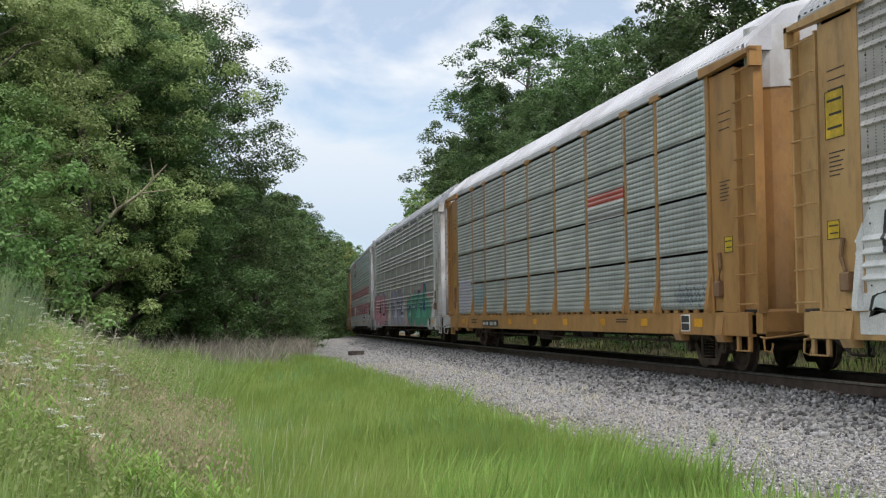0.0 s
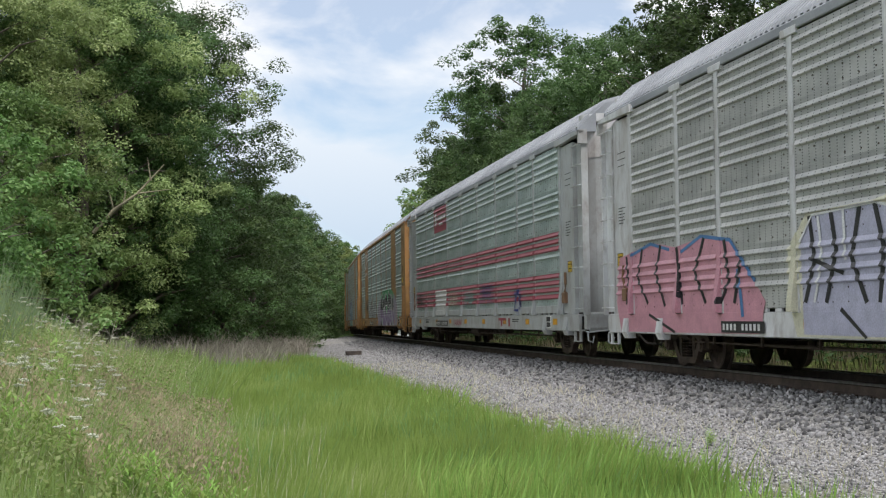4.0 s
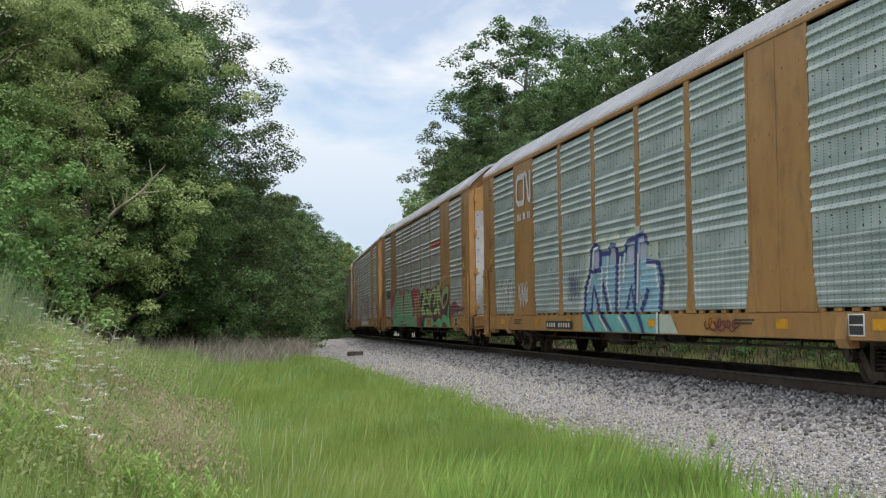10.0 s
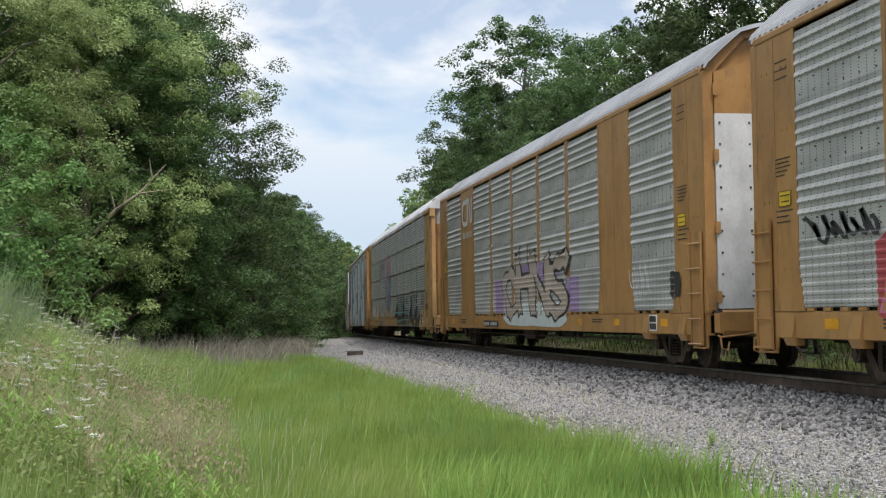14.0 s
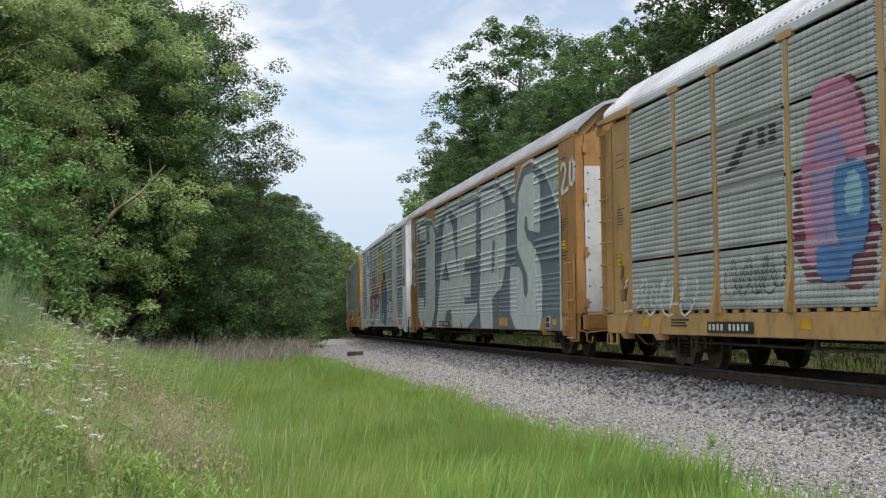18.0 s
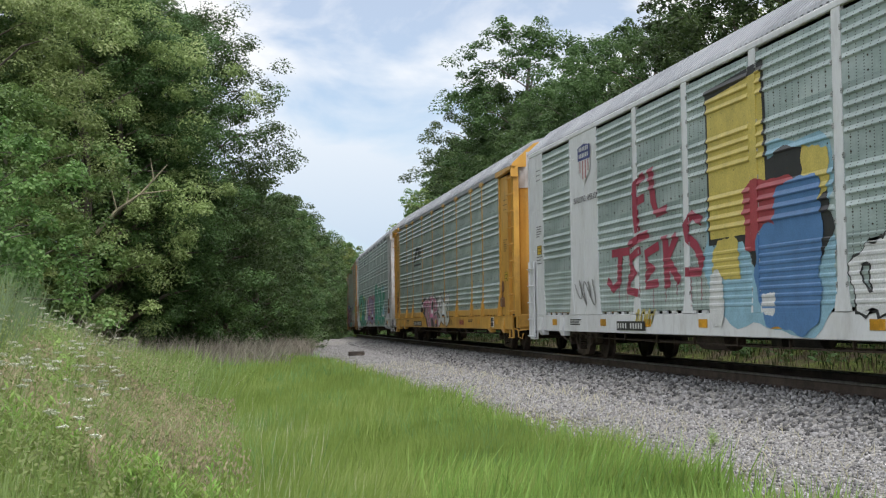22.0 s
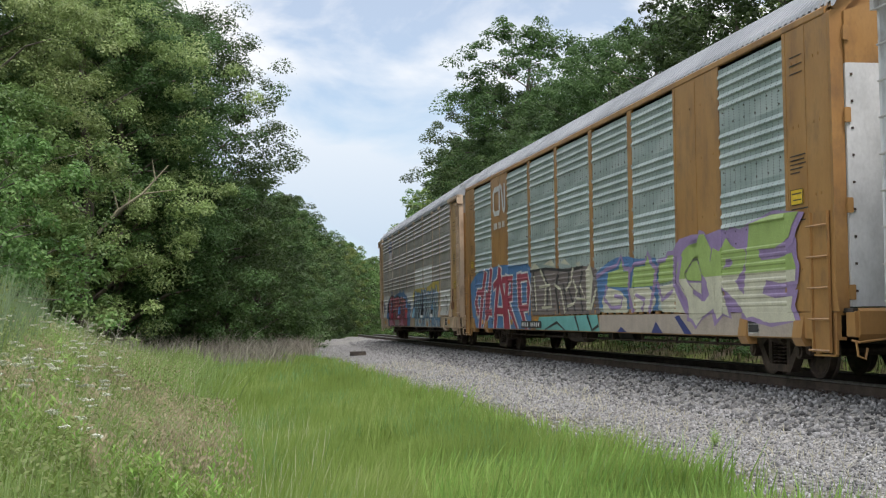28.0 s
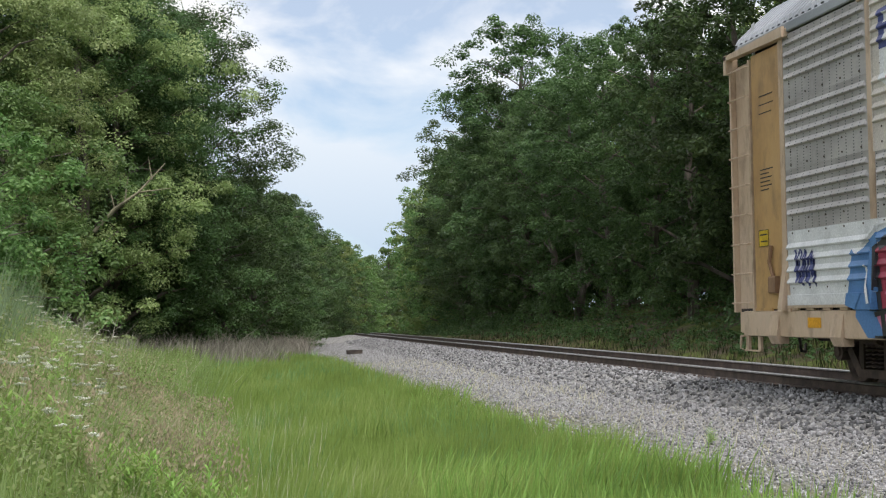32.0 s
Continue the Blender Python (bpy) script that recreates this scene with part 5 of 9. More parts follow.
def bank():
    rng = np.random.default_rng(22)
    left = lambda x, y: x < -0.35 + 0.7 * noise.noise(Vector((y * 0.3, 7, 0))) + rng.normal(0, 0.35)
    q = np.concatenate([blades(rng, 40000, (-6.5, 0.6, 6.5, 20), 0.62, 0.012, 0.18), blades(rng, 26000, (-10, 0.6, 20, 44), 0.75, 0.026, 0.2)])
    tagged(new("bank_grass", soup("bank_grass", keep(q, left), 4, M_WEED)), "rank grey-green grass and weeds on the bank", "weeds", kind="stuff")
    q = np.concatenate([blades(rng, 2600, (-6.5, 0.3, 7, 20), 0.70, 0.004, 0.2), blades(rng, 2600, (-1.9, 0.2, 9, 19), 0.62, 0.006, 0.25), blades(rng, 3000, (-10, 0.5, 20, 46), 0.8, 0.012, 0.3), blades(rng, 2200, (-6, 3.4, 46, 66), 0.32, 0.03, 0.5)])
    tagged(new("bank_straw", soup("bank_straw", keep(q, lambda x, y: left(x, y) or y > 43), 4, M_DRY)), "pale dry stalks among the weeds", "dry grass", kind="stuff")
    q = np.concatenate([seed_heads(rng, 17000, (-1.9, 0.1, 9.5, 18), 0.28, 0.70), seed_heads(rng, 3000, (-3.0, -0.4, 16, 28), 0.4, 0.8)])
    tagged(new("tan_seed_heads", soup("tan_seed_heads", q, 4, M_SEED)), "reddish tan seed heads at the edge of the meadow", "dry grass", kind="stuff")
    q = np.concatenate([blades(rng, 6000, (-9, 2.5, 41, 56), 1.0, 0.018, 0.5), blades(rng, 5200, (-4, 4.4, 56, 66), 0.80, 0.028, 0.6), blades(rng, 500, (-5, -1.2, 22, 34), 1.0, 0.012, 0.4)])
    tagged(new("dead_brush", soup("dead_brush", q, 4, M_BROWN)), "brown dead stalks along the foot of the wood", "dry brush", kind="stuff")
    # tall rank weeds along the crown of the bank
    q = np.concatenate([blades(rng, 5200, (-6.4, -2.2, 15, 31), 1.15, 0.016, 0.16), blades(rng, 1500, (-5.6, -2.4, 17, 30), 1.45, 0.012, 0.12)])
    tagged(new("tall_weeds", soup("tall_weeds", keep(q, lambda x, y: x < -0.105 * y - 0.5 + rng.normal(0, 0.3)), 4, M_TALL)), "tall grey-green weeds on the crown of the bank", "weeds", kind="stuff")
    # leafy clumps of weeds
    c = []
    for _ in range(420):
        y = rng.uniform(15, 31)
        x = -0.115 * y - 0.4 - abs(rng.normal(0, 1.1))
        z = ground_z(x, y)
        h = rng.uniform(0.6, 1.35)
        c += [(x + rng.normal(0, 0.05), y + rng.normal(0, 0.05), z + h * f) for f in (0.35, 0.55, 0.75, 0.95)]
    for _ in range(1500):
        x, y = rng.uniform(-7, 0.1), 7 + 34 * rng.random() ** 1.3
        if left(x, y):
            z = ground_z(x, y)
            c += [(x + rng.normal(0, 0.12), y + rng.normal(0, 0.12), z + rng.uniform(0.1, 0.8)) for _ in range(4)]
    c = np.array(c)
    q = leaves(rng, c, np.full(len(c), 0.15), 16, 0.036)
    tagged(new("bank_weeds", soup("bank_weeds", q, 4, M_WEED)), "tangled leafy weeds on the bank", "weeds", kind="stuff")
    # brush along the far side of the line and at the feet of the trees
    c, d = [], []
    for _ in range(900):
        s = 10 + 120 * rng.random() ** 1.2
        la = rng.uniform(5.6, 9.5)
        x, y = along(s, la)
        hgt = rng.uniform(0.1, 0.5) + (la - 5.6) * 0.45
        c += [(x + rng.normal(0, 0.3), y + rng.normal(0, 0.3), ground_z(x, y) + rng.uniform(0.05, 1) * hgt) for _ in range(3)]
    for _ in range(520):
        if rng.random() < 0.5:
            x, y = rng.uniform(-9, 2.6), 0
            y = 49 + (x + 9) * 1.15 + rng.normal(0, 1.2)
        else:
            x, y = along(rng.uniform(74, 200), rng.uniform(-6.2, -4.4))
        d += [(x + rng.normal(0, 0.4), y + rng.normal(0, 0.4), ground_z(x, y) + rng.uniform(0.05, 1.2)) for _ in range(4)]
    c, d = np.array(c), np.array(d)
    # both brushes use the darkened leaf as the shade below the trees
    tagged(new("trackside_brush", soup("trackside_brush", leaves(rng, c, np.full(len(c), 0.25), 16, 0.13), 4, M_LEAFD)), "low green brush beyond the rails", "brush", kind="stuff")
    tagged(new("wood_edge_brush", soup("wood_edge_brush", leaves(rng, d, np.full(len(d), 0.4), 18, 0.16), 4, M_LEAFD)), "green brush at the foot of the trees", "brush", kind="stuff")
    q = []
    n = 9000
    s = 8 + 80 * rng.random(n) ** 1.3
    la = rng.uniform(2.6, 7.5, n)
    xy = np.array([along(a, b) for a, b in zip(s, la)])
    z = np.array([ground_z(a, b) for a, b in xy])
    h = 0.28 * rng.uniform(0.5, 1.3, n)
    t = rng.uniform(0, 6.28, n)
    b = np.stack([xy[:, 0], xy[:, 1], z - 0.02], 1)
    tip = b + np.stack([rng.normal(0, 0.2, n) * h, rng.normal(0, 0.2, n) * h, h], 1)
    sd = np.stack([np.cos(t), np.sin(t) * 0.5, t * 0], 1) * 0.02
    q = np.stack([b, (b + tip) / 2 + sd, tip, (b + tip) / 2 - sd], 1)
    tagged(new("trackside_grass", soup("trackside_grass", q[: n // 2].reshape(-1, 3), 4, M_DIM_GRASS)), "green grass along the far side of the rails, darkened as under the train", "grass", kind="stuff")
    tagged(new("trackside_straw", soup("trackside_straw", q[n // 2:].reshape(-1, 3), 4, M_STRAW)), "dry yellow grass along the far side of the rails", "dry grass", kind="stuff")


def feather_weed(seed, height):
    """A bushy weed with cut leaves in tiers up its stems."""
    rng = np.random.default_rng(seed)
    ob = thing("feathery_weed", "green bushy weed with finely cut leaves", "weed", "feathery weeds in the meadow")
    for k in range(7):
        a, r = k * 2.4, 0.0 if k == 0 else rng.uniform(0.08, 0.2) * height
        foot = Vector((math.cos(a) * r * 0.2, math.sin(a) * r * 0.2, 0))
        top = Vector((math.cos(a) * r * 1.4, math.sin(a) * r * 1.4, height * (1 if k == 0 else rng.uniform(0.6, 0.9))))
        mesh = Mesh().tube([tuple(foot), tuple(foot.lerp(top, 0.5) + Vector((0, 0, 0.03))), tuple(top)], [0.007, 0.005, 0.002], 4)
        for j in range(18):
            f = 0.2 + 0.8 * j / 17
            p = foot.lerp(top, f)
            w = j * 2.4 + k
            ln = 0.22 * height * (1.2 - 0.85 * f) * rng.uniform(0.8, 1.2)
            d = Vector((math.cos(w), math.sin(w), 0.5))
            side = Vector((-math.sin(w), math.cos(w), 0))
            # each leaf is cut into lobes along its rib
            for g in (0.35, 0.6, 0.85, 1.0):
                q = p + d * ln * g
                for e in (-1, 1):
                    tip = q + side * e * ln * 0.28 * (1.2 - g * 0.7) + d * ln * 0.16
                    mesh.add([tuple(q - d * ln * 0.10), tuple(tip), tuple(q + d * ln * 0.06)], [(0, 1, 2)])
        tagged(part("stem", mesh, M_BUSHY, ob), "leafy stem", kind="stuff")
    return ob


def white_flower(seed, height):
    """A thin weed with a flat head of small white flowers."""
    rng = np.random.default_rng(seed)
    ob = thing("white_flower", "wild plant with flat white flower heads", "flower", "white flowers on the bank")
    m = Mesh()
    heads = []
    m.tube([(0, 0, 0), (0.02, 0.01, height * 0.5), (0.03, 0.03, height * 0.8)], 0.005, 4)
    for k in range(3):
        w = k * 2.1 + seed
        e = (0.03 + 0.12 * math.cos(w), 0.03 + 0.12 * math.sin(w), height * (0.9 + 0.08 * k / 2))
        m.tube([(0.03, 0.03, height * 0.75), e], 0.003, 3)
        heads.append(e)
    part("stem", m, M_WEED, ob)
    for e in heads:
        h = Mesh()
        for k in range(16):
            a, r = k * 2.4, 0.044 * math.sqrt(k / 16)
            x, y, z = e[0] + r * math.cos(a), e[1] + r * math.sin(a), e[2] + rng.uniform(-0.008, 0.012)
            h.add([(x - 0.012, y, z), (x, y - 0.012, z + 0.004), (x + 0.012, y, z), (x, y + 0.012, z + 0.004), (x, y, z - 0.009)], [(0, 1, 2, 3), (0, 4, 1), (1, 4, 2), (2, 4, 3), (3, 4, 0)])
        part("flower_head", h, M_PETAL, ob)
    return ob


def small_plants():
    rng = random.Random(9)
    fl = [white_flower(k, 0.75 + 0.12 * k) for k in range(3)]
    for k, f in enumerate(fl):
        f.location = (-1.0 - k * 0.4, 9.5 + k, ground_z(-1.0 - k * 0.4, 9.5 + k))
    for i in range(70):
        y = 9.0 + 21 * rng.random() ** 1.2
        x = rng.uniform(-0.175 * y - 0.2, -0.06 * y)
        copy_thing(rng.choice(fl), pose(x, y, ground_z(x, y), 0, 0, rng.uniform(0, 360)))
    tuft = leaf_clump(95)
    for k, (x, y, sc) in enumerate(((-0.50, 9.5, 1.0), (-0.66, 9.6, 0.95), (-0.36, 9.6, 1.0), (-0.06, 9.4, 1.0), (0.07, 9.5, 0.92), (-1.05, 9.6, 1.05), (-1.25, 9.9, 1.1), (-0.9, 9.9, 0.9), (-0.2, 10.0, 0.8))):
        m = pose(x, y, ground_z(x, y) - 0.02, 0, 0, k * 70) @ Matrix.Diagonal((sc, sc, sc, 1))
        if k:
            copy_thing(tuft, m)
        else:
            tuft.matrix_basis = m
    fw = [feather_weed(90, 0.8), feather_weed(91, 0.68), feather_weed(92, 1.0)]
    for k, (x, y, sc) in enumerate(((0.0, 12.6, 1.0), (-2.2, 11.4, 0.8), (-1.43, 14.0, 1.1), (-1.55, 14.6, 0.9), (-2.3, 15.5, 0.9), (0.35, 22.5, 0.55), (-2.6, 17, 1.0), (-3.1, 20, 1.1), (-1.9, 12.5, 0.8), (0.9, 31, 0.7), (4.55, 17.2, 0.42), (5.75, 15.0, 0.27), (1.9, 34, 0.5), (-1.9, 10.2, 0.8), (-2.6, 12.4, 0.9), (-3.4, 24, 1.2), (-2.6, 19, 1.1))):
        m = pose(x, y, ground_z(x, y) - 0.02, 0, 0, rng.uniform(0, 360)) @ Matrix.Diagonal((sc, sc, sc, 1))
        if k < 3:
            fw[k].matrix_basis = m
        else:
            copy_thing(fw[1 if y < 10 else (0, 2)[k % 2]], m)
    # bare forked stalks of last year's weeds
    stalk = []
    for k in range(3):
        ob = thing("dry_stalk", "bare grey forked stalk of a dead weed", "dry weed", "dry stalks on the bank")
        m = Mesh()
        h = 1.0 + 0.15 * k
        m.tube([(0, 0, 0), (0.04, 0.02, h * 0.5), (0.10, 0, h)], [0.010, 0.008, 0.003], 4)
        for j in range(9):
            f = 0.25 + 0.08 * j
            w = j * 2.4 + k
            ln = 0.42 * (1.15 - f)
            p = (0.09 * f, 0.01, h * f)
            e = (p[0] + ln * math.cos(w), p[1] + ln * math.sin(w), p[2] + ln * 0.9)
            m.tube([p, e], [0.006, 0.0025], 3)
            m.tube([tuple((a + b) / 2 for a, b in zip(p, e)), (e[0] + 0.1 * math.sin(w), e[1], e[2] - 0.06)], [0.004, 0.002], 3)
        part("stem", m, M_STALK, ob)
        stalk.append(ob)
    for k in range(34):
        y = rng.uniform(23, 38)
        x = rng.uniform(-0.112, -0.05) * y - 0.1
        mat = pose(x, y, ground_z(x, y) - 0.02, rng.uniform(-14, 14), rng.uniform(-14, 14), rng.uniform(0, 360))
        if k < 3:
            stalk[k].matrix_basis = mat
        else:
            copy_thing(stalk[k % 3], mat)
    # a broken piece of tie lying on the gravel
    old = thing("old_tie_piece", "dark broken piece of wooden tie on the gravel", "wood block")
    m = Mesh().prism("y", [(-0.12, 0), (0.12, 0), (0.115, 0.17), (0.05, 0.19), (-0.11, 0.18)], -0.12, 0.12)
    m.v = [(y * 2.6, x, z + 0.02 * y) for x, y, z in m.v]
    part("block", m, M_OLD, old)
    old.matrix_basis = pose(6.05, 55.5, ground_z(6.05, 55.5) - 0.01, 0, 0, 8)
    # bare dead limb in front of the wood
    dead = thing("dead_branch", "bare grey forked dead branch among the leaves", "branch")
    m = Mesh().tube([(0, 0, 0), (0.6, 0, 0.7), (1.3, 0, 1.2), (2.1, 0, 2.1)], [0.07, 0.055, 0.04, 0.015], 6)
    for a, b in (((0.6, 0, 0.7), (0.4, 0.1, 1.6)), ((1.3, 0, 1.2), (2.3, 0, 1.35)), ((0.9, 0, 0.9), (1.0, 0, 1.7)), ((1.7, 0, 1.6), (1.6, 0, 2.3))):
        m.tube([a, b], [0.03, 0.008], 5)
    part("limb", m, M_DEAD, dead)
    dead.matrix_basis = pose(-3.2, 41.5, 3.6, 0, 0, 10)
    # nearer young trees and bushes at the edge of the wood
    near = [build_tree(80, 6.5, 5.5, M_LEAF, 120, 120, 0.125, "young_tree", 0.05, "light green young tree with broad leaves", "tree", "young trees on the bank"),
            build_tree(81, 5.0, 4.6, M_LEAFY, 100, 110, 0.115, "young_tree", 0.05, "yellow-green bushy young tree", "tree", "young trees on the bank"),
            build_tree(82, 8.0, 5.5, M_LEAF, 140, 120, 0.125, "young_tree", 0.05, "green young tree with drooping limbs", "tree", "young trees on the bank")]
    plant(near[0], -5.0, 30.5, 40, 0.9)
    plant(near[1], -6.2, 37.5, 120, 0.9)
    plant(near[2], -5.6, 40, 200, 1.05)
    for src, x, y, sc in ((0, -8.0, 34, 1.1), (2, -8.5, 37, 1.2), (1, -6.8, 36, 0.8)):
        o = copy_thing(near[src], Matrix.Identity(4))
        plant(o, x, y, rng.uniform(0, 360), sc)


meadow()
bank()
small_plants()

# ---- signs and painted writing on the cars ----
from mathutils.geometry import tessellate_polygon

KIND = ["A", "S", "A", "A", "B", "B", "B", "B", "S", "B", "B", "A", "A", "B", "A"]
PAINTS = {}


def spray(name, colour):
    """Sprayed paint: thin, slightly uneven."""
    if name not in PAINTS:
        PAINTS[name] = material("spray_" + name, colour, 0.5, dark=tuple(c * 0.78 for c in colour), light=tuple(min(0.9, c * 1.15 + 0.01) for c in colour), big=2.5, fine=45, bump=0.05, amount=0.9)
    return PAINTS[name]


COLOURS = {
    "white": (0.615, 0.622, 0.615), "silver": (0.52, 0.575, 0.58), "slate": (0.125, 0.165, 0.205), "black": (0.021, 0.021, 0.024), "red": (0.351, 0.050, 0.062), "stripe": (0.303, 0.057, 0.080),
    "crimson": (0.300, 0.035, 0.066), "pink": (0.524, 0.259, 0.313), "rose": (0.474, 0.169, 0.279), "green": (0.128, 0.440, 0.206), "teal": (0.084, 0.319, 0.225), "lime": (0.314, 0.431, 0.134), "turquoise": (0.145, 0.403, 0.380),
    "sky": (0.250, 0.430, 0.531), "blue": (0.076, 0.185, 0.381), "navy": (0.033, 0.045, 0.182), "violet": (0.301, 0.215, 0.394), "lilac": (0.394, 0.394, 0.503), "yellow": (0.552, 0.443, 0.107), "orange": (0.519, 0.269, 0.082),
    "ink": (0.026, 0.030, 0.062), "azure": (0.125, 0.255, 0.44), "cream": (0.552, 0.537, 0.412), "parchment": (0.50, 0.455, 0.40), "maroon": (0.143, 0.026, 0.049), "grey": (0.242, 0.242, 0.234), "scarlet": (0.460, 0.077, 0.054), "mauve": (0.368, 0.321, 0.399), "tan": (0.409, 0.346, 0.291), "brown": (0.172, 0.141, 0.137), "sage": (0.453, 0.515, 0.437)}
GLYPHS = {}


def outline(kind, key, fatten=0.0):
    """The flat shape of a letter in the built-in font, or of a closed outline: its corners and faces."""
    if kind == "shape":
        return key, [tuple(t) for t in tessellate_polygon([[Vector((x, y, 0)) for x, y in key]])]
    if (key, fatten) not in GLYPHS:
        cu = bpy.data.curves.new("glyph", "FONT")
        cu.body, cu.size, cu.offset, cu.resolution_u = key, 1.0, fatten, 3
        ob = bpy.data.objects.new("glyph", cu)
        me = ob.to_mesh()
        GLYPHS[(key, fatten)] = ([(v.co.x, v.co.y) for v in me.vertices], [tuple(p.vertices) for p in me.polygons])
        ob.to_mesh_clear()
        bpy.data.objects.remove(ob)
        bpy.data.curves.remove(cu)
    return GLYPHS[(key, fatten)]


def stand_out(kind, u, z, i):
    """How far the near side's skin stands out from the wall line at this place of the car."""
    if z < Z_SILL1:
        return 0.037
    if kind == "B":
        for a, b in B_SOLID:
            if a - 0.06 <= u <= b + 0.06:
                return 0.046
        for p in B_POSTS:
            if abs(u - p) <= 0.14:
                return 0.048
    else:
        for p in A_EDGES:
            if abs(u - p) <= 0.085:
                return 0.048 if z > 1.76 else 0.145 if z < Z_SILL1 + 0.05 else 0.048 + 0.10 * (1.76 - z) / 0.72
        if i in (0, 3, 11, 14) and z < Z_SILL1 + 0.215:
            return 0.058
    if z < Z_PAN0:
        return 0.036
    if kind == "B" and z < Z_PAN0 + SHEET:
        return SKIN + low(z - Z_PAN0)
    return SKIN + (fine if kind == "S" else ridged)(z - Z_PAN0)


def paint(i, name, shapes, colour, layer=1, label="", above=None):
    """Lays flat shapes (corners in u, z) on the car's side, following ridges, posts and sill."""
    kind = KIND[i]
    bm = bmesh.new()
    lift = bm.verts.layers.float.new("lift")
    for k, (pts, faces) in enumerate(shapes):
        vs = [bm.verts.new((u, max(z, 0.642), 0)) for u, z in pts]
        for v in vs:
            v[lift] = 0.00035 * k
        for f in faces:
            try:
                bm.faces.new([vs[k] for k in f])
            except ValueError:
                pass
    if not bm.verts:
        bm.free()
        return
    if above:
        bmesh.ops.bisect_plane(bm, geom=bm.verts[:] + bm.edges[:] + bm.faces[:], dist=1e-5, plane_co=(0, above, 0), plane_no=(0, 1, 0), clear_inner=True)
    if not bm.verts:
        bm.free()
        return
    z0, z1 = min(v.co.y for v in bm.verts), max(v.co.y for v in bm.verts)
    u0, u1 = min(v.co.x for v in bm.verts), max(v.co.x for v in bm.verts)
    cuts = [Z_SILL1 - 0.004, Z_SILL1, Z_SILL1 + 0.004, Z_SILL1 + 0.05, 1.3, 1.55, 1.76, Z_PAN0, Z_SILL1 + 0.214, Z_SILL1 + 0.218]
    rz = [0.0, 0.012] + [k * 0.098 + d for k in range(9) for d in (0.03, 0.05, 0.085, 0.098)] if kind == "S" else [0.0] + [0.305 + k * 0.163 + d for k in range(4) for d in (0, 0.016, 0.028, 0.092)]
    cuts += [Z_PAN0 + k * SHEET + z for k in range(4) for z in (LOW_Z if kind == "B" and k == 0 else rz)]
    ucuts = []
    if kind == "B":
        ucuts = [p + d for p in B_POSTS for d in (-0.143, -0.139, 0.139, 0.143)] + [e + d for a, b in B_SOLID for e, d in ((a, -0.063), (a, -0.059), (b, 0.059), (b, 0.063))]
    else:
        ucuts = [p + d for p in A_EDGES for d in (-0.088, -0.083, 0.083, 0.088)]
    for vals, k in ((cuts, 1), (ucuts, 0)):
        lo, hi = ((z0, z1), (u0, u1))[1 - k]
        for c in vals:
            if lo < c < hi:
                co, no = [0, 0, 0], [0, 0, 0]
                co[k], no[k] = c, 1
                bmesh.ops.bisect_plane(bm, geom=bm.verts[:] + bm.edges[:] + bm.faces[:], dist=1e-5, plane_co=co, plane_no=no)
    for v in bm.verts:
        u, z = v.co.x, v.co.y
        v.co = (-HALF - stand_out(kind, u, z, i) - 0.004 * layer - v[lift], u, z)
    me = bpy.data.meshes.new(name)
    bm.to_mesh(me)
    bm.free()
    me.materials.append(spray(colour, COLOURS[colour]))
    ob = new(name, me)
    ob.parent = TRAIN[i][0]
    if name in ("graffiti_shading", "graffiti_run", "graffiti_line", "number_bars", "lettering_bars", "sign_mark"):
        return tagged(ob, kind="stuff")
    return tagged(ob, label) if label else ob


def finer(pts, faces):
    """Splits every triangle in four, so that an outline can be bent."""
    pts, out, mids = list(pts), [], {}

    def mid(a, b):
        key = (min(a, b), max(a, b))
        if key not in mids:
            mids[key] = len(pts)
            pts.append(((pts[a][0] + pts[b][0]) / 2, (pts[a][1] + pts[b][1]) / 2))
        return mids[key]

    for f in faces:
        for k in range(1, len(f) - 1):
            a, b, c = f[0], f[k], f[k + 1]
            d, e, g = mid(a, b), mid(b, c), mid(c, a)
            out += [(a, d, g), (d, b, e), (g, e, c), (d, e, g)]
    return pts, out


def letters(text, u, z, width, height, fat=0.0, seed=0, wild=0.12, arch=0.0, lean=0.0, uneven=0.16, bend=1.0, jag=0.0):
    """Letters set from left to right as seen (u falls), each stretched to its cell, jostled and bent."""
    rng = random.Random(seed)
    out = []
    n = len(text)
    for k, ch in enumerate(text):
        base, _ = outline("text", ch)
        if not base:
            continue
        x0, x1 = min(p[0] for p in base), max(p[0] for p in base)
        y0, y1 = min(p[1] for p in base), max(p[1] for p in base)
        pts, faces = outline("text", ch, fat)
        if jag:
            pts, faces = finer(pts, faces)
        cw = width / n
        sx, sy = cw * 1.06 / max(x1 - x0, 0.4), height * (1 + rng.uniform(-1, 1) * uneven) / (y1 - y0)
        tilt = rng.uniform(-1, 1) * wild
        dz = rng.uniform(-1, 1) * uneven * 0.25 * height
        mid = (k + 0.5) / n
        q = []
        for x, y in pts:
            a, b = (x - (x0 + x1) / 2) * sx, (y - y0) * sy
            a += b * (tilt + lean) + 0.06 * bend * cw * math.sin(b / height * 5 + k)
            b += dz + arch * math.sin(mid * math.pi) * height + 0.05 * bend * height * math.sin(a / cw * 4 + k * 1.7)
            if jag:
                # pointed tops and feet, as in quick sprayed lettering
                f = b / height
                saw = abs(((a / cw + 0.5) * 2.0 + k * 0.37) % 1.0 - 0.5) * 2
                b += jag * height * (saw - 0.35) * (f - 0.35) * 1.6
                a += jag * cw * 0.7 * math.sin(f * 7 + k * 2.1)
            q.append((u - (k + 0.5) * cw - a, z + b))
        out.append((q, faces))
    return out


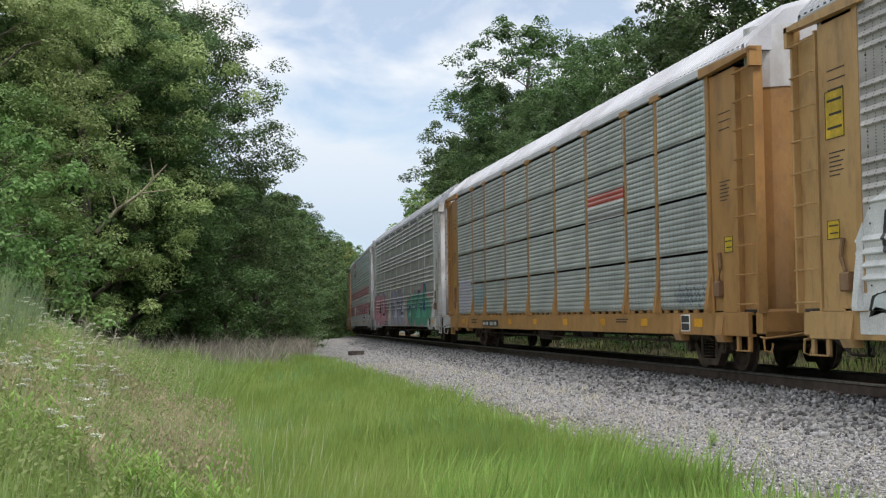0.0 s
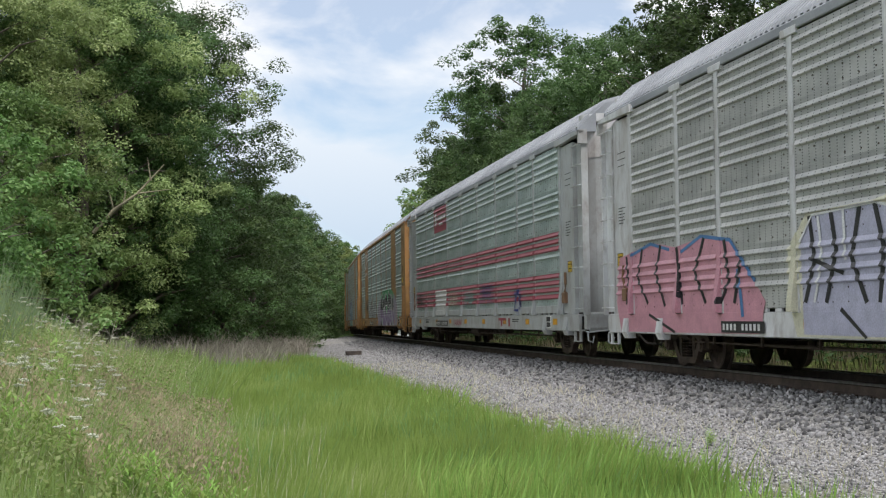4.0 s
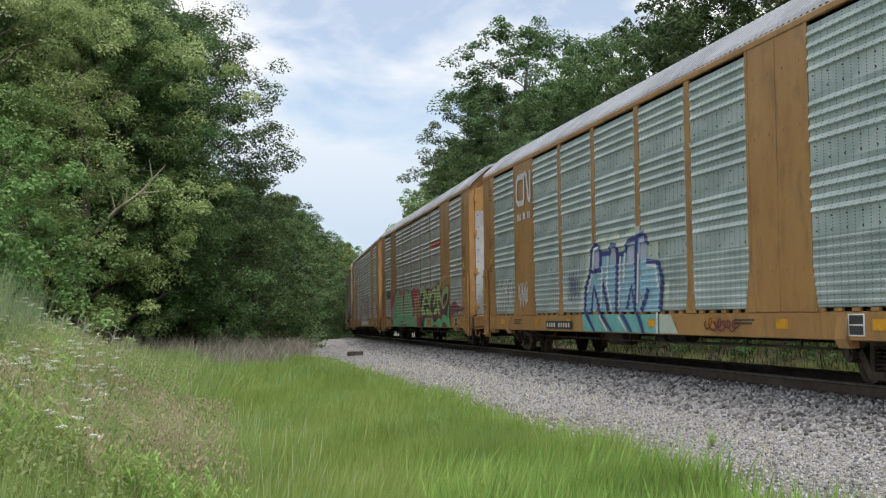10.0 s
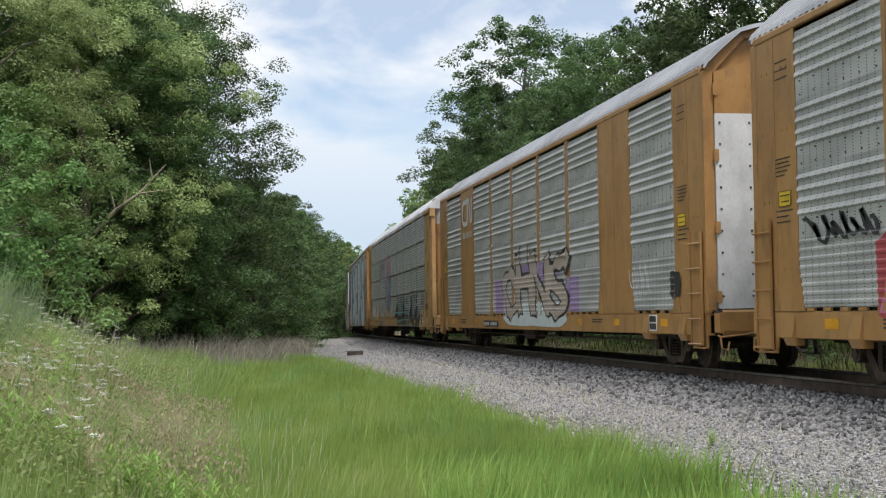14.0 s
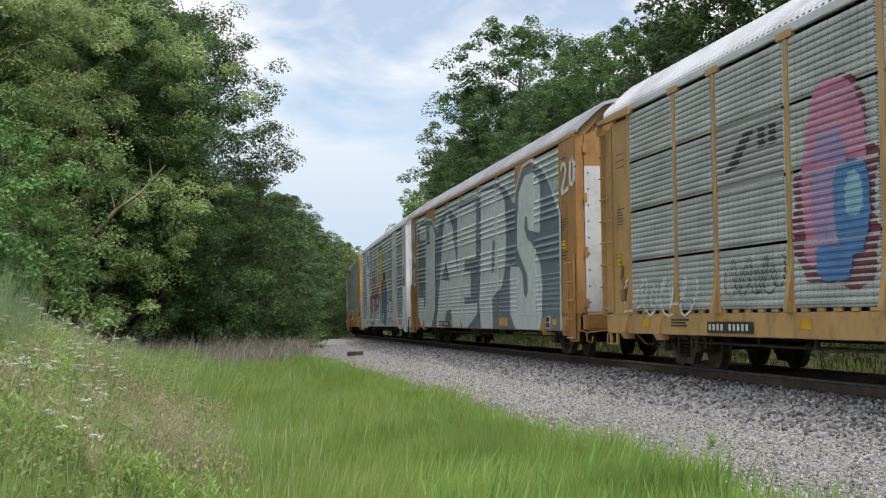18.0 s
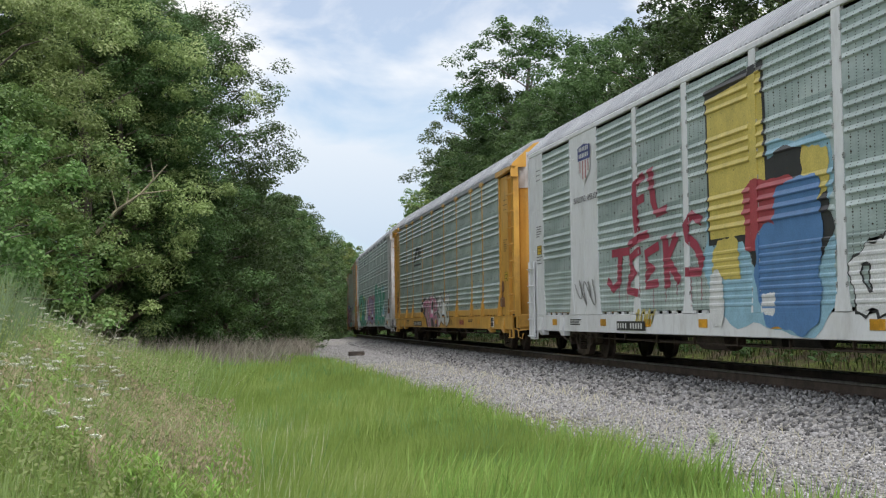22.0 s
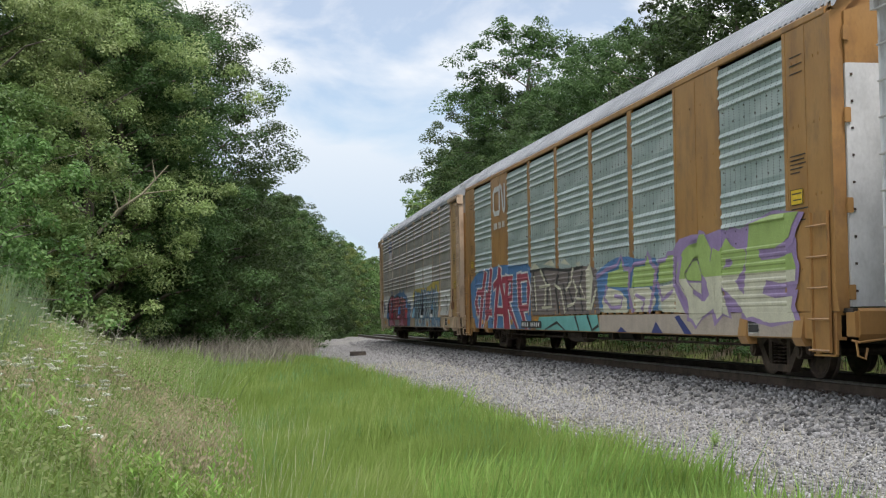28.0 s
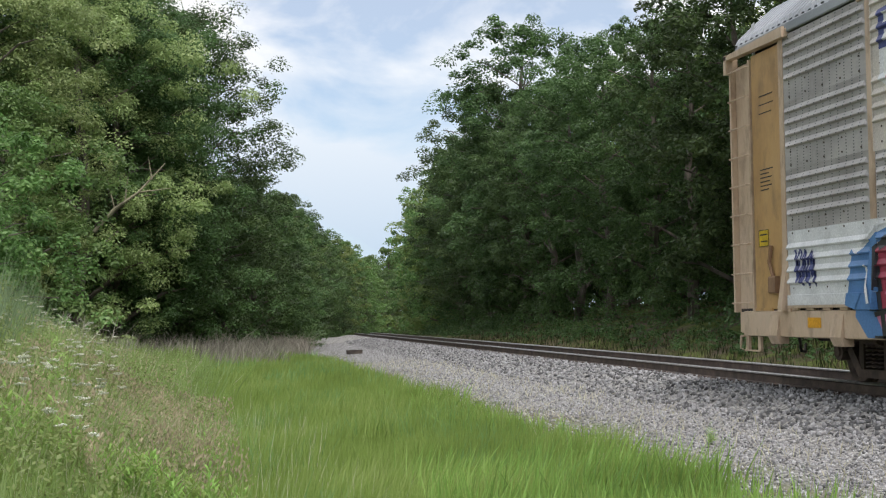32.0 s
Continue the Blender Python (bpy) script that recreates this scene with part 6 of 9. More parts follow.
def blob(u0, u1, z0, z1, seed=0, rough=0.12, n=56, top=0.0, square=0.75):
    """A sprayed patch with an uneven edge; top adds flames along its upper edge."""
    rng = random.Random(seed)
    ph = [rng.uniform(0, 6.28) for _ in range(5)]
    cu, cz, ru, rz = (u0 + u1) / 2, (z0 + z1) / 2, abs(u1 - u0) / 2, (z1 - z0) / 2
    pts = []
    for k in range(n):
        a = 2 * math.pi * k / n
        w = 1 - rough * 0.5 + rough * 0.5 * (math.sin(3 * a + ph[0]) + 0.6 * math.sin(7 * a + ph[1]) + 0.5 * math.sin(13 * a + ph[2]))
        c, s = math.cos(a), math.sin(a)
        g = (abs(c) ** (2 / (1 - square * 0.8)) + abs(s) ** (2 / (1 - square * 0.8))) ** (-(1 - square * 0.8) / 2)
        t = 1 + (top * rng.uniform(0, 1) if s > 0.3 else 0)
        pts.append((cu + ru * c * g * w, cz + rz * s * g * w * t))
    return outline("shape", pts)


def box_shape(u0, u1, z0, z1):
    return [(u0, z0), (u1, z0), (u1, z1), (u0, z1)], [(0, 1, 2, 3)]


def poly(*pts):
    return outline("shape", list(pts))


def piece(i, text, uL, uR, z0, z1, fill, edge, halo=None, seed=1, fat=0.02, arch=0.0, layer=1, hilite=None, lean=0.0, label="", under=None, uneven=0.16, jag=0.16):
    """A wall writer's piece: halo, dark outline, filled letters, and streaks of a second colour."""
    w, h = uL - uR, z1 - z0
    if halo:
        paint(i, "graffiti_halo", [blob(uL + 0.15, uR - 0.15, z0 - 0.02, z1 + 0.05, seed, 0.10, 70, 0.35)], halo, layer)
    if under:
        paint(i, "graffiti_base", [blob(uL + 0.1, uR - 0.1, max(0.64, z0 - 0.3), z0 + 0.25 * h, seed + 3, 0.08)], under, layer)
    paint(i, "graffiti_outline", letters(text, uL, z0, w, h * 0.92, fat + 0.032, seed, arch=arch, lean=lean, uneven=uneven, jag=jag), edge, layer + 1)
    paint(i, "graffiti", letters(text, uL, z0, w, h * 0.92, fat, seed, arch=arch, lean=lean, uneven=uneven, jag=jag), fill, layer + 2, label)
    if hilite:
        rng = random.Random(seed + 9)
        st = []
        for _ in range(int(7 + w * 3)):
            u, z = uL - rng.uniform(0.03, 0.97) * w, z0 + rng.uniform(0.05, 0.75) * h
            a, l = rng.uniform(0.04, 0.10), rng.uniform(0.12, 0.3) * h
            st.append(([(u - a, z), (u + a * 0.3, z - 0.02), (u + a, z + l), (u - a * 0.2, z + l * 0.9)], [(0, 1, 2, 3)]))
        paint(i, "graffiti_shading", st, hilite, layer + 3)


def scrawl(i, uL, uR, z0, z1, colour, seed=1, layer=3, width=0.022, strokes=7):
    """A quick marker tag: one looping line."""
    rng = random.Random(seed)
    n = strokes * 9
    p1, p2, p3 = (rng.uniform(0, 6.28) for _ in range(3))
    step = (uR - uL) / strokes
    mid, amp = (z0 + z1) / 2, (z1 - z0) / 2
    pts = []
    for k in range(n + 1):
        f = k / n
        w = 2 * math.pi * strokes * f
        pts.append((uL + (uR - uL) * f + step * 0.55 * math.sin(w + p1), mid + amp * (0.72 * math.cos(w + 0.5 * math.sin(w * 0.37 + p3)) + 0.28 * math.sin(w * 0.53 + p2))))
    paint(i, "graffiti_tag", [ribbon(pts, width * 2.2)], colour, layer)


def ribbon(path, width):
    """A sprayed line through points, drawn with a broad nib: full width on upright strokes, half of it on level ones."""
    v, f = [], []
    n = len(path)
    for k, (a, b) in enumerate(path):
        p, q = path[max(0, k - 1)], path[min(n - 1, k + 1)]
        d = Vector((q[0] - p[0], q[1] - p[1]))
        d = d.normalized() if d.length > 1e-6 else Vector((1, 0))
        w = width / 2
        end = -w * 0.6 if k == 0 else w * 0.6 if k == n - 1 else 0.0
        x, y = a + d.x * end, b + d.y * end
        v += [(x - d.y * w, y + d.x * w * 0.5), (x + d.y * w, y - d.x * w * 0.5)]
        if k:
            f.append((2 * k - 2, 2 * k - 1, 2 * k + 1, 2 * k))
    return v, f


def fill(i, colour, layer, *outlines):
    """Sprayed areas inside closed outlines (u, z)."""
    for k, o in enumerate(outlines):
        paint(i, "graffiti", [poly(*o)], colour, layer + 0.2 * (k % 3))


def line(i, colour, layer, width, *paths):
    """Sprayed lines along paths (u, z)."""
    nib = width * (2.3 if width < 0.07 else 1.8 if width < 0.14 else 1.45)
    paint(i, "graffiti_line", [ribbon(p, nib) for p in paths], colour, layer + 0.6)


def number_bars(i, uL, uR, z0=0.68, z1=0.86):
    """The car's number: a black strip with plain white bars in place of the characters."""
    paint(i, "number_strip", [box_shape(uR, uL, z0, z1)], "black", 5)
    n = 10
    w = (uL - uR) / (n + 1)
    paint(i, "number_bars", [box_shape(uL - (k + 1) * w, uL - (k + 0.45) * w, z0 + 0.04, z1 - 0.04) for k in range(n) if k != 4], "white", 6)


def rail_mark(i):
    """The owner's mark on the broad plate: a rounded double loop in white, and a line of bars under it."""
    def bend(pts, w):
        v, f = [], []
        for k, (a, b) in enumerate(pts):
            p, q = pts[max(0, k - 1)], pts[min(len(pts) - 1, k + 1)]
            d = Vector((q[0] - p[0], q[1] - p[1])).normalized()
            v += [(a - d.y * w, b + d.x * w), (a + d.y * w, b - d.x * w)]
            if k:
                f.append((2 * k - 2, 2 * k - 1, 2 * k + 1, 2 * k))
        return v, f
    c = [(7.72, 4.62), (8.45, 4.62), (8.62, 4.5), (8.62, 4.05), (8.45, 3.93), (7.86, 3.93), (7.80, 4.05), (7.80, 4.62), (7.70, 4.68), (7.52, 4.62), (7.32, 4.0), (7.2, 3.93), (7.12, 4.0), (7.12, 4.70)]
    paint(i, "owner_mark", [bend(c, 0.075)], "white", 3, "white looped company mark")
    paint(i, "lettering_bars", [box_shape(8.6 - k * 0.165, 8.48 - k * 0.165, 3.48, 3.66) for k in range(9) if k not in (3, 6)], "white", 3)


def shield(i, u0, u1, z0, z1):
    """A company shield: blue head with white bars, white field with red stripes."""
    m = (u0 + u1) / 2
    h = z1 - z0
    paint(i, "shield_field", [poly((u1, z1 - 0.08), (m + 0.12 * (u0 - u1), z1), (m, z1 - 0.05), (m - 0.12 * (u0 - u1), z1), (u0, z1 - 0.08), (u0, z0 + 0.3 * h), (m, z0), (u1, z0 + 0.3 * h))], "white", 3)
    paint(i, "shield_head", [poly((u1, z1 - 0.08), (m, z1 - 0.03), (u0, z1 - 0.08), (u0, z1 - 0.42 * h), (u1, z1 - 0.42 * h))], "navy", 4)
    w = (u0 - u1) / 9
    paint(i, "shield_stripes", [box_shape(u1 + (2 * k + 1) * w, u1 + (2 * k + 1.6) * w, z0 + (0.28 if k in (0, 3) else 0.12) * h, z1 - 0.44 * h) for k in range(4)], "red" if i == 10 else "pink", 4)
    for k in range(6):
        for z in (z1 - 0.2 * h, z1 - 0.36 * h):
            paint(i, "shield_bar", [box_shape(u1 + (1.2 + k * 1.2) * w, u1 + (2 + k * 1.2) * w, z, z + 0.1 * h)], "white", 5)


def paint_train():
    # car 0
    paint(0, "graffiti_patch", [poly((11.55, 0.7), (11.6, 1.9), (11.2, 2.35), (10.2, 2.7), (8.5, 2.6), (8.0, 0.7))], "white", 1)
    piece(0, "JOKE", 11.3, 6.4, 1.1, 2.4, "silver", "black", None, 3, 0.03, layer=2)
    plate(TRAIN[0][0], 11.89, 12.43, 3.28, 3.92, -HALF - 0.012)
    # car 1: a striped sign, a pale tag
    paint(1, "sign_stripe", [box_shape(-6.9, -4.3, 3.30, 3.52)], "scarlet", 2)
    paint(1, "sign_ground", [box_shape(-6.9, -4.3, 2.96, 3.62)], "grey", 1)
    paint(1, "sign_stripe", [box_shape(-6.9, -4.3, 3.22, 3.29)], "white", 2)
    paint(1, "graffiti_patch", [blob(11.4, 9.0, 1.06, 2.2, 5)], "lilac", 1)
    scrawl(1, 8.6, 7.1, 1.2, 2.0, "sky", 4)
    scrawl(1, -9.9, -11.2, 1.1, 1.5, "slate", 5)
    number_bars(1, 7.4, 5.2)
    # car 2
    fill(2, "pink", 1, [(-2.81, 0.65), (-2.78, 1.09), (-2.92, 1.44), (-3.28, 1.82), (-3.79, 1.94), (-4.11, 1.97), (-4.67, 1.95), (-4.88, 2.25), (-5.23, 2.1), (-5.34, 1.96), (-5.69, 1.99), (-5.99, 2.13), (-6.45, 1.95), (-6.68, 2.23), (-6.87, 2.01), (-7.56, 2.05), (-7.75, 2.23), (-8.04, 2.34), (-8.29, 2.12), (-8.56, 2.3), (-9.35, 1.98), (-9.65, 1.86), (-9.95, 1.87), (-10.24, 1.89), (-10.5, 1.74), (-10.57, 0.66)])
    fill(2, "teal", 2, [(-3.09, 1.06), (-3.28, 1.72), (-3.97, 1.84), (-4.11, 2.07), (-4.48, 1.86), (-5.22, 1.9), (-5.77, 2.16), (-6.07, 1.97), (-6.55, 1.9), (-6.87, 2.09), (-7.17, 2.03), (-7.56, 2.05), (-7.73, 1.79), (-8.19, 2.01), (-8.46, 2.07), (-8.59, 2.26), (-8.89, 2.29), (-9.21, 2.17), (-9.35, 1.94), (-9.57, 1.72), (-9.94, 1.73), (-10.34, 1.75), (-10.57, 1.53), (-10.52, 0.66), (-3.62, 0.65)])
    fill(2, "pink", 3, [(-4.85, 1.67), (-5.14, 1.74), (-5.08, 1.48)], [(-5.76, 1.35), (-6.21, 1.53), (-6.03, 1.32)], [(-8.97, 1.34), (-9.19, 1.37), (-9.15, 1.22)], [(-5.26, 0.65), (-5.51, 0.89), (-5.98, 0.645)], [(-7.75, 0.645), (-8.03, 0.78), (-8.46, 0.645)])
    line(2, "navy", 4, 0.1, [(-3.37, 1.81), (-3.12, 1.43), (-3.26, 1.04), (-3.66, 0.75)], [(-5.39, 1.91), (-5.25, 1.65), (-4.62, 1.26), (-4.59, 0.8)], [(-6.71, 2), (-6.56, 1.61), (-6.16, 1.35)], [(-7.14, 1.91), (-7.33, 1.5), (-7.64, 1.28)], [(-8.55, 2.18), (-8.83, 1.75), (-9.03, 1.3)], [(-8.48, 1.84), (-8.2, 1.55), (-7.8, 1.47)], [(-5.95, 1.45), (-6.52, 1.4), (-6.85, 1.1)], [(-4.06, 1.18), (-4.25, 1.45), (-4.58, 1.38)], [(-8.52, 2.18), (-8.73, 2.3), (-9.05, 2.26), (-9.32, 1.98)], [(-6.87, 2.09), (-7.23, 2.01), (-7.56, 2.05)])
    fill(2, "cream", 1, [(4.33, 1.11), (4.38, 1.86), (3.77, 2.34), (1.78, 2.37), (1.17, 2.45), (-0.5, 2.38), (-1.5, 2.2), (-1.95, 1.77), (-2.67, 1.14), (-2.49, 0.645), (4.12, 0.645)])
    fill(2, "lilac", 2, [(3.9, 1.15), (3.94, 1.97), (3.54, 2.31), (2.42, 2.32), (1.78, 2.34), (1.15, 2.22), (0.59, 2.42), (-0.14, 2.27), (-0.5, 2.36), (-1.17, 2.22), (-1.59, 2.07), (-1.65, 1.57), (-2.07, 1.23), (-1.75, 1.1), (-2.19, 0.66), (3.88, 0.68)])
    line(2, "black", 3, 0.05, [(3.63, 2.27), (3.49, 1.7), (3.8, 1.15)], [(2.99, 2.31), (2.85, 1.81), (3.16, 1.14)], [(2.2, 2.29), (2.42, 1.68), (2.07, 1.13)], [(1.78, 2.31), (1.58, 1.77), (1.7, 1.13)], [(1.07, 2.16), (1.11, 1.64), (0.83, 1.12)], [(0.52, 2.39), (0.38, 2.18), (0.57, 1.63), (0.16, 1.12)], [(-0.21, 2.27), (-0.03, 1.72), (-0.42, 1.11)], [(-0.7, 2.24), (-0.73, 1.59), (-0.97, 1.11)], [(-1.24, 2.16), (-1.07, 1.69), (-1.5, 1.15)], [(2.72, 1.01), (2.1, 0.66)], [(0.88, 1), (0.33, 0.66)], [(-0.76, 0.99), (-1.24, 0.65)], [(3.58, 1.71), (2.69, 1.5)], [(1.11, 1.64), (0.26, 1.73)])
    line(2, "white", 4, 0.03, [(3.36, 2.26), (3.26, 1.7), (3.52, 1.14)], [(2.63, 2.29), (2.59, 1.68)], [(1.38, 2.23), (1.36, 1.42)], [(0.84, 2.15), (0.87, 1.63), (0.53, 1.12)], [(0.12, 2.23), (0.27, 1.62)], [(-0.97, 2.17), (-0.9, 1.59), (-1.17, 1.1)], [(3.94, 1.97), (3.54, 2.31), (1.78, 2.34), (1.15, 2.22)], [(0.74, 2.41), (-0.21, 2.29), (-0.57, 2.36), (-1.59, 2.07)])
    fill(2, "pink", 2, [(12.48, 1.22), (12.26, 2.1), (11.06, 2.22), (10.01, 2.27), (9.02, 2.15), (7.77, 2.25), (6.61, 2.15), (5.98, 1.77), (5.18, 1.16), (5.37, 0.67), (12.21, 0.65)])
    line(2, "black", 3, 0.05, [(11.8, 2.08), (11.57, 1.21)], [(10.85, 2.18), (11.1, 1.67), (10.57, 1.2)], [(9.81, 2.2), (10.05, 1.73), (9.62, 1.15)], [(8.89, 2.11), (8.71, 1.18)], [(7.65, 2.21), (8.05, 1.68), (7.61, 1.18)], [(6.73, 2.12), (6.54, 1.51), (6.91, 1.17)], [(6.09, 1.77), (6.35, 1.17)], [(10.44, 0.97), (9.13, 0.67)])
    line(2, "blue", 3, 0.05, [(11.5, 2.12), (10.35, 2.28), (9.35, 2.13)], [(8.71, 2.06), (7.77, 2.27), (6.5, 2.14), (5.57, 1.49)], [(6.2, 1.64), (6.03, 0.96)])
    number_bars(2, 6.9, 5.2)
    # car 3: red bands along the ridges and a red sign
    for sh, ks in ((0, (0, 1, 2, 3)), (1, (1, 2, 3))):
        for k in ks:
            z = Z_PAN0 + sh * SHEET + 0.303 + k * 0.163
            paint(3, "red_band", [box_shape(-11.4, 11.4, z, z + 0.115)], "stripe", 1)
    paint(3, "sign_board", [box_shape(4.24, 6.88, 4.02, 4.9)], "stripe", 2, "red company sign with white bars")
    paint(3, "sign_mark", [box_shape(5.9 - k * 0.22, 6.05 - k * 0.22, 4.42, 4.60) for k in range(8)] + [blob(6.62, 6.22, 4.25, 4.75, 2, 0.2, 40)], "white", 3)
    paint(3, "sign_mark", [box_shape(4.9, 5.7, 4.24, 4.32)], "white", 3)
    paint(3, "repainted_patch", [box_shape(4.32, 6.66, 1.07, 1.92)], "white", 2)
    scrawl(3, 11.2, 9.7, 1.2, 2.0, "black", 6)
    scrawl(3, 3.7, 2.2, 1.3, 1.8, "cream", 7)
    scrawl(3, 0.8, -0.6, 1.25, 1.85, "turquoise", 8)
    scrawl(3, -1.9, -3.6, 1.35, 2.0, "navy", 9)
    scrawl(3, -6.6, -7.3, 1.1, 1.75, "navy", 10)
    scrawl(3, 2.9, 1.5, 0.7, 0.92, "crimson", 11)
    paint(3, "sill_mark", [box_shape(-4.9, -4.7, 0.7, 0.93), box_shape(-5.4, -4.4, 0.86, 0.93), box_shape(-5.9, -5.7, 0.7, 0.93)], "stripe", 2)
    number_bars(3, 6.6, 4.1)
    # cars 4, 5, 7, 13 carry the owner's mark
    for i in (4, 5, 7, 13):
        rail_mark(i)
    fill(4, "mauve", 1, [(0.69, 1.14), (0.5, 1.5), (-0.02, 1.81), (-1.12, 2.03), (-1.02, 0.645), (0.64, 0.645)], [(-7.98, 2.12), (-8.45, 2.06), (-9.09, 1.82), (-9.58, 1.48), (-9.67, 1.17), (-9.55, 0.94), (-9.74, 0.66), (-7.78, 0.66)])
    fill(4, "green", 1, [(-1.41, 1.96), (-1.57, 2.19), (-2.28, 2.35), (-3.83, 2.37), (-5.53, 2.38), (-7, 2.33), (-7.88, 2.19), (-8.03, 1.99), (-7.85, 1.7)], [(-9.74, 1.25), (-10.12, 1.25), (-10.2, 1), (-10.41, 0.66), (-9.96, 0.65), (-9.76, 0.94)])
    fill(4, "violet", 2, [(-0.93, 1.5), (-8.08, 1.34), (-7.89, 0.66), (-0.87, 0.645)])
    fill(4, "black", 3, [(-0.97, 1.47), (-1.18, 1.83), (-1.92, 2.1), (-2.88, 2.24), (-2.76, 1.99), (-3.27, 1.86), (-3.66, 2.1), (-3.88, 2.2), (-3.99, 2.01), (-4.55, 2.18), (-4.82, 1.92), (-5.17, 1.85), (-5.32, 2.11), (-5.68, 2.33), (-6.12, 2.12), (-6.56, 1.97), (-6.47, 2.12), (-6.98, 2.06), (-7.24, 2.13), (-7.86, 1.87), (-7.97, 1.62), (-8.16, 1.43), (-7.79, 1.52), (-7.69, 1.32), (-7.17, 1.45), (-6.58, 1.65), (-6.35, 1.47), (-5.63, 1.51), (-5.41, 1.36), (-4.79, 1.44), (-4.37, 1.54), (-4.21, 1.39), (-3.77, 1.4), (-3.35, 1.61), (-2.99, 1.56), (-2.66, 1.42)])
    fill(4, "white", 4, [(-2.83, 1.53), (-3.31, 1.57), (-3.37, 1.04), (-3.03, 1.16)], [(-4.17, 1.65), (-4.89, 1.66), (-4.82, 1.14), (-4.57, 1.08)], [(-7.12, 2.07), (-7.39, 2.05), (-7.52, 0.93), (-7.19, 0.93)], [(-7.88, 1.53), (-8.32, 1.26), (-8.12, 1.14)], [(-5.58, 1.51), (-6.37, 1.67), (-6.56, 1.61)], [(-1.78, 1.01), (-2.33, 1.01), (-2.37, 0.645), (-1.96, 0.645)], [(-4.21, 0.85), (-4.44, 0.85), (-4.76, 0.645), (-4.19, 0.645)], [(-6.91, 0.95), (-7.32, 0.94), (-7.89, 0.66), (-7.48, 0.65)], [(-6.15, 0.9), (-6.43, 0.81), (-6.89, 0.65), (-6.18, 0.66)])
    fill(4, "green", 5, [(-2.89, 1.46), (-3.21, 1.49), (-3.26, 1.16), (-3.07, 1.23)], [(-4.31, 1.58), (-4.74, 1.59), (-4.69, 1.24), (-4.54, 1.17)], [(-7.25, 0.95), (-7.41, 0.94), (-7.74, 0.66), (-7.57, 0.65)], [(-1.95, 0.96), (-2.19, 0.96), (-2.24, 0.645), (-2.06, 0.645)])
    fill(4, "black", 4, [(-1.19, 0.9), (-1.69, 0.83), (-1.89, 0.645), (-1.17, 0.645)], [(-5.21, 0.84), (-5.57, 0.67), (-5.04, 0.66)], [(-6.58, 0.89), (-7.12, 0.68), (-6.76, 0.66)])
    line(4, "white", 5, 0.035, [(-0.92, 1.36), (-1.18, 1.83), (-1.92, 2.1), (-2.88, 2.24), (-2.76, 1.99), (-3.27, 1.86), (-3.66, 2.1), (-3.88, 2.2), (-3.99, 2.01), (-4.55, 2.18), (-4.82, 1.92), (-5.17, 1.85), (-5.32, 2.11), (-5.68, 2.33), (-6.12, 2.12), (-6.55, 1.94), (-6.63, 1.66)], [(-6.47, 2.12), (-6.98, 2.04), (-7.24, 2.13), (-7.86, 1.87), (-7.97, 1.62), (-8.19, 1.28)], [(-2.13, 2.09), (-1.97, 1.83), (-2.15, 1.39)], [(-2.54, 2.13), (-2.44, 1.7), (-2.69, 1.38)], [(-3.27, 1.86), (-3.53, 1.52), (-3.06, 1.11)], [(-3.99, 2.01), (-4.08, 1.55), (-3.87, 1.07), (-4.08, 0.65)], [(-5.68, 2.31), (-5.81, 1.92), (-5.73, 1.51)], [(-5.41, 1.36), (-5.33, 1), (-5.09, 0.66)], [(-5.17, 1.85), (-5.48, 1.7), (-5.41, 1.36)])
    line(4, "white", 5, 0.035, [(-0.92, 1.36), (-1.19, 0.96), (-0.95, 0.645)], [(-6.6, 1.48), (-6.84, 1.21), (-6.68, 0.95)], [(-5.85, 1.32), (-6.01, 1.09), (-6.44, 0.98)])
    line(4, "black", 2, 0.12, [(6.2, 1.19), (5.93, 1.68), (5.5, 2.03), (5.38, 1.25)], [(5.82, 1.61), (5.04, 1.39)], [(4.94, 1.18), (4.79, 1.79), (4.39, 1.97), (4.34, 1.17)], [(4.08, 1.17), (3.94, 1.64), (3.61, 1.89), (3.46, 1.17)], [(3.95, 1.5), (3.34, 1.36)], [(3.11, 1.16), (3.02, 1.74), (2.61, 1.94), (2.57, 1.16)], [(2.34, 1.16), (2.35, 1.66), (1.91, 1.91), (1.81, 1.46), (1.26, 1.57)], [(1.74, 1.15), (1.37, 1.33), (1.52, 1.7)], [(5.77, 0.645), (5.52, 0.98), (4.65, 0.645)], [(4.33, 0.645), (3.78, 0.97), (3.2, 0.645)], [(2.8, 0.645), (2.49, 0.97), (1.86, 0.645), (1.48, 0.97)])
    line(4, "white", 4, 0.075, [(6.2, 1.19), (5.93, 1.68), (5.5, 2.03), (5.38, 1.25)], [(5.82, 1.61), (5.04, 1.39)], [(4.94, 1.18), (4.79, 1.79), (4.39, 1.97), (4.34, 1.17)], [(4.08, 1.17), (3.94, 1.64), (3.61, 1.89), (3.46, 1.17)], [(3.95, 1.5), (3.34, 1.36)], [(3.11, 1.16), (3.02, 1.74), (2.61, 1.94), (2.57, 1.16)], [(2.34, 1.16), (2.35, 1.66), (1.91, 1.91), (1.81, 1.46), (1.26, 1.57)], [(1.74, 1.15), (1.37, 1.33), (1.52, 1.7)], [(5.77, 0.645), (5.52, 0.98), (4.65, 0.645)], [(4.33, 0.645), (3.78, 0.97), (3.2, 0.645)], [(2.8, 0.645), (2.49, 0.97), (1.86, 0.645), (1.48, 0.97)])
    scrawl(4, 8.1, 6.9, 1.3, 2.1, "black", 12)
    number_bars(4, 5.8, 3.4)
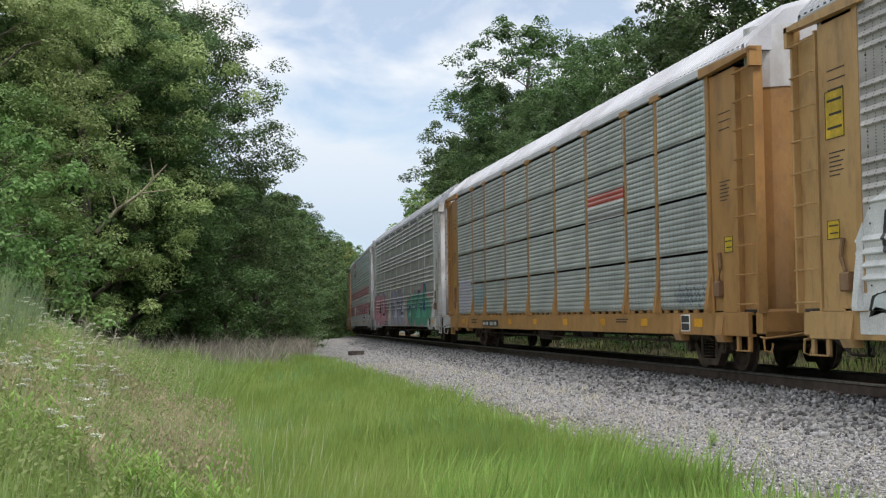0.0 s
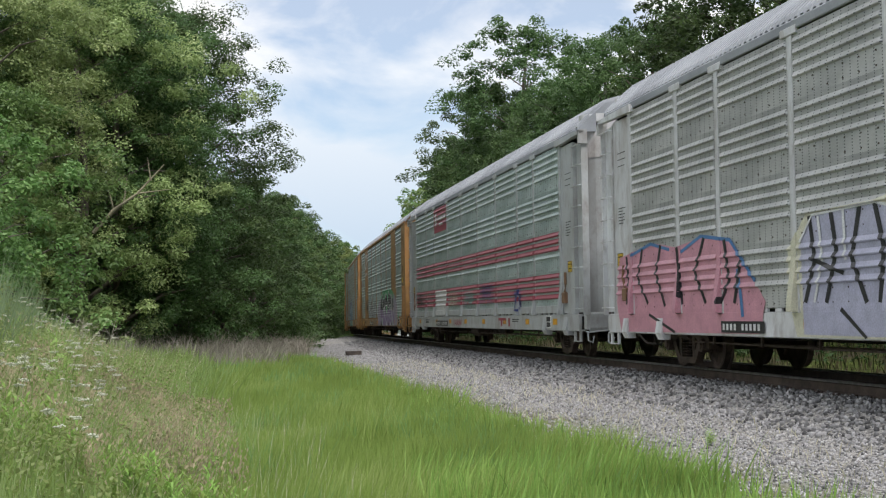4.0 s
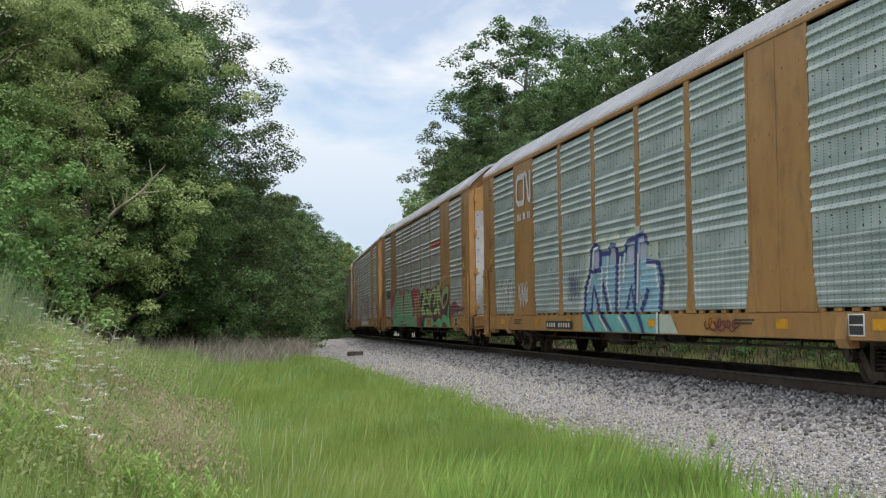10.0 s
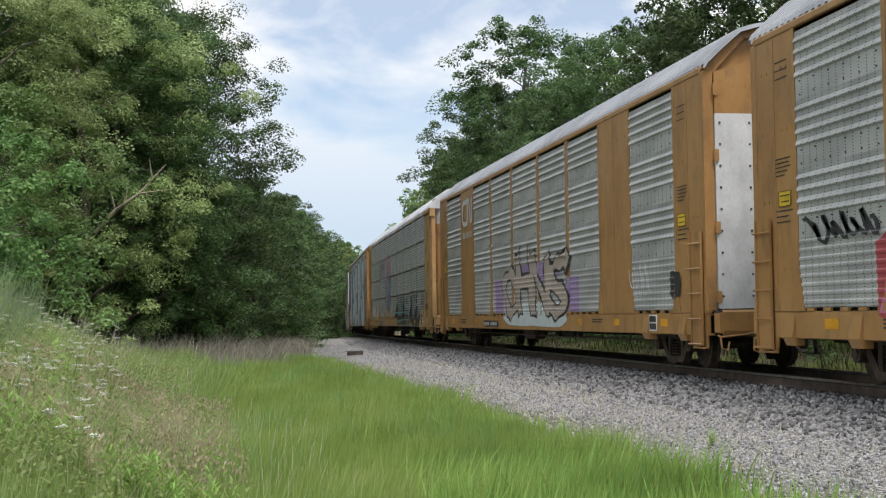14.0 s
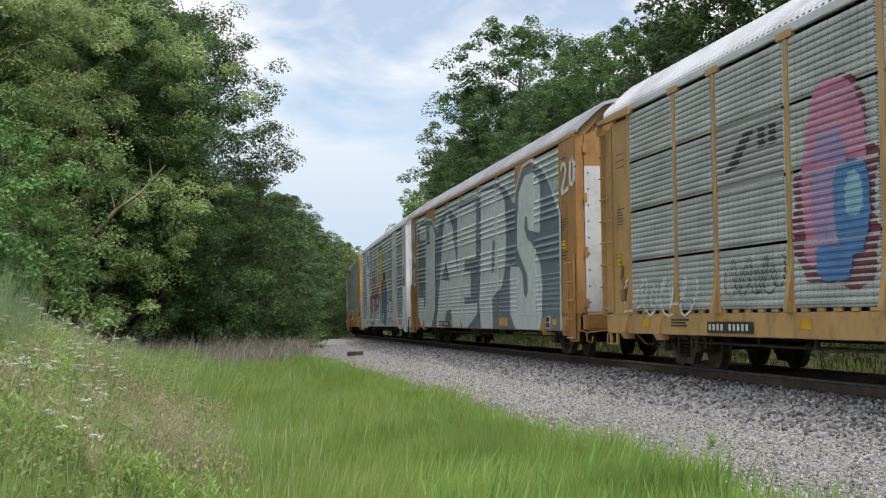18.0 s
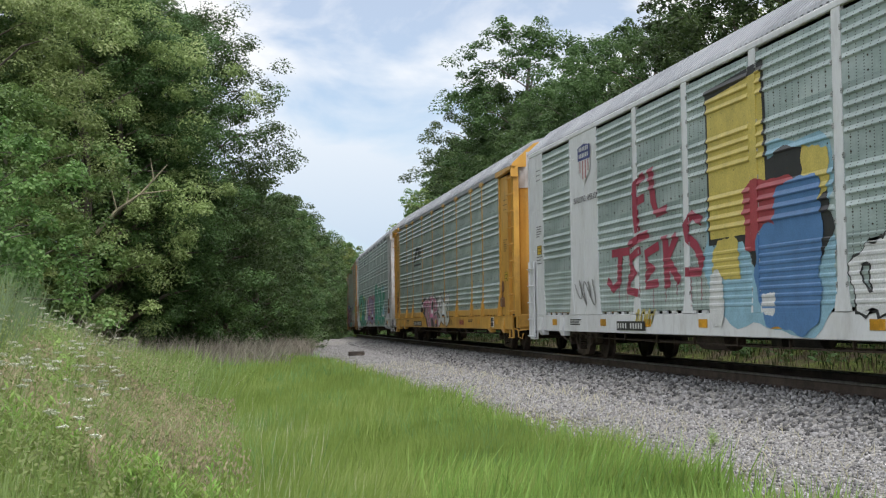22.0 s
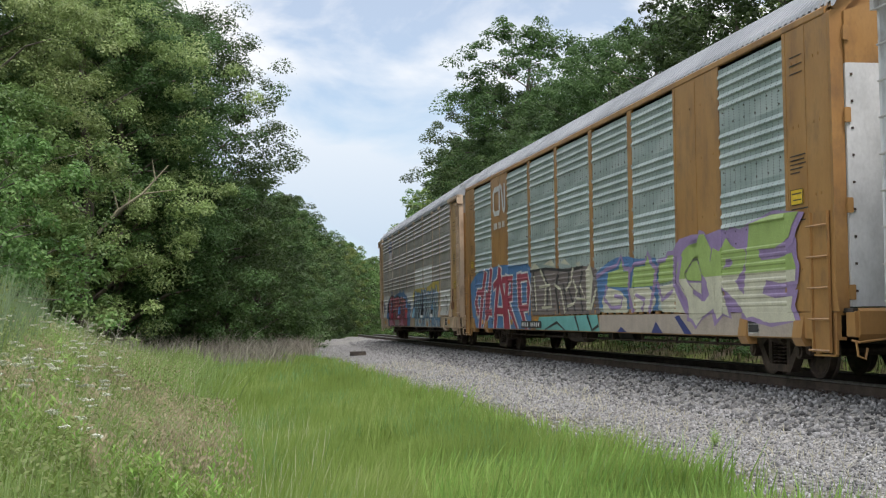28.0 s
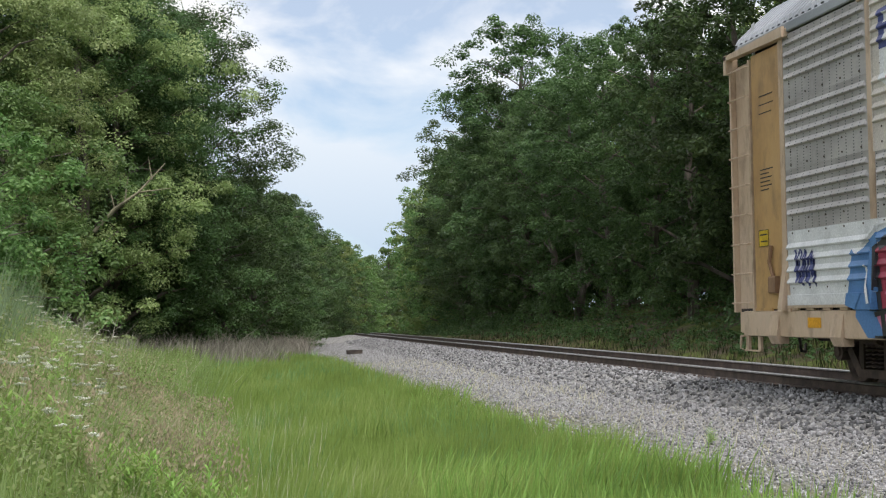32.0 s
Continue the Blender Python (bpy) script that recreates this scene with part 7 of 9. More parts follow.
    fill(5, "sage", 1, [(2.77, 1.13), (2.43, 1.64), (2.1, 1.97), (1.99, 2.55), (1.69, 2.56), (1.48, 2.45), (1.04, 2.64), (0.76, 2.67), (0.51, 2.44), (0.17, 2.63), (-0.16, 2.66), (-0.46, 2.49), (-1.08, 2.67), (-1.37, 2.68), (-1.99, 2.68), (-2.16, 2.71), (-2.35, 2.32), (-2.61, 2.35), (-2.64, 1.98), (-2.97, 1.59), (-3.22, 1.58), (-3.13, 1.08)], [(-2.62, 0.99), (-3.27, 0.98), (-3.63, 0.645), (-2.65, 0.645)])
    fill(5, "turquoise", 1, [(2.42, 0.645), (2.55, 1.01), (-2.62, 0.99), (-2.65, 0.645)])
    fill(5, "sky", 2, [(2.31, 1.07), (2.16, 1.64), (1.77, 1.91), (1.63, 2.38), (1.33, 2.48), (1.03, 2.26), (0.52, 2.23), (0.31, 2.41), (-0.01, 2.41), (-0.29, 2.19), (-0.51, 2.23), (-0.76, 2.42), (-1.24, 2.49), (-1.34, 2.14), (-1.5, 2.5), (-1.87, 2.54), (-2.08, 2.39), (-2.06, 1.98), (-2.63, 1.93), (-2.81, 1.5), (-2.68, 1.04)])
    fill(5, "lilac", 3, [(1.58, 2.01), (1.49, 2.37), (1.13, 2.37), (1.09, 1.99)], [(0.27, 2.01), (0.18, 2.34), (-0.07, 2.33), (-0.12, 1.99)], [(-0.85, 1.96), (-0.94, 2.34), (-1.24, 2.4), (-1.27, 1.94)], [(-1.56, 2.03), (-1.64, 2.43), (-1.92, 2.44), (-1.95, 2.01)])
    line(5, "navy", 4, 0.11, [(2.16, 1.58), (1.77, 1.91), (1.02, 1.93)], [(1.77, 1.94), (1.63, 2.34), (1.33, 2.48), (0.99, 2.36), (1.05, 1.93)], [(1.03, 2.26), (0.35, 2.25), (0.24, 2.42), (-0.08, 2.38), (-0.19, 2.14)], [(-0.25, 2.18), (-0.69, 2.21), (-0.88, 2.42), (-1.36, 2.45)], [(-1.34, 1.25), (-1.39, 2.13), (-1.5, 2.48), (-1.87, 2.53), (-2.1, 2.34)], [(-2.06, 1.98), (-2.69, 1.94), (-2.89, 1.59), (-2.76, 1.13)], [(1.72, 1.07), (1.46, 1.62), (1.15, 1.07)], [(-0.19, 2.14), (-0.06, 1.11)], [(-0.8, 1.15), (-1.07, 1.55), (-1.27, 1.1)], [(-1.72, 1.1), (-2.05, 1.43)], [(0.53, 1.12), (0.83, 1.6)], [(2.13, 1.58), (2.24, 1.07), (1.6, 0.645)], [(0.95, 0.96), (0.36, 0.645)], [(-0.43, 0.99), (-0.95, 0.65)])
    line(5, "navy", 4, 0.11, [(-1.41, 0.99), (-1.69, 0.645)])
    line(5, "white", 5, 0.05, [(1.98, 1.52), (1.59, 1.84)], [(1.51, 1.97), (1.41, 2.39), (1.16, 2.4)], [(0.88, 1.93), (1, 1.17)], [(0.46, 2.17), (0.56, 1.59), (0.27, 1.11)], [(-0.38, 2.13), (-0.25, 1.16)], [(-0.69, 2.17), (-0.59, 1.66)], [(-1.48, 1.24), (-1.57, 2.12)], [(-2.05, 1.91), (-2.53, 1.89), (-2.66, 1.51)], [(1.12, 0.96), (0.63, 0.66)], [(-0.2, 0.95), (-0.71, 0.67)], [(-2.57, 0.99), (-2.55, 0.645)])
    scrawl(5, 11.3, 9.3, 1.05, 2.0, "white", 14, width=0.035)
    scrawl(5, 8.6, 7.5, 1.2, 1.9, "white", 15)
    scrawl(5, 3.6, 2.7, 1.3, 2.0, "navy", 16, width=0.012)
    scrawl(5, -5.0, -6.4, 0.7, 0.92, "maroon", 17)
    number_bars(5, 5.7, 3.3)
    # car 6: the long red, green and lime piece
    fill(6, "red", 1, [(9.31, 0.94), (9.35, 1.84), (8.91, 2.03), (8.19, 2.13), (7.6, 2.21), (6.98, 2.34), (5.87, 2.33), (5.05, 2.17), (4.33, 2.26), (3.51, 2.28), (2.47, 2.19), (1.2, 2.16), (0.6, 2.25), (0.19, 2.13), (-0.75, 2.18), (-1.1, 2.05), (-1.23, 1.76), (-1.2, 0.645), (3.99, 0.645), (8.3, 0.645)])
    fill(6, "rose", 2, [(9.3, 0.97), (9.06, 1.37), (8.03, 1.67), (7.86, 1.22), (8.28, 0.94)], [(1.24, 1.56), (0.78, 1.35), (0.68, 1.07), (1.13, 0.95), (1.63, 1.26)])
    fill(6, "green", 3, [(8.3, 0.645), (8.16, 1.16), (7.47, 1.98), (6.76, 2.26), (6.09, 2.32), (5.68, 2.03), (5.23, 1.92), (4.65, 2.19), (4.31, 2.12), (4.22, 1.18), (3.96, 1.12), (3.7, 2.18), (3.43, 2.41), (2.99, 2.15), (2.42, 2.03), (1.88, 2.25), (1.48, 2.08), (1.18, 1.56), (1.09, 1.1), (0.34, 1.09), (0.25, 1.61), (0.41, 1.76), (0.01, 1.81), (-0.13, 1.09), (-0.21, 0.645), (3.99, 0.645)])
    line(6, "pink", 4, 0.06, [(6.77, 2.08), (6.9, 1.58), (6.65, 1.15)], [(6.06, 2.11), (6.26, 1.69), (5.86, 1.2), (6.14, 0.96)], [(5.4, 1.85), (5.27, 1.31), (5.54, 1.02)], [(4.66, 1.99), (4.78, 1.42), (4.49, 1.07)], [(3.38, 2.16), (3.27, 1.61), (3.52, 1.12)], [(2.83, 1.98), (2.93, 1.49), (2.62, 1.06)], [(2.34, 1.69), (1.88, 1.26), (1.43, 1.03)], [(1.89, 2.09), (1.79, 1.73), (1.36, 1.56)], [(3.61, 1.95), (3.93, 1.57), (3.81, 1.12)], [(0.13, 1.72), (0.22, 1.24), (-0.03, 0.8)], [(3.97, 0.9), (3.25, 0.79), (2.22, 0.95)], [(1.28, 0.95), (0.99, 0.8), (0.26, 0.95)])
    line(6, "yellow", 5, 0.035, [(-0.37, 1.94), (-0.4, 1.61), (-0.26, 1.8)], [(-0.48, 1.91), (-0.73, 1.78), (-0.41, 1.72), (-0.77, 1.63)], [(-0.84, 1.95), (-0.92, 1.61)], [(-1.04, 1.91), (-1.23, 1.76), (-1.02, 1.61)], [(-0.29, 1.52), (-0.42, 1.09), (-0.22, 1.28)], [(-0.55, 1.51), (-0.86, 1.5), (-0.59, 1.32), (-0.9, 1.3)], [(-0.66, 1.51), (-0.73, 1.04)], [(-1.01, 1.52), (-1.04, 1.13)], [(-1.21, 1.54), (-1.14, 1.22), (-1.33, 1.04)])
    fill(6, "maroon", 2, [(-1.05, 0.645), (-1.15, 2.01), (-1.4, 2.23), (-2.1, 2.35), (-3.06, 2.1), (-3.58, 2.13), (-4.23, 2.04), (-5.16, 2.12), (-5.74, 2.14), (-5.81, 2.36), (-6.04, 2.47), (-6.24, 2.29), (-6.61, 2.23), (-6.86, 2.02), (-7.31, 1.95), (-8.03, 2.09), (-8.7, 2.11), (-8.91, 1.96), (-8.9, 1.53), (-8.99, 1.28), (-9.12, 0.645), (-5.64, 0.645)])
    fill(6, "black", 3, [(-1.56, 1.65), (-1.7, 1.96), (-2.38, 2.04), (-3.22, 1.84), (-3.81, 1.64), (-3.79, 1.27), (-2.82, 1.09), (-2.11, 1.3)], [(-4.18, 1.27), (-5.13, 1.75), (-5.44, 1.96), (-5.9, 2.02), (-6.38, 1.9), (-6.25, 1.52), (-5.81, 1.1), (-4.79, 1.08)], [(-7.24, 0.93), (-8.66, 1.47), (-8.91, 1.28), (-8.89, 0.94), (-7.96, 0.95)], [(-1.49, 0.645), (-1.89, 0.94), (-2.61, 0.645)], [(-4.78, 0.95), (-5.3, 0.81), (-5.8, 0.95)], [(-6.08, 0.645), (-6.47, 0.84), (-6.87, 0.65)])
    fill(6, "lime", 4, [(-1.46, 1.88), (-1.52, 2.17), (-2.1, 2.31), (-2.71, 2.17), (-3.56, 1.81), (-3.95, 1.69), (-3.87, 1.5), (-2.31, 1.49), (-2.55, 1.29), (-3.03, 1.09), (-1.79, 1.07), (-1.54, 1.31), (-2.06, 1.64), (-2.43, 1.74), (-2.34, 1.96), (-1.85, 1.98), (-1.61, 1.85)], [(-3.74, 2.01), (-4.6, 1.96), (-4.37, 1.78), (-4.33, 1.26), (-4.97, 1.07), (-3.17, 1.07), (-3.01, 1.28), (-3.53, 1.38), (-3.85, 1.22), (-4.18, 1.32), (-3.72, 1.7)], [(-4.21, 1.84), (-4.7, 2.02), (-5.3, 2.09), (-5.78, 2.02), (-5.77, 1.83), (-5.55, 1.54), (-5.1, 1.35), (-4.96, 1.46), (-5.28, 1.75), (-5.14, 1.93), (-4.69, 1.87), (-4.46, 1.67)])
    fill(6, "lime", 4, [(-5.87, 2.02), (-5.98, 2.4), (-6.14, 2.44), (-6.18, 2.1), (-6.5, 2.18), (-6.82, 2.16), (-6.67, 1.93), (-7.09, 1.73), (-7.23, 1.59), (-7.08, 1.5), (-6.47, 1.71), (-6.3, 1.52), (-6.75, 1.09), (-6.35, 1.04), (-6.02, 1.34), (-5.77, 1.73)], [(-7.16, 1.68), (-7.42, 1.9), (-8.03, 2.05), (-8.59, 2.06), (-8.8, 1.96), (-8.74, 1.67), (-8.33, 1.47), (-7.75, 1.29), (-7.39, 1.31), (-7.18, 1.5)], [(-4.97, 1.09), (-5.4, 1.31), (-5.82, 1.34), (-6.12, 1.24), (-5.81, 1.09)])
    fill(6, "green", 4, [(-7.04, 0.93), (-7.37, 1.08), (-7.97, 1.08), (-8.41, 0.98), (-8.66, 1.39), (-8.85, 1.42), (-8.82, 0.94), (-9.12, 0.645), (-8.43, 0.65), (-7.72, 0.84), (-7.23, 0.8)], [(-2.67, 0.98), (-4.78, 0.99), (-5.24, 0.78), (-6.48, 0.99), (-7.23, 0.81), (-7.12, 0.645), (-6.08, 0.645), (-5.36, 0.73), (-4.45, 0.65), (-2.36, 0.645)])
    fill(6, "black", 5, [(-2.5, 1.62), (-3.04, 1.73), (-3.74, 1.59), (-3.2, 1.54)], [(-7.45, 1.56), (-7.78, 1.75), (-8.24, 1.83), (-8.62, 1.79), (-8.5, 1.62), (-7.99, 1.43), (-7.56, 1.37)])
    fill(6, "lilac", 5, [(-1.59, 2.13), (-2.1, 2.3), (-2.68, 2.16), (-2.38, 2.11), (-1.86, 2.12)], [(-4.79, 2.01), (-5.33, 2.08), (-5.76, 2.01), (-5.67, 1.95), (-5.21, 2)], [(-7.35, 1.8), (-7.65, 1.95), (-8.07, 2.04), (-7.83, 1.87)], [(-6.94, 1.78), (-7.23, 1.61), (-7.08, 1.54), (-6.73, 1.68)])
    fill(6, "crimson", 6, [(-7.66, 1.5), (-8, 1.58), (-8.41, 1.59), (-7.99, 1.45), (-7.66, 1.4)])
    line(6, "sage", 6, 0.025, [(-1.46, 1.88), (-1.6, 1.65), (-1.54, 1.31), (-1.87, 1.07)], [(-2.37, 1.96), (-2.43, 1.74), (-2.05, 1.61)], [(-3.74, 2.01), (-3.75, 1.7), (-4.18, 1.33)], [(-4.6, 1.96), (-4.4, 1.78), (-4.37, 1.28)], [(-4.46, 1.67), (-4.84, 1.89), (-5.26, 1.89)], [(-6.3, 1.52), (-6.52, 1.68), (-7.08, 1.5)], [(-7.18, 1.5), (-7.41, 1.31), (-7.75, 1.29), (-8.35, 1.47), (-8.74, 1.67)], [(-3.04, 1.27), (-3.53, 1.38), (-3.85, 1.22)])
    line(6, "white", 4, 0.03, [(-7.03, 2.33), (-7.18, 2.23), (-7.34, 2.4), (-7.52, 2.28), (-7.68, 2.43), (-7.86, 2.3), (-8.01, 2.45), (-8.27, 2.32), (-8.51, 2.45)], [(-9.38, 2.22), (-9.52, 1.93), (-9.7, 2.16), (-9.8, 1.91)], [(-9.97, 2.23), (-10.03, 1.98), (-10.2, 2.17)], [(-10.61, 2.3), (-10.66, 2.06), (-10.81, 2.21), (-10.87, 2.01)], [(-11.06, 2.27), (-11.15, 2.03), (-11.29, 2.21), (-11.34, 1.98)], [(-10.66, 1.4), (-10.81, 1.55), (-10.9, 1.36)])
    fill(6, "maroon", 2, [(-9, 1.41), (-9.41, 1.44), (-9.89, 1.52), (-10.17, 1.54), (-10.44, 1.41), (-10.97, 1.32), (-11.46, 1.27), (-12.18, 1.3), (-11.78, 1.19), (-11.46, 1.16), (-10.96, 1.17), (-10.6, 1.09), (-10.06, 1.14), (-9.47, 1.06), (-8.98, 1.09)])
    paint(6, "sign_stripe", [box_shape(-6.85, -4.5, 3.55, 3.78)], "scarlet", 2)
    paint(6, "sign_stripe", [box_shape(-6.85, -4.5, 3.46, 3.53), box_shape(-6.85, -4.5, 3.80, 3.84)], "white", 2)
    paint(6, "sill_mark", [box_shape(-4.6, -3.35, 0.66, 0.95)], "orange", 8)
    paint(6, "sill_mark", [box_shape(-3.9, -3.8, 0.7, 0.9), box_shape(-4.05, -3.6, 0.84, 0.9), box_shape(-4.35, -4.25, 0.7, 0.9)], "maroon", 9)
    scrawl(6, 11.2, 9.3, 1.9, 2.3, "black", 37, width=0.05)
    number_bars(6, 5.6, 3.3)
    # car 7
    paint(7, "graffiti_patch", [box_shape(2.7, 3.75, 1.07, 2.0), box_shape(-5.2, -4.2, 1.07, 1.85), box_shape(-3.4, 1.2, 1.8, 2.3)], "violet", 1)
    piece(7, "OHNS", 2.5, -4.1, 1.0, 2.35, "tan", "black", None, 41, 0.03, layer=2, arch=0.08, under="silver")
    scrawl(7, -9.0, -10.1, 1.3, 1.95, "white", 42)
    paint(7, "graffiti_patch", [blob(-11.25, -11.85, 1.25, 1.75, 6)], "black", 2)
    number_bars(7, 5.4, 3.4)
    # car 8
    paint(8, "repainted_patch", [box_shape(4.3, 6.85, 2.85, 3.95)], "grey", 1)
    paint(8, "sign_mark", [poly((6.5, 3.2), (6.0, 3.25), (5.3, 3.75), (5.7, 3.75))] + [box_shape(4.5 + k * 0.4, 4.75 + k * 0.4, 3.45, 3.75) for k in range(2)], "black", 2)
    paint(8, "graffiti_outline", [blob(4.0, 1.45, 1.3, 3.2, 51, 0.12), blob(3.5, 1.75, 2.4, 4.15, 52, 0.06, square=0.2)], "maroon", 1)
    paint(8, "graffiti", [blob(3.6, 1.8, 2.3, 4.1, 53, 0.06, square=0.2), blob(3.7, 2.5, 1.6, 3.2, 54, 0.1)], "rose", 2)
    paint(8, "graffiti", [blob(3.4, 2.3, 1.6, 3.5, 55, 0.1, square=0.3)], "violet", 3)
    paint(8, "graffiti", [blob(2.75, 1.7, 1.7, 3.0, 56, 0.08, square=0.3), blob(3.3, 2.2, 1.4, 1.9, 57, 0.1)], "blue", 4)
    paint(8, "graffiti", [blob(2.4, 1.9, 2.2, 2.8, 58, 0.08, square=0.3)], "sky", 5)
    fill(8, "black", 1, [(-1.19, 0.8), (-1.39, 1.71), (-1.68, 1.96), (-2.08, 2.02), (-2.8, 2.01), (-3.4, 1.89), (-3.83, 1.98), (-4.38, 1.9), (-4.9, 1.79), (-5.36, 1.97), (-5.64, 1.67), (-5.85, 1.3), (-6.1, 0.79), (-5.9, 0.645), (-5.72, 0.75), (-4.57, 0.71), (-4.05, 0.645), (-3.89, 0.68), (-1.93, 0.72), (-2.22, 0.645), (-1.57, 0.645)], [(-6.18, 1.3), (-6.25, 2.09), (-6.55, 2.22), (-6.85, 2.09), (-7.12, 1.95), (-7.23, 2.11), (-7.64, 2.19), (-7.93, 2.07), (-8.22, 2.15), (-8.5, 2.08), (-8.77, 2.18), (-9.08, 2.08), (-9.15, 1.77), (-9.19, 1.54), (-9.58, 1.46), (-9.88, 1.23), (-10.04, 0.83), (-9.83, 0.645), (-7.12, 0.645), (-6.72, 0.77), (-6.11, 0.95)])
    line(8, "white", 3, 0.035, [(-1.3, 1.39), (-1.39, 1.71), (-1.75, 1.97), (-2.08, 2.04), (-2.38, 1.76), (-2.9, 2.01), (-2.93, 1.56)], [(-2.46, 1.57), (-1.96, 1.17)], [(-3.66, 1.54), (-3.89, 1.97), (-4.38, 1.87), (-4.29, 1.33)], [(-5.13, 1.5), (-4.79, 1.7), (-5.32, 2), (-5.43, 2.22)], [(-5.39, 1.59), (-5.85, 1.3), (-6.03, 0.81)], [(-6.24, 1.56), (-6.6, 1.68), (-6.9, 1.54), (-6.88, 1.28)], [(-6.71, 1.89), (-7.14, 1.95), (-7.42, 1.77), (-7.6, 1.43), (-7.69, 1.02)], [(-7.61, 1.6), (-7.93, 1.71), (-8.2, 1.5), (-8.09, 1.26), (-7.58, 1.19), (-7.72, 0.94)], [(-8.2, 1.5), (-8.56, 1.6), (-8.83, 1.4), (-8.53, 1.17)], [(-8.03, 2.07), (-7.93, 1.71)], [(-8.59, 2.07), (-8.65, 1.6)])
    line(8, "white", 3, 0.035, [(-8.72, 1.25), (-8.92, 1.48), (-9.35, 1.54), (-9.51, 1.38)], [(-9.15, 0.94), (-9.24, 1.31), (-9.68, 1.45), (-9.97, 1.15), (-10.04, 0.83)], [(-6.22, 1.6), (-6.27, 2.08), (-6.55, 2.22), (-6.89, 2.07)], [(-7.14, 1.95), (-7.27, 2.13), (-7.64, 2.2), (-7.95, 2.07), (-8.22, 2.16), (-8.5, 2.08), (-8.77, 2.19), (-9.1, 2.08), (-9.15, 1.54)], [(-7.04, 0.69), (-7.22, 0.645)], [(-8.04, 0.74), (-8.2, 0.645)], [(-8.86, 0.75), (-8.94, 0.645)], [(-6.61, 0.645), (-6.92, 0.645), (-6.65, 0.645), (-7.02, 0.645)], [(-1.25, 0.69), (-1.89, 0.645)], [(-3.6, 0.66), (-4.27, 0.645)])
    line(8, "turquoise", 4, 0.05, [(-1.29, 1.23), (-3.5, 1.25), (-6.19, 1.19)], [(-1.2, 0.85), (-3.48, 0.91), (-5.83, 0.93)], [(-1.99, 1.59), (-2.32, 1.78), (-2.68, 1.46), (-2.94, 1.71)], [(-2.85, 1.36), (-3.22, 1.5), (-3.5, 1.3), (-3.91, 1.48)], [(-4.61, 1.33), (-4.89, 1.6), (-5.17, 1.32), (-5.52, 1.67)], [(-1.41, 0.645), (-3.45, 0.645), (-5.81, 0.645)])
    scrawl(8, 11.7, 8.0, 0.95, 1.7, "white", 63, width=0.04)
    scrawl(8, 6.5, 4.4, 1.2, 1.85, "black", 64, width=0.015)
    scrawl(8, -10.1, -11.2, 1.25, 2.0, "black", 65, width=0.02)
    number_bars(8, 7.4, 5.5)
    # car 9: huge silver letters on slate shadow
    fill(9, "slate", 1, [(11.22, 4.49), (10.14, 4.74), (7.72, 4.59), (6.78, 4.27), (6.44, 4.01), (5.22, 4.61), (3.31, 4.67), (2.34, 4.32), (1.75, 4.71), (-1.6, 4.69), (-1.94, 4.49), (-2.14, 4.86), (-4.42, 4.77), (-5.79, 4.47), (-6.4, 4.08), (-6.85, 3.95), (-7.18, 4.38), (-7.77, 4.73), (-8.59, 4.83), (-9.7, 4.64), (-10.58, 4.23), (-11.65, 3.35), (-11.54, 0.645), (9.62, 0.645), (11.33, 0.74)])
    line(9, "silver", 2, 0.09, [(11.22, 4.57), (9.97, 4.81), (7.56, 4.63), (6.49, 4.21)], [(5.42, 4.63), (3.31, 4.7), (2.28, 4.35)], [(1.97, 4.76), (-1.69, 4.72)], [(-1.97, 4.89), (-4.25, 4.86), (-5.79, 4.55), (-6.65, 4.08), (-7.22, 4.52), (-7.78, 4.88), (-8.73, 4.93), (-9.59, 4.78), (-10.2, 4.51), (-10.78, 4.11), (-11.69, 3.34), (-11.65, 2.07), (-11.58, 0.645)])
    fill(9, "silver", 3, [(10.77, 4.59), (7.28, 4.39), (6.79, 4.03), (7, 1.3), (8.03, 0.645), (10.47, 0.645), (11.31, 1), (11.25, 1.78), (9.86, 1.75), (9.73, 1.33), (9.38, 1.49), (9.19, 3.98), (10.81, 4.02)], [(6.77, 0.645), (5.86, 2.35), (4.91, 4.25), (3.93, 4.57), (3.06, 4.01), (2.24, 2.62), (1.72, 0.645), (3.31, 0.645), (3.56, 1.26), (4.62, 1.2), (5.05, 0.645)], [(2.1, 4.54), (-1.28, 4.55), (-1.16, 2.8), (0.83, 2.79), (0.85, 2.47), (-0.19, 2.42), (-0.14, 1.63), (0.96, 1.63), (0.98, 1.4), (-1.2, 1.41), (-1.17, 1.07), (0.58, 0.645), (1.35, 0.645), (2.22, 1.25)])
    fill(9, "silver", 3, [(-2.05, 4.75), (-4.77, 4.61), (-5.44, 4.25), (-5.65, 3.38), (-5.49, 2.44), (-4.94, 1.82), (-3.53, 1.53), (-3.58, 0.645), (-1.76, 0.645), (-1.6, 1.45), (-1.92, 2.89)], [(-7.12, 3.53), (-7.37, 4.25), (-8.07, 4.61), (-9.01, 4.6), (-9.68, 4.33), (-9.73, 3.7), (-9.59, 3.03), (-8.35, 3.19), (-8.3, 3.52), (-8.08, 3.56), (-7.93, 3.27), (-8.23, 2.98), (-9.09, 2.68), (-9.59, 2.28), (-9.79, 1.74), (-9.69, 0.95), (-9.44, 0.645), (-6.63, 0.645), (-5.98, 1.06), (-6.07, 2.35), (-7.19, 2.29), (-7.63, 2.11), (-7.76, 1.58), (-7.97, 1.45), (-8.25, 1.61), (-8.2, 2.04), (-7.62, 2.41), (-7.04, 2.79)])
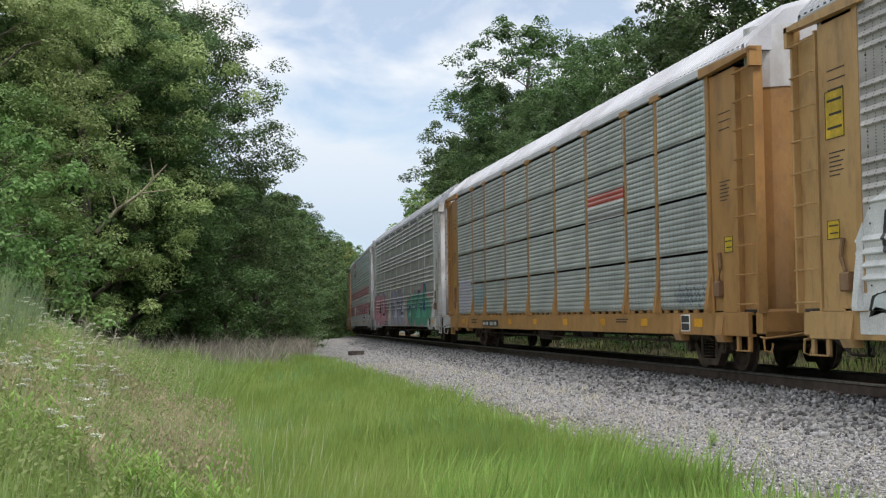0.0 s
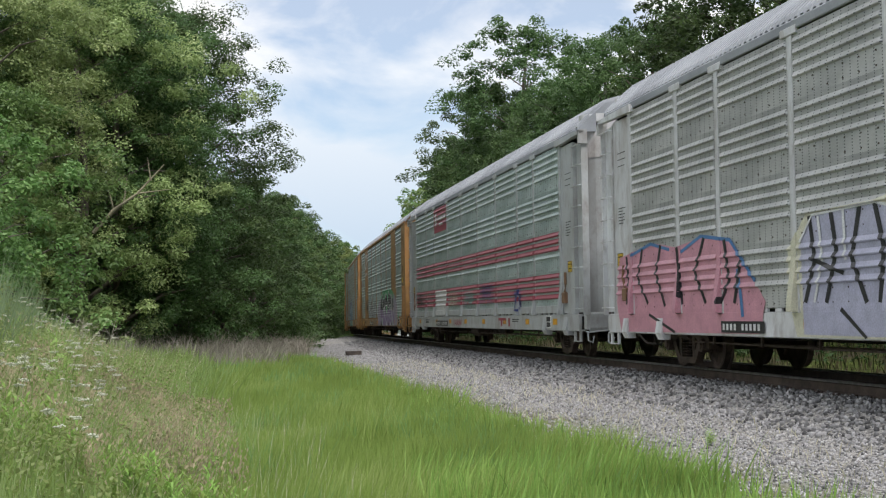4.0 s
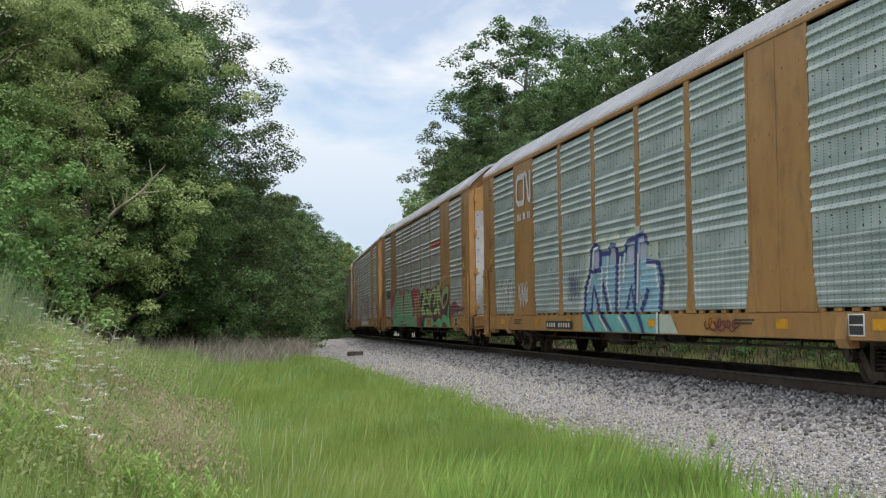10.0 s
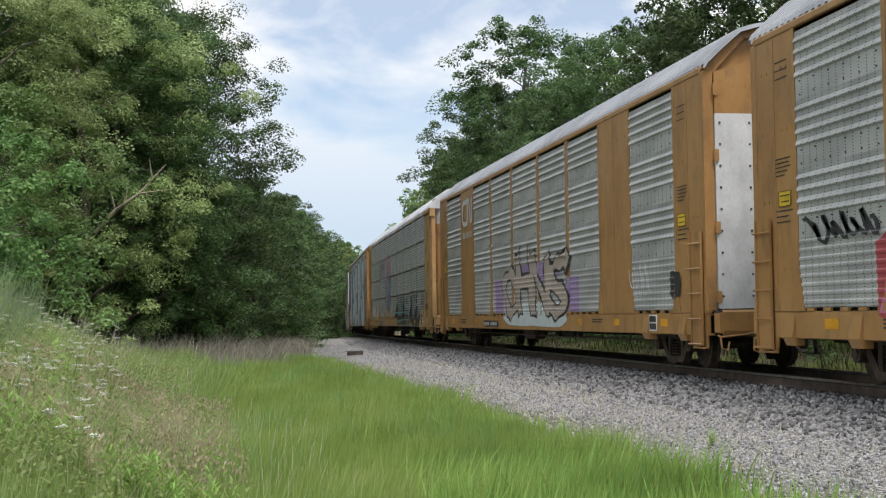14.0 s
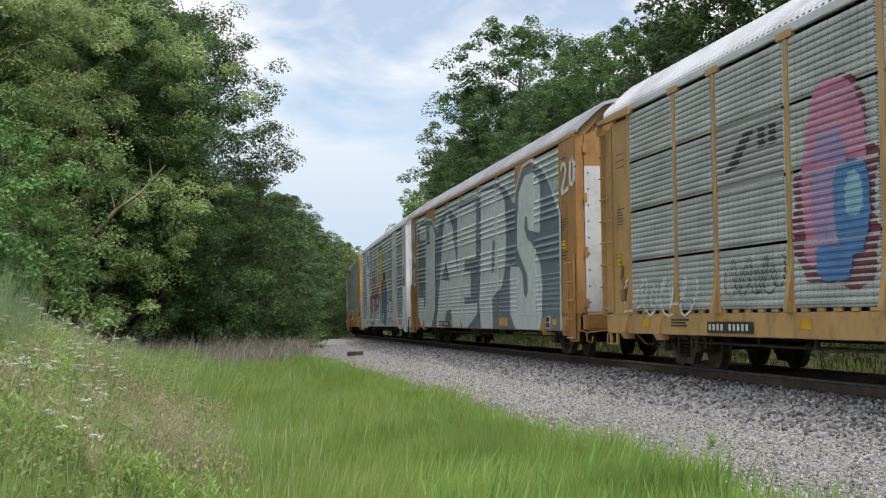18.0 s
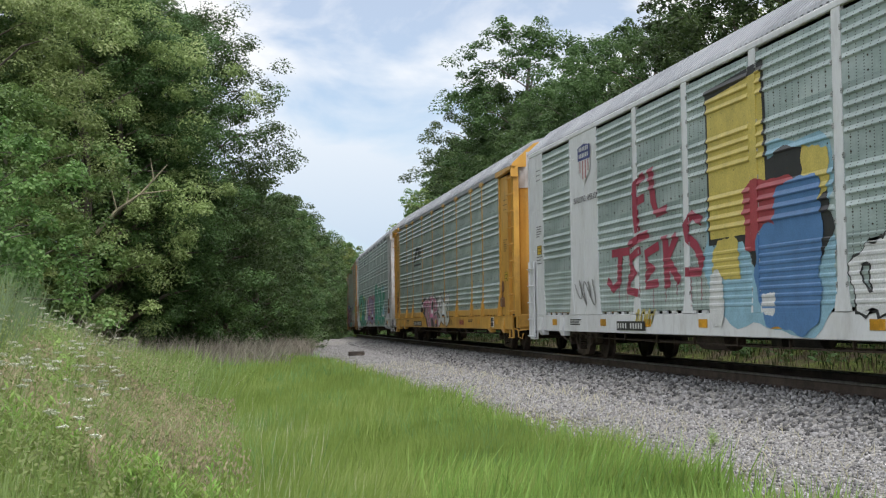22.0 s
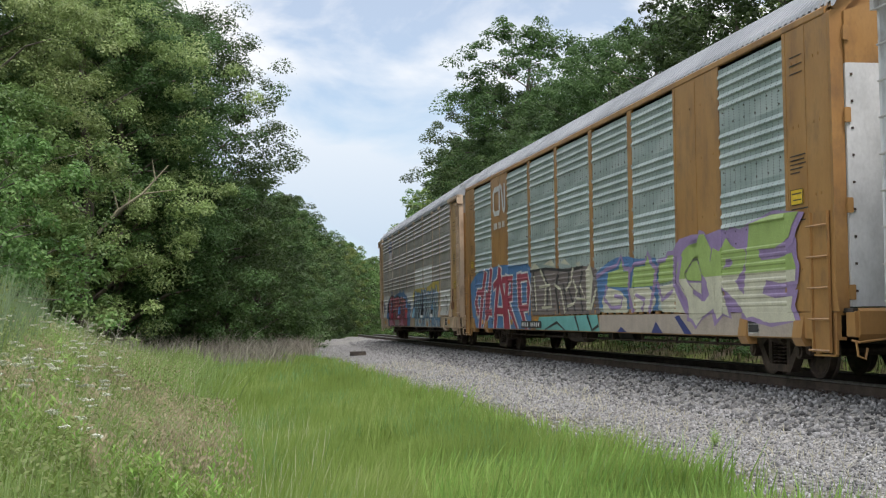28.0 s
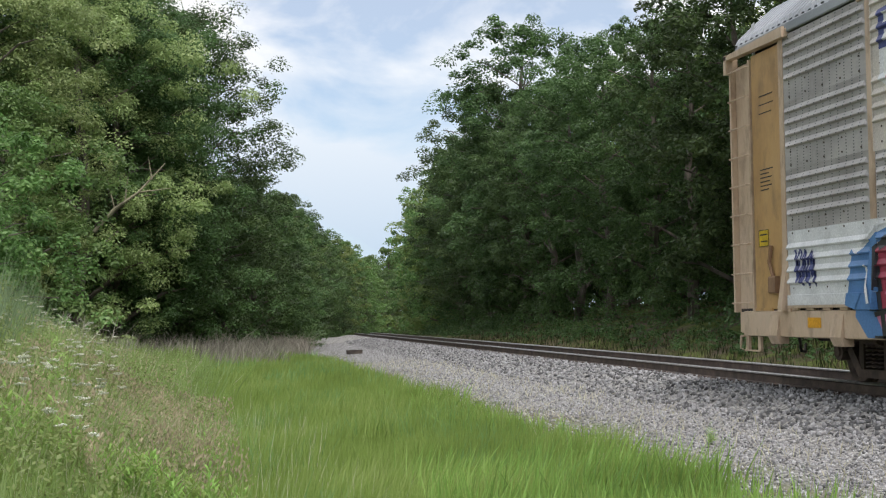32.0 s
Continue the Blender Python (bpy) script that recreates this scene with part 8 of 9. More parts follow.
    fill(9, "slate", 4, [(-3.72, 3.22), (-4.06, 3.14), (-3.93, 2.31), (-3.58, 2.21)], [(5.45, 2.31), (4.43, 2.91), (3.67, 2.24)])
    line(9, "white", 3, 0.11, [(-11.89, 4.37), (-11.99, 4.46), (-12.21, 4.44), (-12.29, 4.29), (-12.19, 4.13), (-11.89, 3.86), (-11.89, 3.79), (-12.45, 3.86)], [(-12.86, 4.5), (-12.72, 4.43), (-12.64, 4.13), (-12.7, 3.94), (-12.86, 3.92), (-12.99, 4.07), (-13.02, 4.37), (-12.86, 4.5)])
    paint(9, "graffiti_letter", letters("W", 12.75, 3.9, 0.85, 0.8, 0.045, 6) + letters("N", 12.75, 3.15, 0.85, 0.65, 0.045, 7) + letters("Z", 12.65, 2.3, 0.65, 0.75, 0.045, 8), "silver", 2)
    paint(9, "sign_mark", [box_shape(8.0, 8.9, 3.75, 3.85), box_shape(8.0, 8.9, 4.35, 4.42)] + [box_shape(8.08 + k * 0.27, 8.26 + k * 0.27, 3.9, 4.3) for k in range(3)], "black", 4)
    paint(9, "sill_mark", [box_shape(-5.7, -4.5, 0.72, 0.95)], "orange", 4)
    number_bars(9, 6.2, 3.9)
    # car 10
    shield(10, 8.25, 7.3, 3.86, 4.76)
    paint(10, "lettering", letters("BUILDING", 8.65, 3.47, 0.95, 0.13, 0.0, 1, 0, uneven=0.0, bend=0.0) + letters("AMERICA", 7.55, 3.47, 0.75, 0.13, 0.0, 1, 0, uneven=0.0, bend=0.0), "black", 3)
    line(10, "crimson", 2, 0.22, [(3.78, 3.59), (4.29, 3.48), (4.32, 3.1), (4.19, 2.66)], [(4.32, 3.14), (3.85, 3.19)], [(3.33, 3.62), (3.23, 3.09), (3.01, 2.84), (2.55, 2.88)], [(4.63, 2.37), (3.6, 2.49)], [(5.79, 2.23), (4.8, 2.23)], [(5.3, 2.22), (5.39, 1.64), (5.8, 1.5), (6.09, 1.66)], [(4.12, 2.2), (4.65, 2.09), (4.55, 1.87), (4.3, 1.83), (4.67, 1.71), (4.8, 1.46), (4.27, 1.41)], [(3.05, 2.23), (3.72, 2.13), (3.59, 1.9), (3.26, 1.87), (3.65, 1.72), (3.69, 1.53), (3.09, 1.56)], [(2.59, 2.31), (2.5, 1.55)], [(2.05, 2.33), (2.48, 1.98), (1.94, 1.61)], [(0.82, 2.56), (1.19, 2.68), (1.5, 2.5), (1.41, 2.29), (1.04, 2.14), (0.77, 1.89), (0.87, 1.69), (1.45, 1.71)])
    paint(10, "graffiti_run", [box_shape(u, u + 0.03, 1.12 + 0.1 * (k % 3), 1.6) for k, u in enumerate((5.4, 4.9, 4.1, 3.3, 2.6, 2.0, 1.3, 0.8))], "crimson", 1)
    paint(10, "graffiti_halo", [blob(0.65, -4.3, 0.66, 3.5, 73, 0.12)], "sky", 1)
    paint(10, "graffiti_outline", [poly((0.5, 4.66), (-1.9, 4.76), (-2.05, 2.1), (0.45, 2.1)), blob(-1.0, -4.1, 1.5, 3.35, 75, 0.1, square=0.3)], "black", 2)
    paint(10, "graffiti", [poly((0.42, 4.5), (-1.82, 4.62), (-1.95, 2.2), (0.36, 2.2)), blob(0.3, -0.9, 1.5, 2.2, 76, 0.15), blob(-3.1, -4.0, 2.5, 3.3, 77, 0.15)], "yellow", 3, "plain yellow painted block")
    paint(10, "graffiti", [blob(-1.0, -3.2, 1.9, 3.0, 78, 0.1)], "red", 4)
    paint(10, "graffiti", [blob(-1.5, -3.8, 0.7, 2.4, 79, 0.12), blob(-2.2, -3.8, 2.0, 2.9, 80, 0.1)], "blue", 5)
    paint(10, "graffiti", [blob(0.45, -0.2, 0.75, 1.7, 81, 0.08, square=0.4), blob(-1.7, -2.2, 0.95, 1.3, 82)], "white", 5)
    piece(10, "CBS", -4.6, -6.75, 1.07, 1.85, "white", "black", None, 83, 0.07)
    scrawl(10, 8.5, 7.1, 1.2, 1.8, "grey", 84, width=0.03, strokes=4)
    scrawl(10, 4.4, 3.3, 0.75, 1.1, "yellow", 85)
    number_bars(10, 5.6, 3.8)
    # car 11
    paint(11, "sign_mark", [poly((6.6, 3.25), (6.1, 3.3), (5.2, 3.85), (5.8, 3.85))] + [box_shape(4.55 + k * 0.45, 4.85 + k * 0.45, 3.45, 3.8) for k in range(2)] + [box_shape(4.5, 6.6, 3.1, 3.18)], "black", 2)
    fill(11, "black", 1, [(4.35, 1.29), (4.04, 1.65), (3.51, 1.79), (2.64, 1.72), (2.19, 1.82), (1.6, 1.85), (0.87, 1.8), (0.37, 1.69), (0.14, 1.45), (0.08, 1.08), (0.08, 0.645), (3.03, 0.645), (3.6, 1.08)])
    line(11, "white", 2, 0.27, [(3.95, 1.43), (3.48, 1.58), (2.95, 1.59)], [(3.35, 1.55), (3.19, 1.2), (2.67, 0.67)], [(2.73, 1.62), (2.68, 1.11), (2.26, 0.68)], [(2.73, 1.6), (2.24, 1.52), (2.34, 1.29), (2.63, 1.21)], [(1.91, 1.74), (2.14, 1.27), (2.06, 0.71)], [(1.84, 1.71), (1.76, 1.18), (1.92, 1.06)], [(1.42, 1.75), (1.59, 1.46), (1.39, 1.1), (0.98, 0.69)], [(1.42, 1.75), (1.1, 1.64)], [(0.85, 1.64), (1.12, 1.25), (0.96, 0.94), (0.48, 1.05)], [(0.85, 1.64), (0.29, 1.4)], [(0.94, 1.25), (0.43, 1.3)], [(0.44, 1.05), (0.17, 0.7)])
    line(11, "rose", 3, 0.16, [(3.95, 1.43), (3.48, 1.58), (2.95, 1.59)], [(3.35, 1.55), (3.19, 1.2), (2.67, 0.67)], [(2.73, 1.62), (2.68, 1.11), (2.26, 0.68)], [(2.73, 1.6), (2.24, 1.52), (2.34, 1.29), (2.63, 1.21)], [(1.91, 1.74), (2.14, 1.27), (2.06, 0.71)], [(1.84, 1.71), (1.76, 1.18), (1.92, 1.06)], [(1.42, 1.75), (1.59, 1.46), (1.39, 1.1), (0.98, 0.69)], [(1.42, 1.75), (1.1, 1.64)], [(0.85, 1.64), (1.12, 1.25), (0.96, 0.94), (0.48, 1.05)], [(0.85, 1.64), (0.29, 1.4)], [(0.94, 1.25), (0.43, 1.3)], [(0.44, 1.05), (0.17, 0.7)])
    piece(11, "SUMO", 0.05, -2.4, 0.8, 1.75, "white", "black", None, 92, 0.05)
    scrawl(11, -2.3, -3.1, 0.7, 0.95, "black", 93, width=0.012)
    scrawl(11, -4.6, -5.4, 0.72, 0.9, "crimson", 94)
    number_bars(11, 6.8, 4.4)
    # car 12
    paint(12, "emblem", [blob(5.75, 5.15, 3.75, 4.7, 2, 0.05, 40, square=0.2)], "slate", 2)
    paint(12, "emblem", [blob(5.65, 5.25, 3.85, 4.35, 3, 0.05, 40, square=0.2)], "white", 3)
    piece(12, "TIK", 10.8, 4.8, 0.9, 2.35, "teal", "black", "lime", 101, 0.06, under="teal", hilite="white")
    piece(12, "MOSK", 3.1, -2.5, 0.9, 2.2, "violet", "maroon", "pink", 102, 0.03, hilite="white")
    piece(12, "ENGNT", -3.1, -9.4, 0.85, 2.5, "teal", "white", "sky", 103, 0.06, arch=0.05, under="teal")
    scrawl(12, -4.4, -6.6, 3.3, 3.6, "crimson", 104, width=0.01)
    # car 13
    fill(13, "blue", 1, [(12.02, 0.95), (12.35, 2), (11.36, 2.3), (10.27, 2.41), (9.11, 2.39), (8.05, 2.43), (7.21, 2.42), (6.43, 2.37), (5.46, 2.35), (4.58, 2.34), (4.13, 2.22), (4.23, 0.65), (11.47, 0.645)])
    line(13, "white", 2, 0.4, [(10.01, 2.23), (10.38, 1.71), (10.88, 0.645)], [(10.38, 1.71), (11.17, 1.73), (11.42, 1.4), (11.14, 1.12)], [(9.12, 2.29), (9.49, 1.57), (9.69, 1.05), (10.15, 0.645)], [(9.78, 1.58), (9.98, 1.11), (9.2, 1.1)], [(7.92, 2.27), (8.42, 1.35), (8.64, 0.645)], [(7.9, 2.12), (7.43, 1.52), (7.27, 0.645)], [(8.68, 1.86), (8.02, 2.03)], [(8.43, 1.15), (7.4, 1.13)], [(7.46, 2), (6.35, 2), (6.44, 1.49), (7.33, 1.42)], [(6.92, 1.98), (7.12, 1.32), (6.9, 0.645)], [(6.86, 1.32), (5.9, 0.65)], [(5.53, 2), (4.51, 2.01), (4.37, 1.69), (4.52, 1.21), (5.26, 1.18), (5.43, 1.47), (5.49, 2)], [(5.53, 2), (5.44, 1.29), (4.79, 0.66)])
    line(13, "crimson", 3, 0.26, [(10.01, 2.23), (10.38, 1.71), (10.88, 0.645)], [(10.38, 1.71), (11.17, 1.73), (11.42, 1.4), (11.14, 1.12)], [(9.12, 2.29), (9.49, 1.57), (9.69, 1.05), (10.15, 0.645)], [(9.78, 1.58), (9.98, 1.11), (9.2, 1.1)], [(7.92, 2.27), (8.42, 1.35), (8.64, 0.645)], [(7.9, 2.12), (7.43, 1.52), (7.27, 0.645)], [(8.68, 1.86), (8.02, 2.03)], [(8.43, 1.15), (7.4, 1.13)], [(7.46, 2), (6.35, 2), (6.44, 1.49), (7.33, 1.42)], [(6.92, 1.98), (7.12, 1.32), (6.9, 0.645)], [(6.86, 1.32), (5.9, 0.65)], [(5.53, 2), (4.51, 2.01), (4.37, 1.69), (4.52, 1.21), (5.26, 1.18), (5.43, 1.47), (5.49, 2)], [(5.53, 2), (5.44, 1.29), (4.79, 0.66)])
    fill(13, "brown", 2, [(4.14, 1.01), (4.15, 2.15), (2.94, 2.16), (1.14, 2.08), (0.16, 2.08), (-0.74, 2.09), (-1.85, 1.99), (-1.87, 1.51), (-2.05, 1.02)])
    fill(13, "cream", 3, [(4.23, 2.18), (3.72, 2.33), (3.1, 2.13)], [(2.78, 2.25), (2.03, 2.35), (1.61, 2.15)], [(1.2, 2.22), (0.79, 2.31), (0.28, 2.13)], [(-0.15, 2.17), (-0.52, 2.19), (-0.59, 1.99)], [(-1.02, 1.97), (-1.37, 2.13), (-1.62, 1.81), (-1.36, 1.09), (-1.02, 1.1)])
    line(13, "cream", 4, 0.06, [(3.1, 2.11), (2.58, 1.77), (2.7, 1.19)], [(3.2, 1.7), (2.14, 1.73)], [(2.15, 1.62), (2.03, 1.2), (3, 1.19)], [(1.64, 1.72), (1.14, 1.6), (0.8, 1.08)], [(0.64, 1.58), (0.18, 1.76), (0.07, 2.03)], [(-0, 1.77), (-0.29, 1.54), (-0.03, 1.26), (0.54, 1.2)], [(-0.57, 1.65), (-0.98, 1.34), (-0.28, 1.36)], [(3.75, 1.96), (3.56, 1.14)], [(-1.82, 1.52), (-1.47, 1.14)])
    line(13, "black", 3, 0.07, [(3.9, 2.14), (3.72, 1.14)], [(2.87, 2.08), (2.36, 1.74), (2.48, 1.13)], [(1.39, 1.93), (1.58, 1.61), (1.34, 1.09)], [(0.9, 1.7), (0.54, 1.11)], [(0.36, 1.99), (0.51, 1.68), (-0.08, 1.11)], [(-0.73, 1.94), (-0.47, 1.55), (-0.74, 1.1)], [(4.15, 2.13), (2.56, 2.14), (0.48, 2.02), (-0.74, 2.06)])
    fill(13, "turquoise", 2, [(3.76, 0.645), (3.33, 0.96), (-1.84, 1), (-2.02, 0.645)])
    line(13, "black", 3, 0.06, [(2.67, 0.645), (1.56, 0.83), (0.91, 0.645)], [(-0.07, 0.95), (-0.36, 0.65)], [(-1.1, 0.95), (-1.44, 0.66), (-1.9, 0.76)])
    fill(13, "blue", 1, [(-1.95, 1.14), (-1.84, 1.89), (-2.5, 2.05), (-3.23, 2.15), (-4.02, 2.14), (-4.65, 2.06), (-5.72, 2.04), (-5.89, 1.88), (-5.84, 1.06)])
    fill(13, "lime", 3, [(-2.59, 1.57), (-2.73, 1.86), (-3.45, 1.91), (-3.62, 2.08), (-3.78, 1.85), (-4.11, 1.84), (-4.02, 1.53)], [(-4.3, 1.52), (-4.47, 1.91), (-5.14, 1.91), (-5.29, 2.11), (-5.46, 1.9), (-5.79, 1.8), (-5.68, 1.52)], [(-5.87, 1.55), (-5.98, 1.91), (-6.33, 1.93), (-6.42, 2.04), (-6.81, 2.04), (-6.73, 1.59)], [(-6.89, 1.59), (-7.16, 1.99), (-7.61, 1.79), (-7.62, 2.07), (-8.18, 2.1), (-8.14, 1.54)])
    fill(13, "cream", 3, [(-2.22, 1.3), (-2.71, 1.55), (-3.53, 1.47), (-3.97, 1.29), (-3.99, 1.03), (-2.36, 1.04)], [(-4.09, 1.51), (-5.4, 1.5), (-5.76, 1.25), (-5.47, 1.04), (-4.27, 1.04)], [(-5.86, 1.49), (-6.81, 1.54), (-7.11, 1.23), (-7.56, 1.01), (-6.1, 1.03)], [(-6.97, 1.54), (-8.14, 1.51), (-8.11, 1), (-7.79, 1)])
    line(13, "violet", 4, 0.09, [(-1.89, 1.8), (-2.61, 1.93), (-3.34, 1.99), (-3.62, 2.17), (-3.83, 1.92), (-4.32, 1.85), (-4.48, 1.97), (-5.14, 1.98), (-5.29, 2.15), (-5.58, 1.92), (-5.88, 1.82), (-5.95, 1.97), (-6.34, 1.99), (-6.43, 2.08), (-6.84, 2.08), (-7.16, 2.05), (-7.54, 1.88), (-7.6, 2.14), (-8.18, 2.17)], [(-2.59, 1.57), (-2.42, 1.32), (-2.93, 1.13), (-3.56, 1.15), (-3.7, 1.33), (-3.2, 1.37)], [(-4.22, 1.88), (-4.11, 1.45), (-4.38, 1.07)], [(-5.79, 1.8), (-5.62, 1.41), (-5.37, 1.06)], [(-5.87, 1.56), (-6.12, 1.25), (-6.64, 1.39)], [(-6.84, 2.05), (-6.78, 1.53), (-7.41, 1.02)], [(-4.6, 1.36), (-5.1, 1.27), (-4.95, 1.1)], [(-7.16, 1.96), (-6.98, 1.6)], [(-7.8, 1.36), (-8.13, 1.28)])
    fill(13, "navy", 3, [(-3.25, 0.645), (-3.53, 0.75), (-3.92, 0.645)], [(-5.44, 0.645), (-5.7, 0.86), (-6.08, 0.645)], [(-6.74, 0.94), (-6.97, 0.97), (-7.61, 0.645), (-7.23, 0.645)])
    paint(13, "graffiti_halo", [blob(-6.6, -11.9, 1.0, 2.3, 111, 0.06, 60, 0.15)], "violet", 1)
    piece(13, "ORE", -7.3, -11.6, 1.0, 2.15, "cream", "violet", None, 115, 0.05, layer=2, jag=0.2)
    paint(13, "graffiti", letters("ORE", -7.3, 1.0, 4.3, 1.15 * 0.92, 0.05, 115, jag=0.2), "lime", 5, "lime upper half of the letters", above=1.6)
    paint(13, "graffiti_base", [box_shape(-11.9, -2.0, 0.645, 0.99)], "tan", 2)
    number_bars(13, 5.3, 3.1)
    # car 14: repainted white lower bays, blue and red pieces
    for q in ((-1.3, 11.4, 1.07, 2.12), (-11.4, -8.97, 1.07, 1.95), (-4.05, -1.5, 1.07, 3.0), (-6.88, -4.25, 1.07, 3.0)):
        paint(14, "repainted_patch", [box_shape(*q)], "white", 1)
    fill(14, "blue", 2, [(9.4, 0.91), (9.28, 1.71), (8.81, 1.95), (7.72, 2.15), (6.47, 2.05), (5.08, 2.16), (3.81, 2.16), (2.65, 2.16), (1.94, 2.04), (1.26, 1.96), (0.95, 1.61), (0.12, 1.7), (-0.04, 1.5), (0.32, 0.645), (9.09, 0.645)], [(7.71, 2.22), (7.44, 2.38), (7.16, 2.11)], [(4.23, 2.15), (3.97, 2.31), (3.73, 2.15)], [(2.95, 2.16), (2.72, 2.27), (2.43, 2.14)])
    fill(14, "crimson", 3, [(8.63, 0.645), (8.83, 1.76), (7.99, 2.07), (6.96, 2.1), (6.2, 1.95), (4.88, 2.05), (4.25, 1.93), (3.24, 1.96), (2.49, 1.88), (1.75, 1.79), (1.44, 1.36), (1, 1.45), (1.12, 1.03), (1.32, 0.645), (8.86, 0.645)])
    line(14, "black", 4, 0.05, [(8.63, 0.645), (8.83, 1.76), (7.99, 2.07), (6.96, 2.1), (6.2, 1.95), (4.88, 2.05), (4.25, 1.93), (3.24, 1.96), (2.49, 1.88), (1.75, 1.79), (1.44, 1.36), (1, 1.45), (1.12, 1.03), (1.32, 0.645), (8.86, 0.645)])
    fill(14, "blue", 4, [(7.75, 1.73), (7.28, 1.82), (7.23, 1.2), (7.65, 1.04)], [(4.36, 1.47), (3.78, 1.57), (3.72, 1.22), (4.22, 1.11)], [(2.7, 1.6), (2.33, 1.61), (2.29, 1.1), (2.62, 1.15)], [(5.94, 1.62), (5.48, 1.67), (5.59, 1.3)])
    line(14, "black", 5, 0.055, [(8.66, 1.76), (7.99, 2.07), (7.71, 1.6), (8.18, 0.94)], [(6.96, 2.1), (6.85, 1.64), (6.46, 0.93)], [(6.2, 1.95), (5.95, 1.44), (5.08, 0.91)], [(4.88, 2.05), (4.79, 1.47), (4.24, 0.87)], [(4.69, 1.59), (3.65, 1.74), (2.77, 1.65)], [(3.64, 1.95), (3.28, 1.39), (3.59, 0.87)], [(2.46, 1.87), (2.71, 1.43), (2.09, 0.91)], [(7.02, 1.3), (5.68, 1.37)], [(1.75, 1.79), (1.5, 1.36), (1.84, 0.93)], [(8.83, 0.94), (7.8, 1.1), (6.95, 0.91)], [(5.6, 1.18), (4.73, 1.03), (3.97, 1.17)], [(3.11, 1.1), (2.43, 1.21), (1.39, 1.06)])
    line(14, "pink", 5, 0.04, [(8.34, 1.75), (7.84, 1.93), (7.51, 1.53)], [(6.68, 1.96), (6.56, 1.57), (6.17, 0.96)], [(5.83, 1.81), (5.68, 1.43), (4.9, 0.99)], [(4.58, 1.91), (4.52, 1.65), (4.06, 1.05)], [(3.13, 1.84), (3.09, 1.38), (3.35, 0.93)], [(2.25, 1.76), (2.41, 1.43), (1.87, 0.98)], [(8.36, 0.67), (7.06, 0.75), (6.1, 0.645)], [(4.75, 0.69), (3.52, 0.79), (2.39, 0.69)])
    line(14, "white", 6, 0.028, [(9.17, 1.84), (8.7, 2.06), (8.13, 2.07), (8.28, 1.81)], [(7.78, 1.87), (7.94, 1.37)], [(6.62, 1.7), (6.48, 2.01), (6.16, 1.79), (5.97, 1.35)], [(5.24, 1.87), (5.22, 1.47), (5.35, 1.1)], [(4.32, 1.97), (3.99, 1.8), (3.81, 1.6)], [(3.51, 1.82), (3.6, 1.94), (3.31, 1.98), (3.23, 1.81)], [(2.89, 1.53), (2.27, 1.54)], [(2.51, 1.79), (2.33, 1.93), (2.16, 1.9), (2.26, 1.71)], [(1.85, 1.47), (1.6, 1.55), (1.44, 1.4)], [(0.8, 1.45), (1.06, 1.05)], [(0.27, 1.38), (0.37, 1.07)], [(9.06, 1.54), (8.84, 1.09)])
    fill(14, "rose", 4, [(8.85, 0.94), (7.36, 0.94), (7.15, 0.645), (8.62, 0.645)], [(3.86, 0.94), (3.11, 0.98), (2.68, 0.67), (3.78, 0.66)], [(8.57, 1.23), (8.06, 1.45), (7.6, 1.05), (8.46, 1)], [(2.81, 1.3), (2.37, 1.32), (2.48, 1.06), (2.92, 1.03)])
    fill(14, "scarlet", 4, [(3.51, 1.79), (2.42, 1.86), (2.35, 1.71), (3.43, 1.69)], [(6.51, 1.6), (4.48, 1.74), (4.5, 1.59), (6.41, 1.46)], [(1.52, 1.52), (1.2, 1.4), (1.46, 1.07), (1.71, 1.1)])
    fill(14, "blue", 4, [(1.11, 1.53), (0.18, 1.6), (0.44, 1.07), (0.99, 1.02)], [(9.44, 1.77), (8.93, 1.53), (9.37, 1), (9.63, 1.06)])
    fill(14, "grey", 4, [(6.33, 0.94), (4.34, 0.94), (4.26, 0.65), (6.02, 0.645)])
    fill(14, "yellow", 2, [(-0.71, 1.93), (-1, 2.15), (-2.04, 2.19), (-3.25, 2.19), (-5.05, 2.16), (-6.64, 2.28), (-7.36, 2.34), (-8.56, 2.31), (-8.58, 1.85), (-8.62, 0.93), (-8.9, 0.66), (-1.07, 0.645), (-1.14, 1.55)])
    fill(14, "ink", 3, [(-1.34, 1.67), (-1.5, 2.13), (-1.82, 2.09), (-2.01, 2), (-2.38, 2.03), (-2.72, 2.06), (-2.89, 1.96), (-3.21, 1.99), (-3.46, 1.91), (-3.53, 2.07), (-3.81, 2.12), (-4.02, 2.01), (-4.18, 2.09), (-4.45, 2.14), (-4.8, 2.02), (-4.85, 2.13), (-5.15, 2.15), (-5.24, 2), (-5.48, 2.02), (-5.45, 1.55)])
    fill(14, "ink", 3, [(-5.45, 1.55), (-5.48, 2.02), (-5.71, 2.06), (-5.93, 1.98), (-6.16, 2), (-6.48, 1.93), (-6.51, 2.11), (-6.67, 2.16), (-6.84, 2.01), (-7, 1.94), (-7.05, 2.04), (-7.31, 2.07), (-7.45, 1.99), (-7.6, 1.99), (-7.67, 2.12), (-7.86, 2.22), (-8.13, 2.06), (-8.24, 1.88), (-8.54, 1.89), (-8.51, 1.62), (-8.4, 1.54), (-8.52, 1.46)])
    fill(14, "ink", 3, [(-1.27, 0.645), (-1.34, 1.67), (-8.52, 1.46), (-8.53, 1.29), (-8.42, 1.23), (-8.66, 1.24), (-8.98, 0.66)])
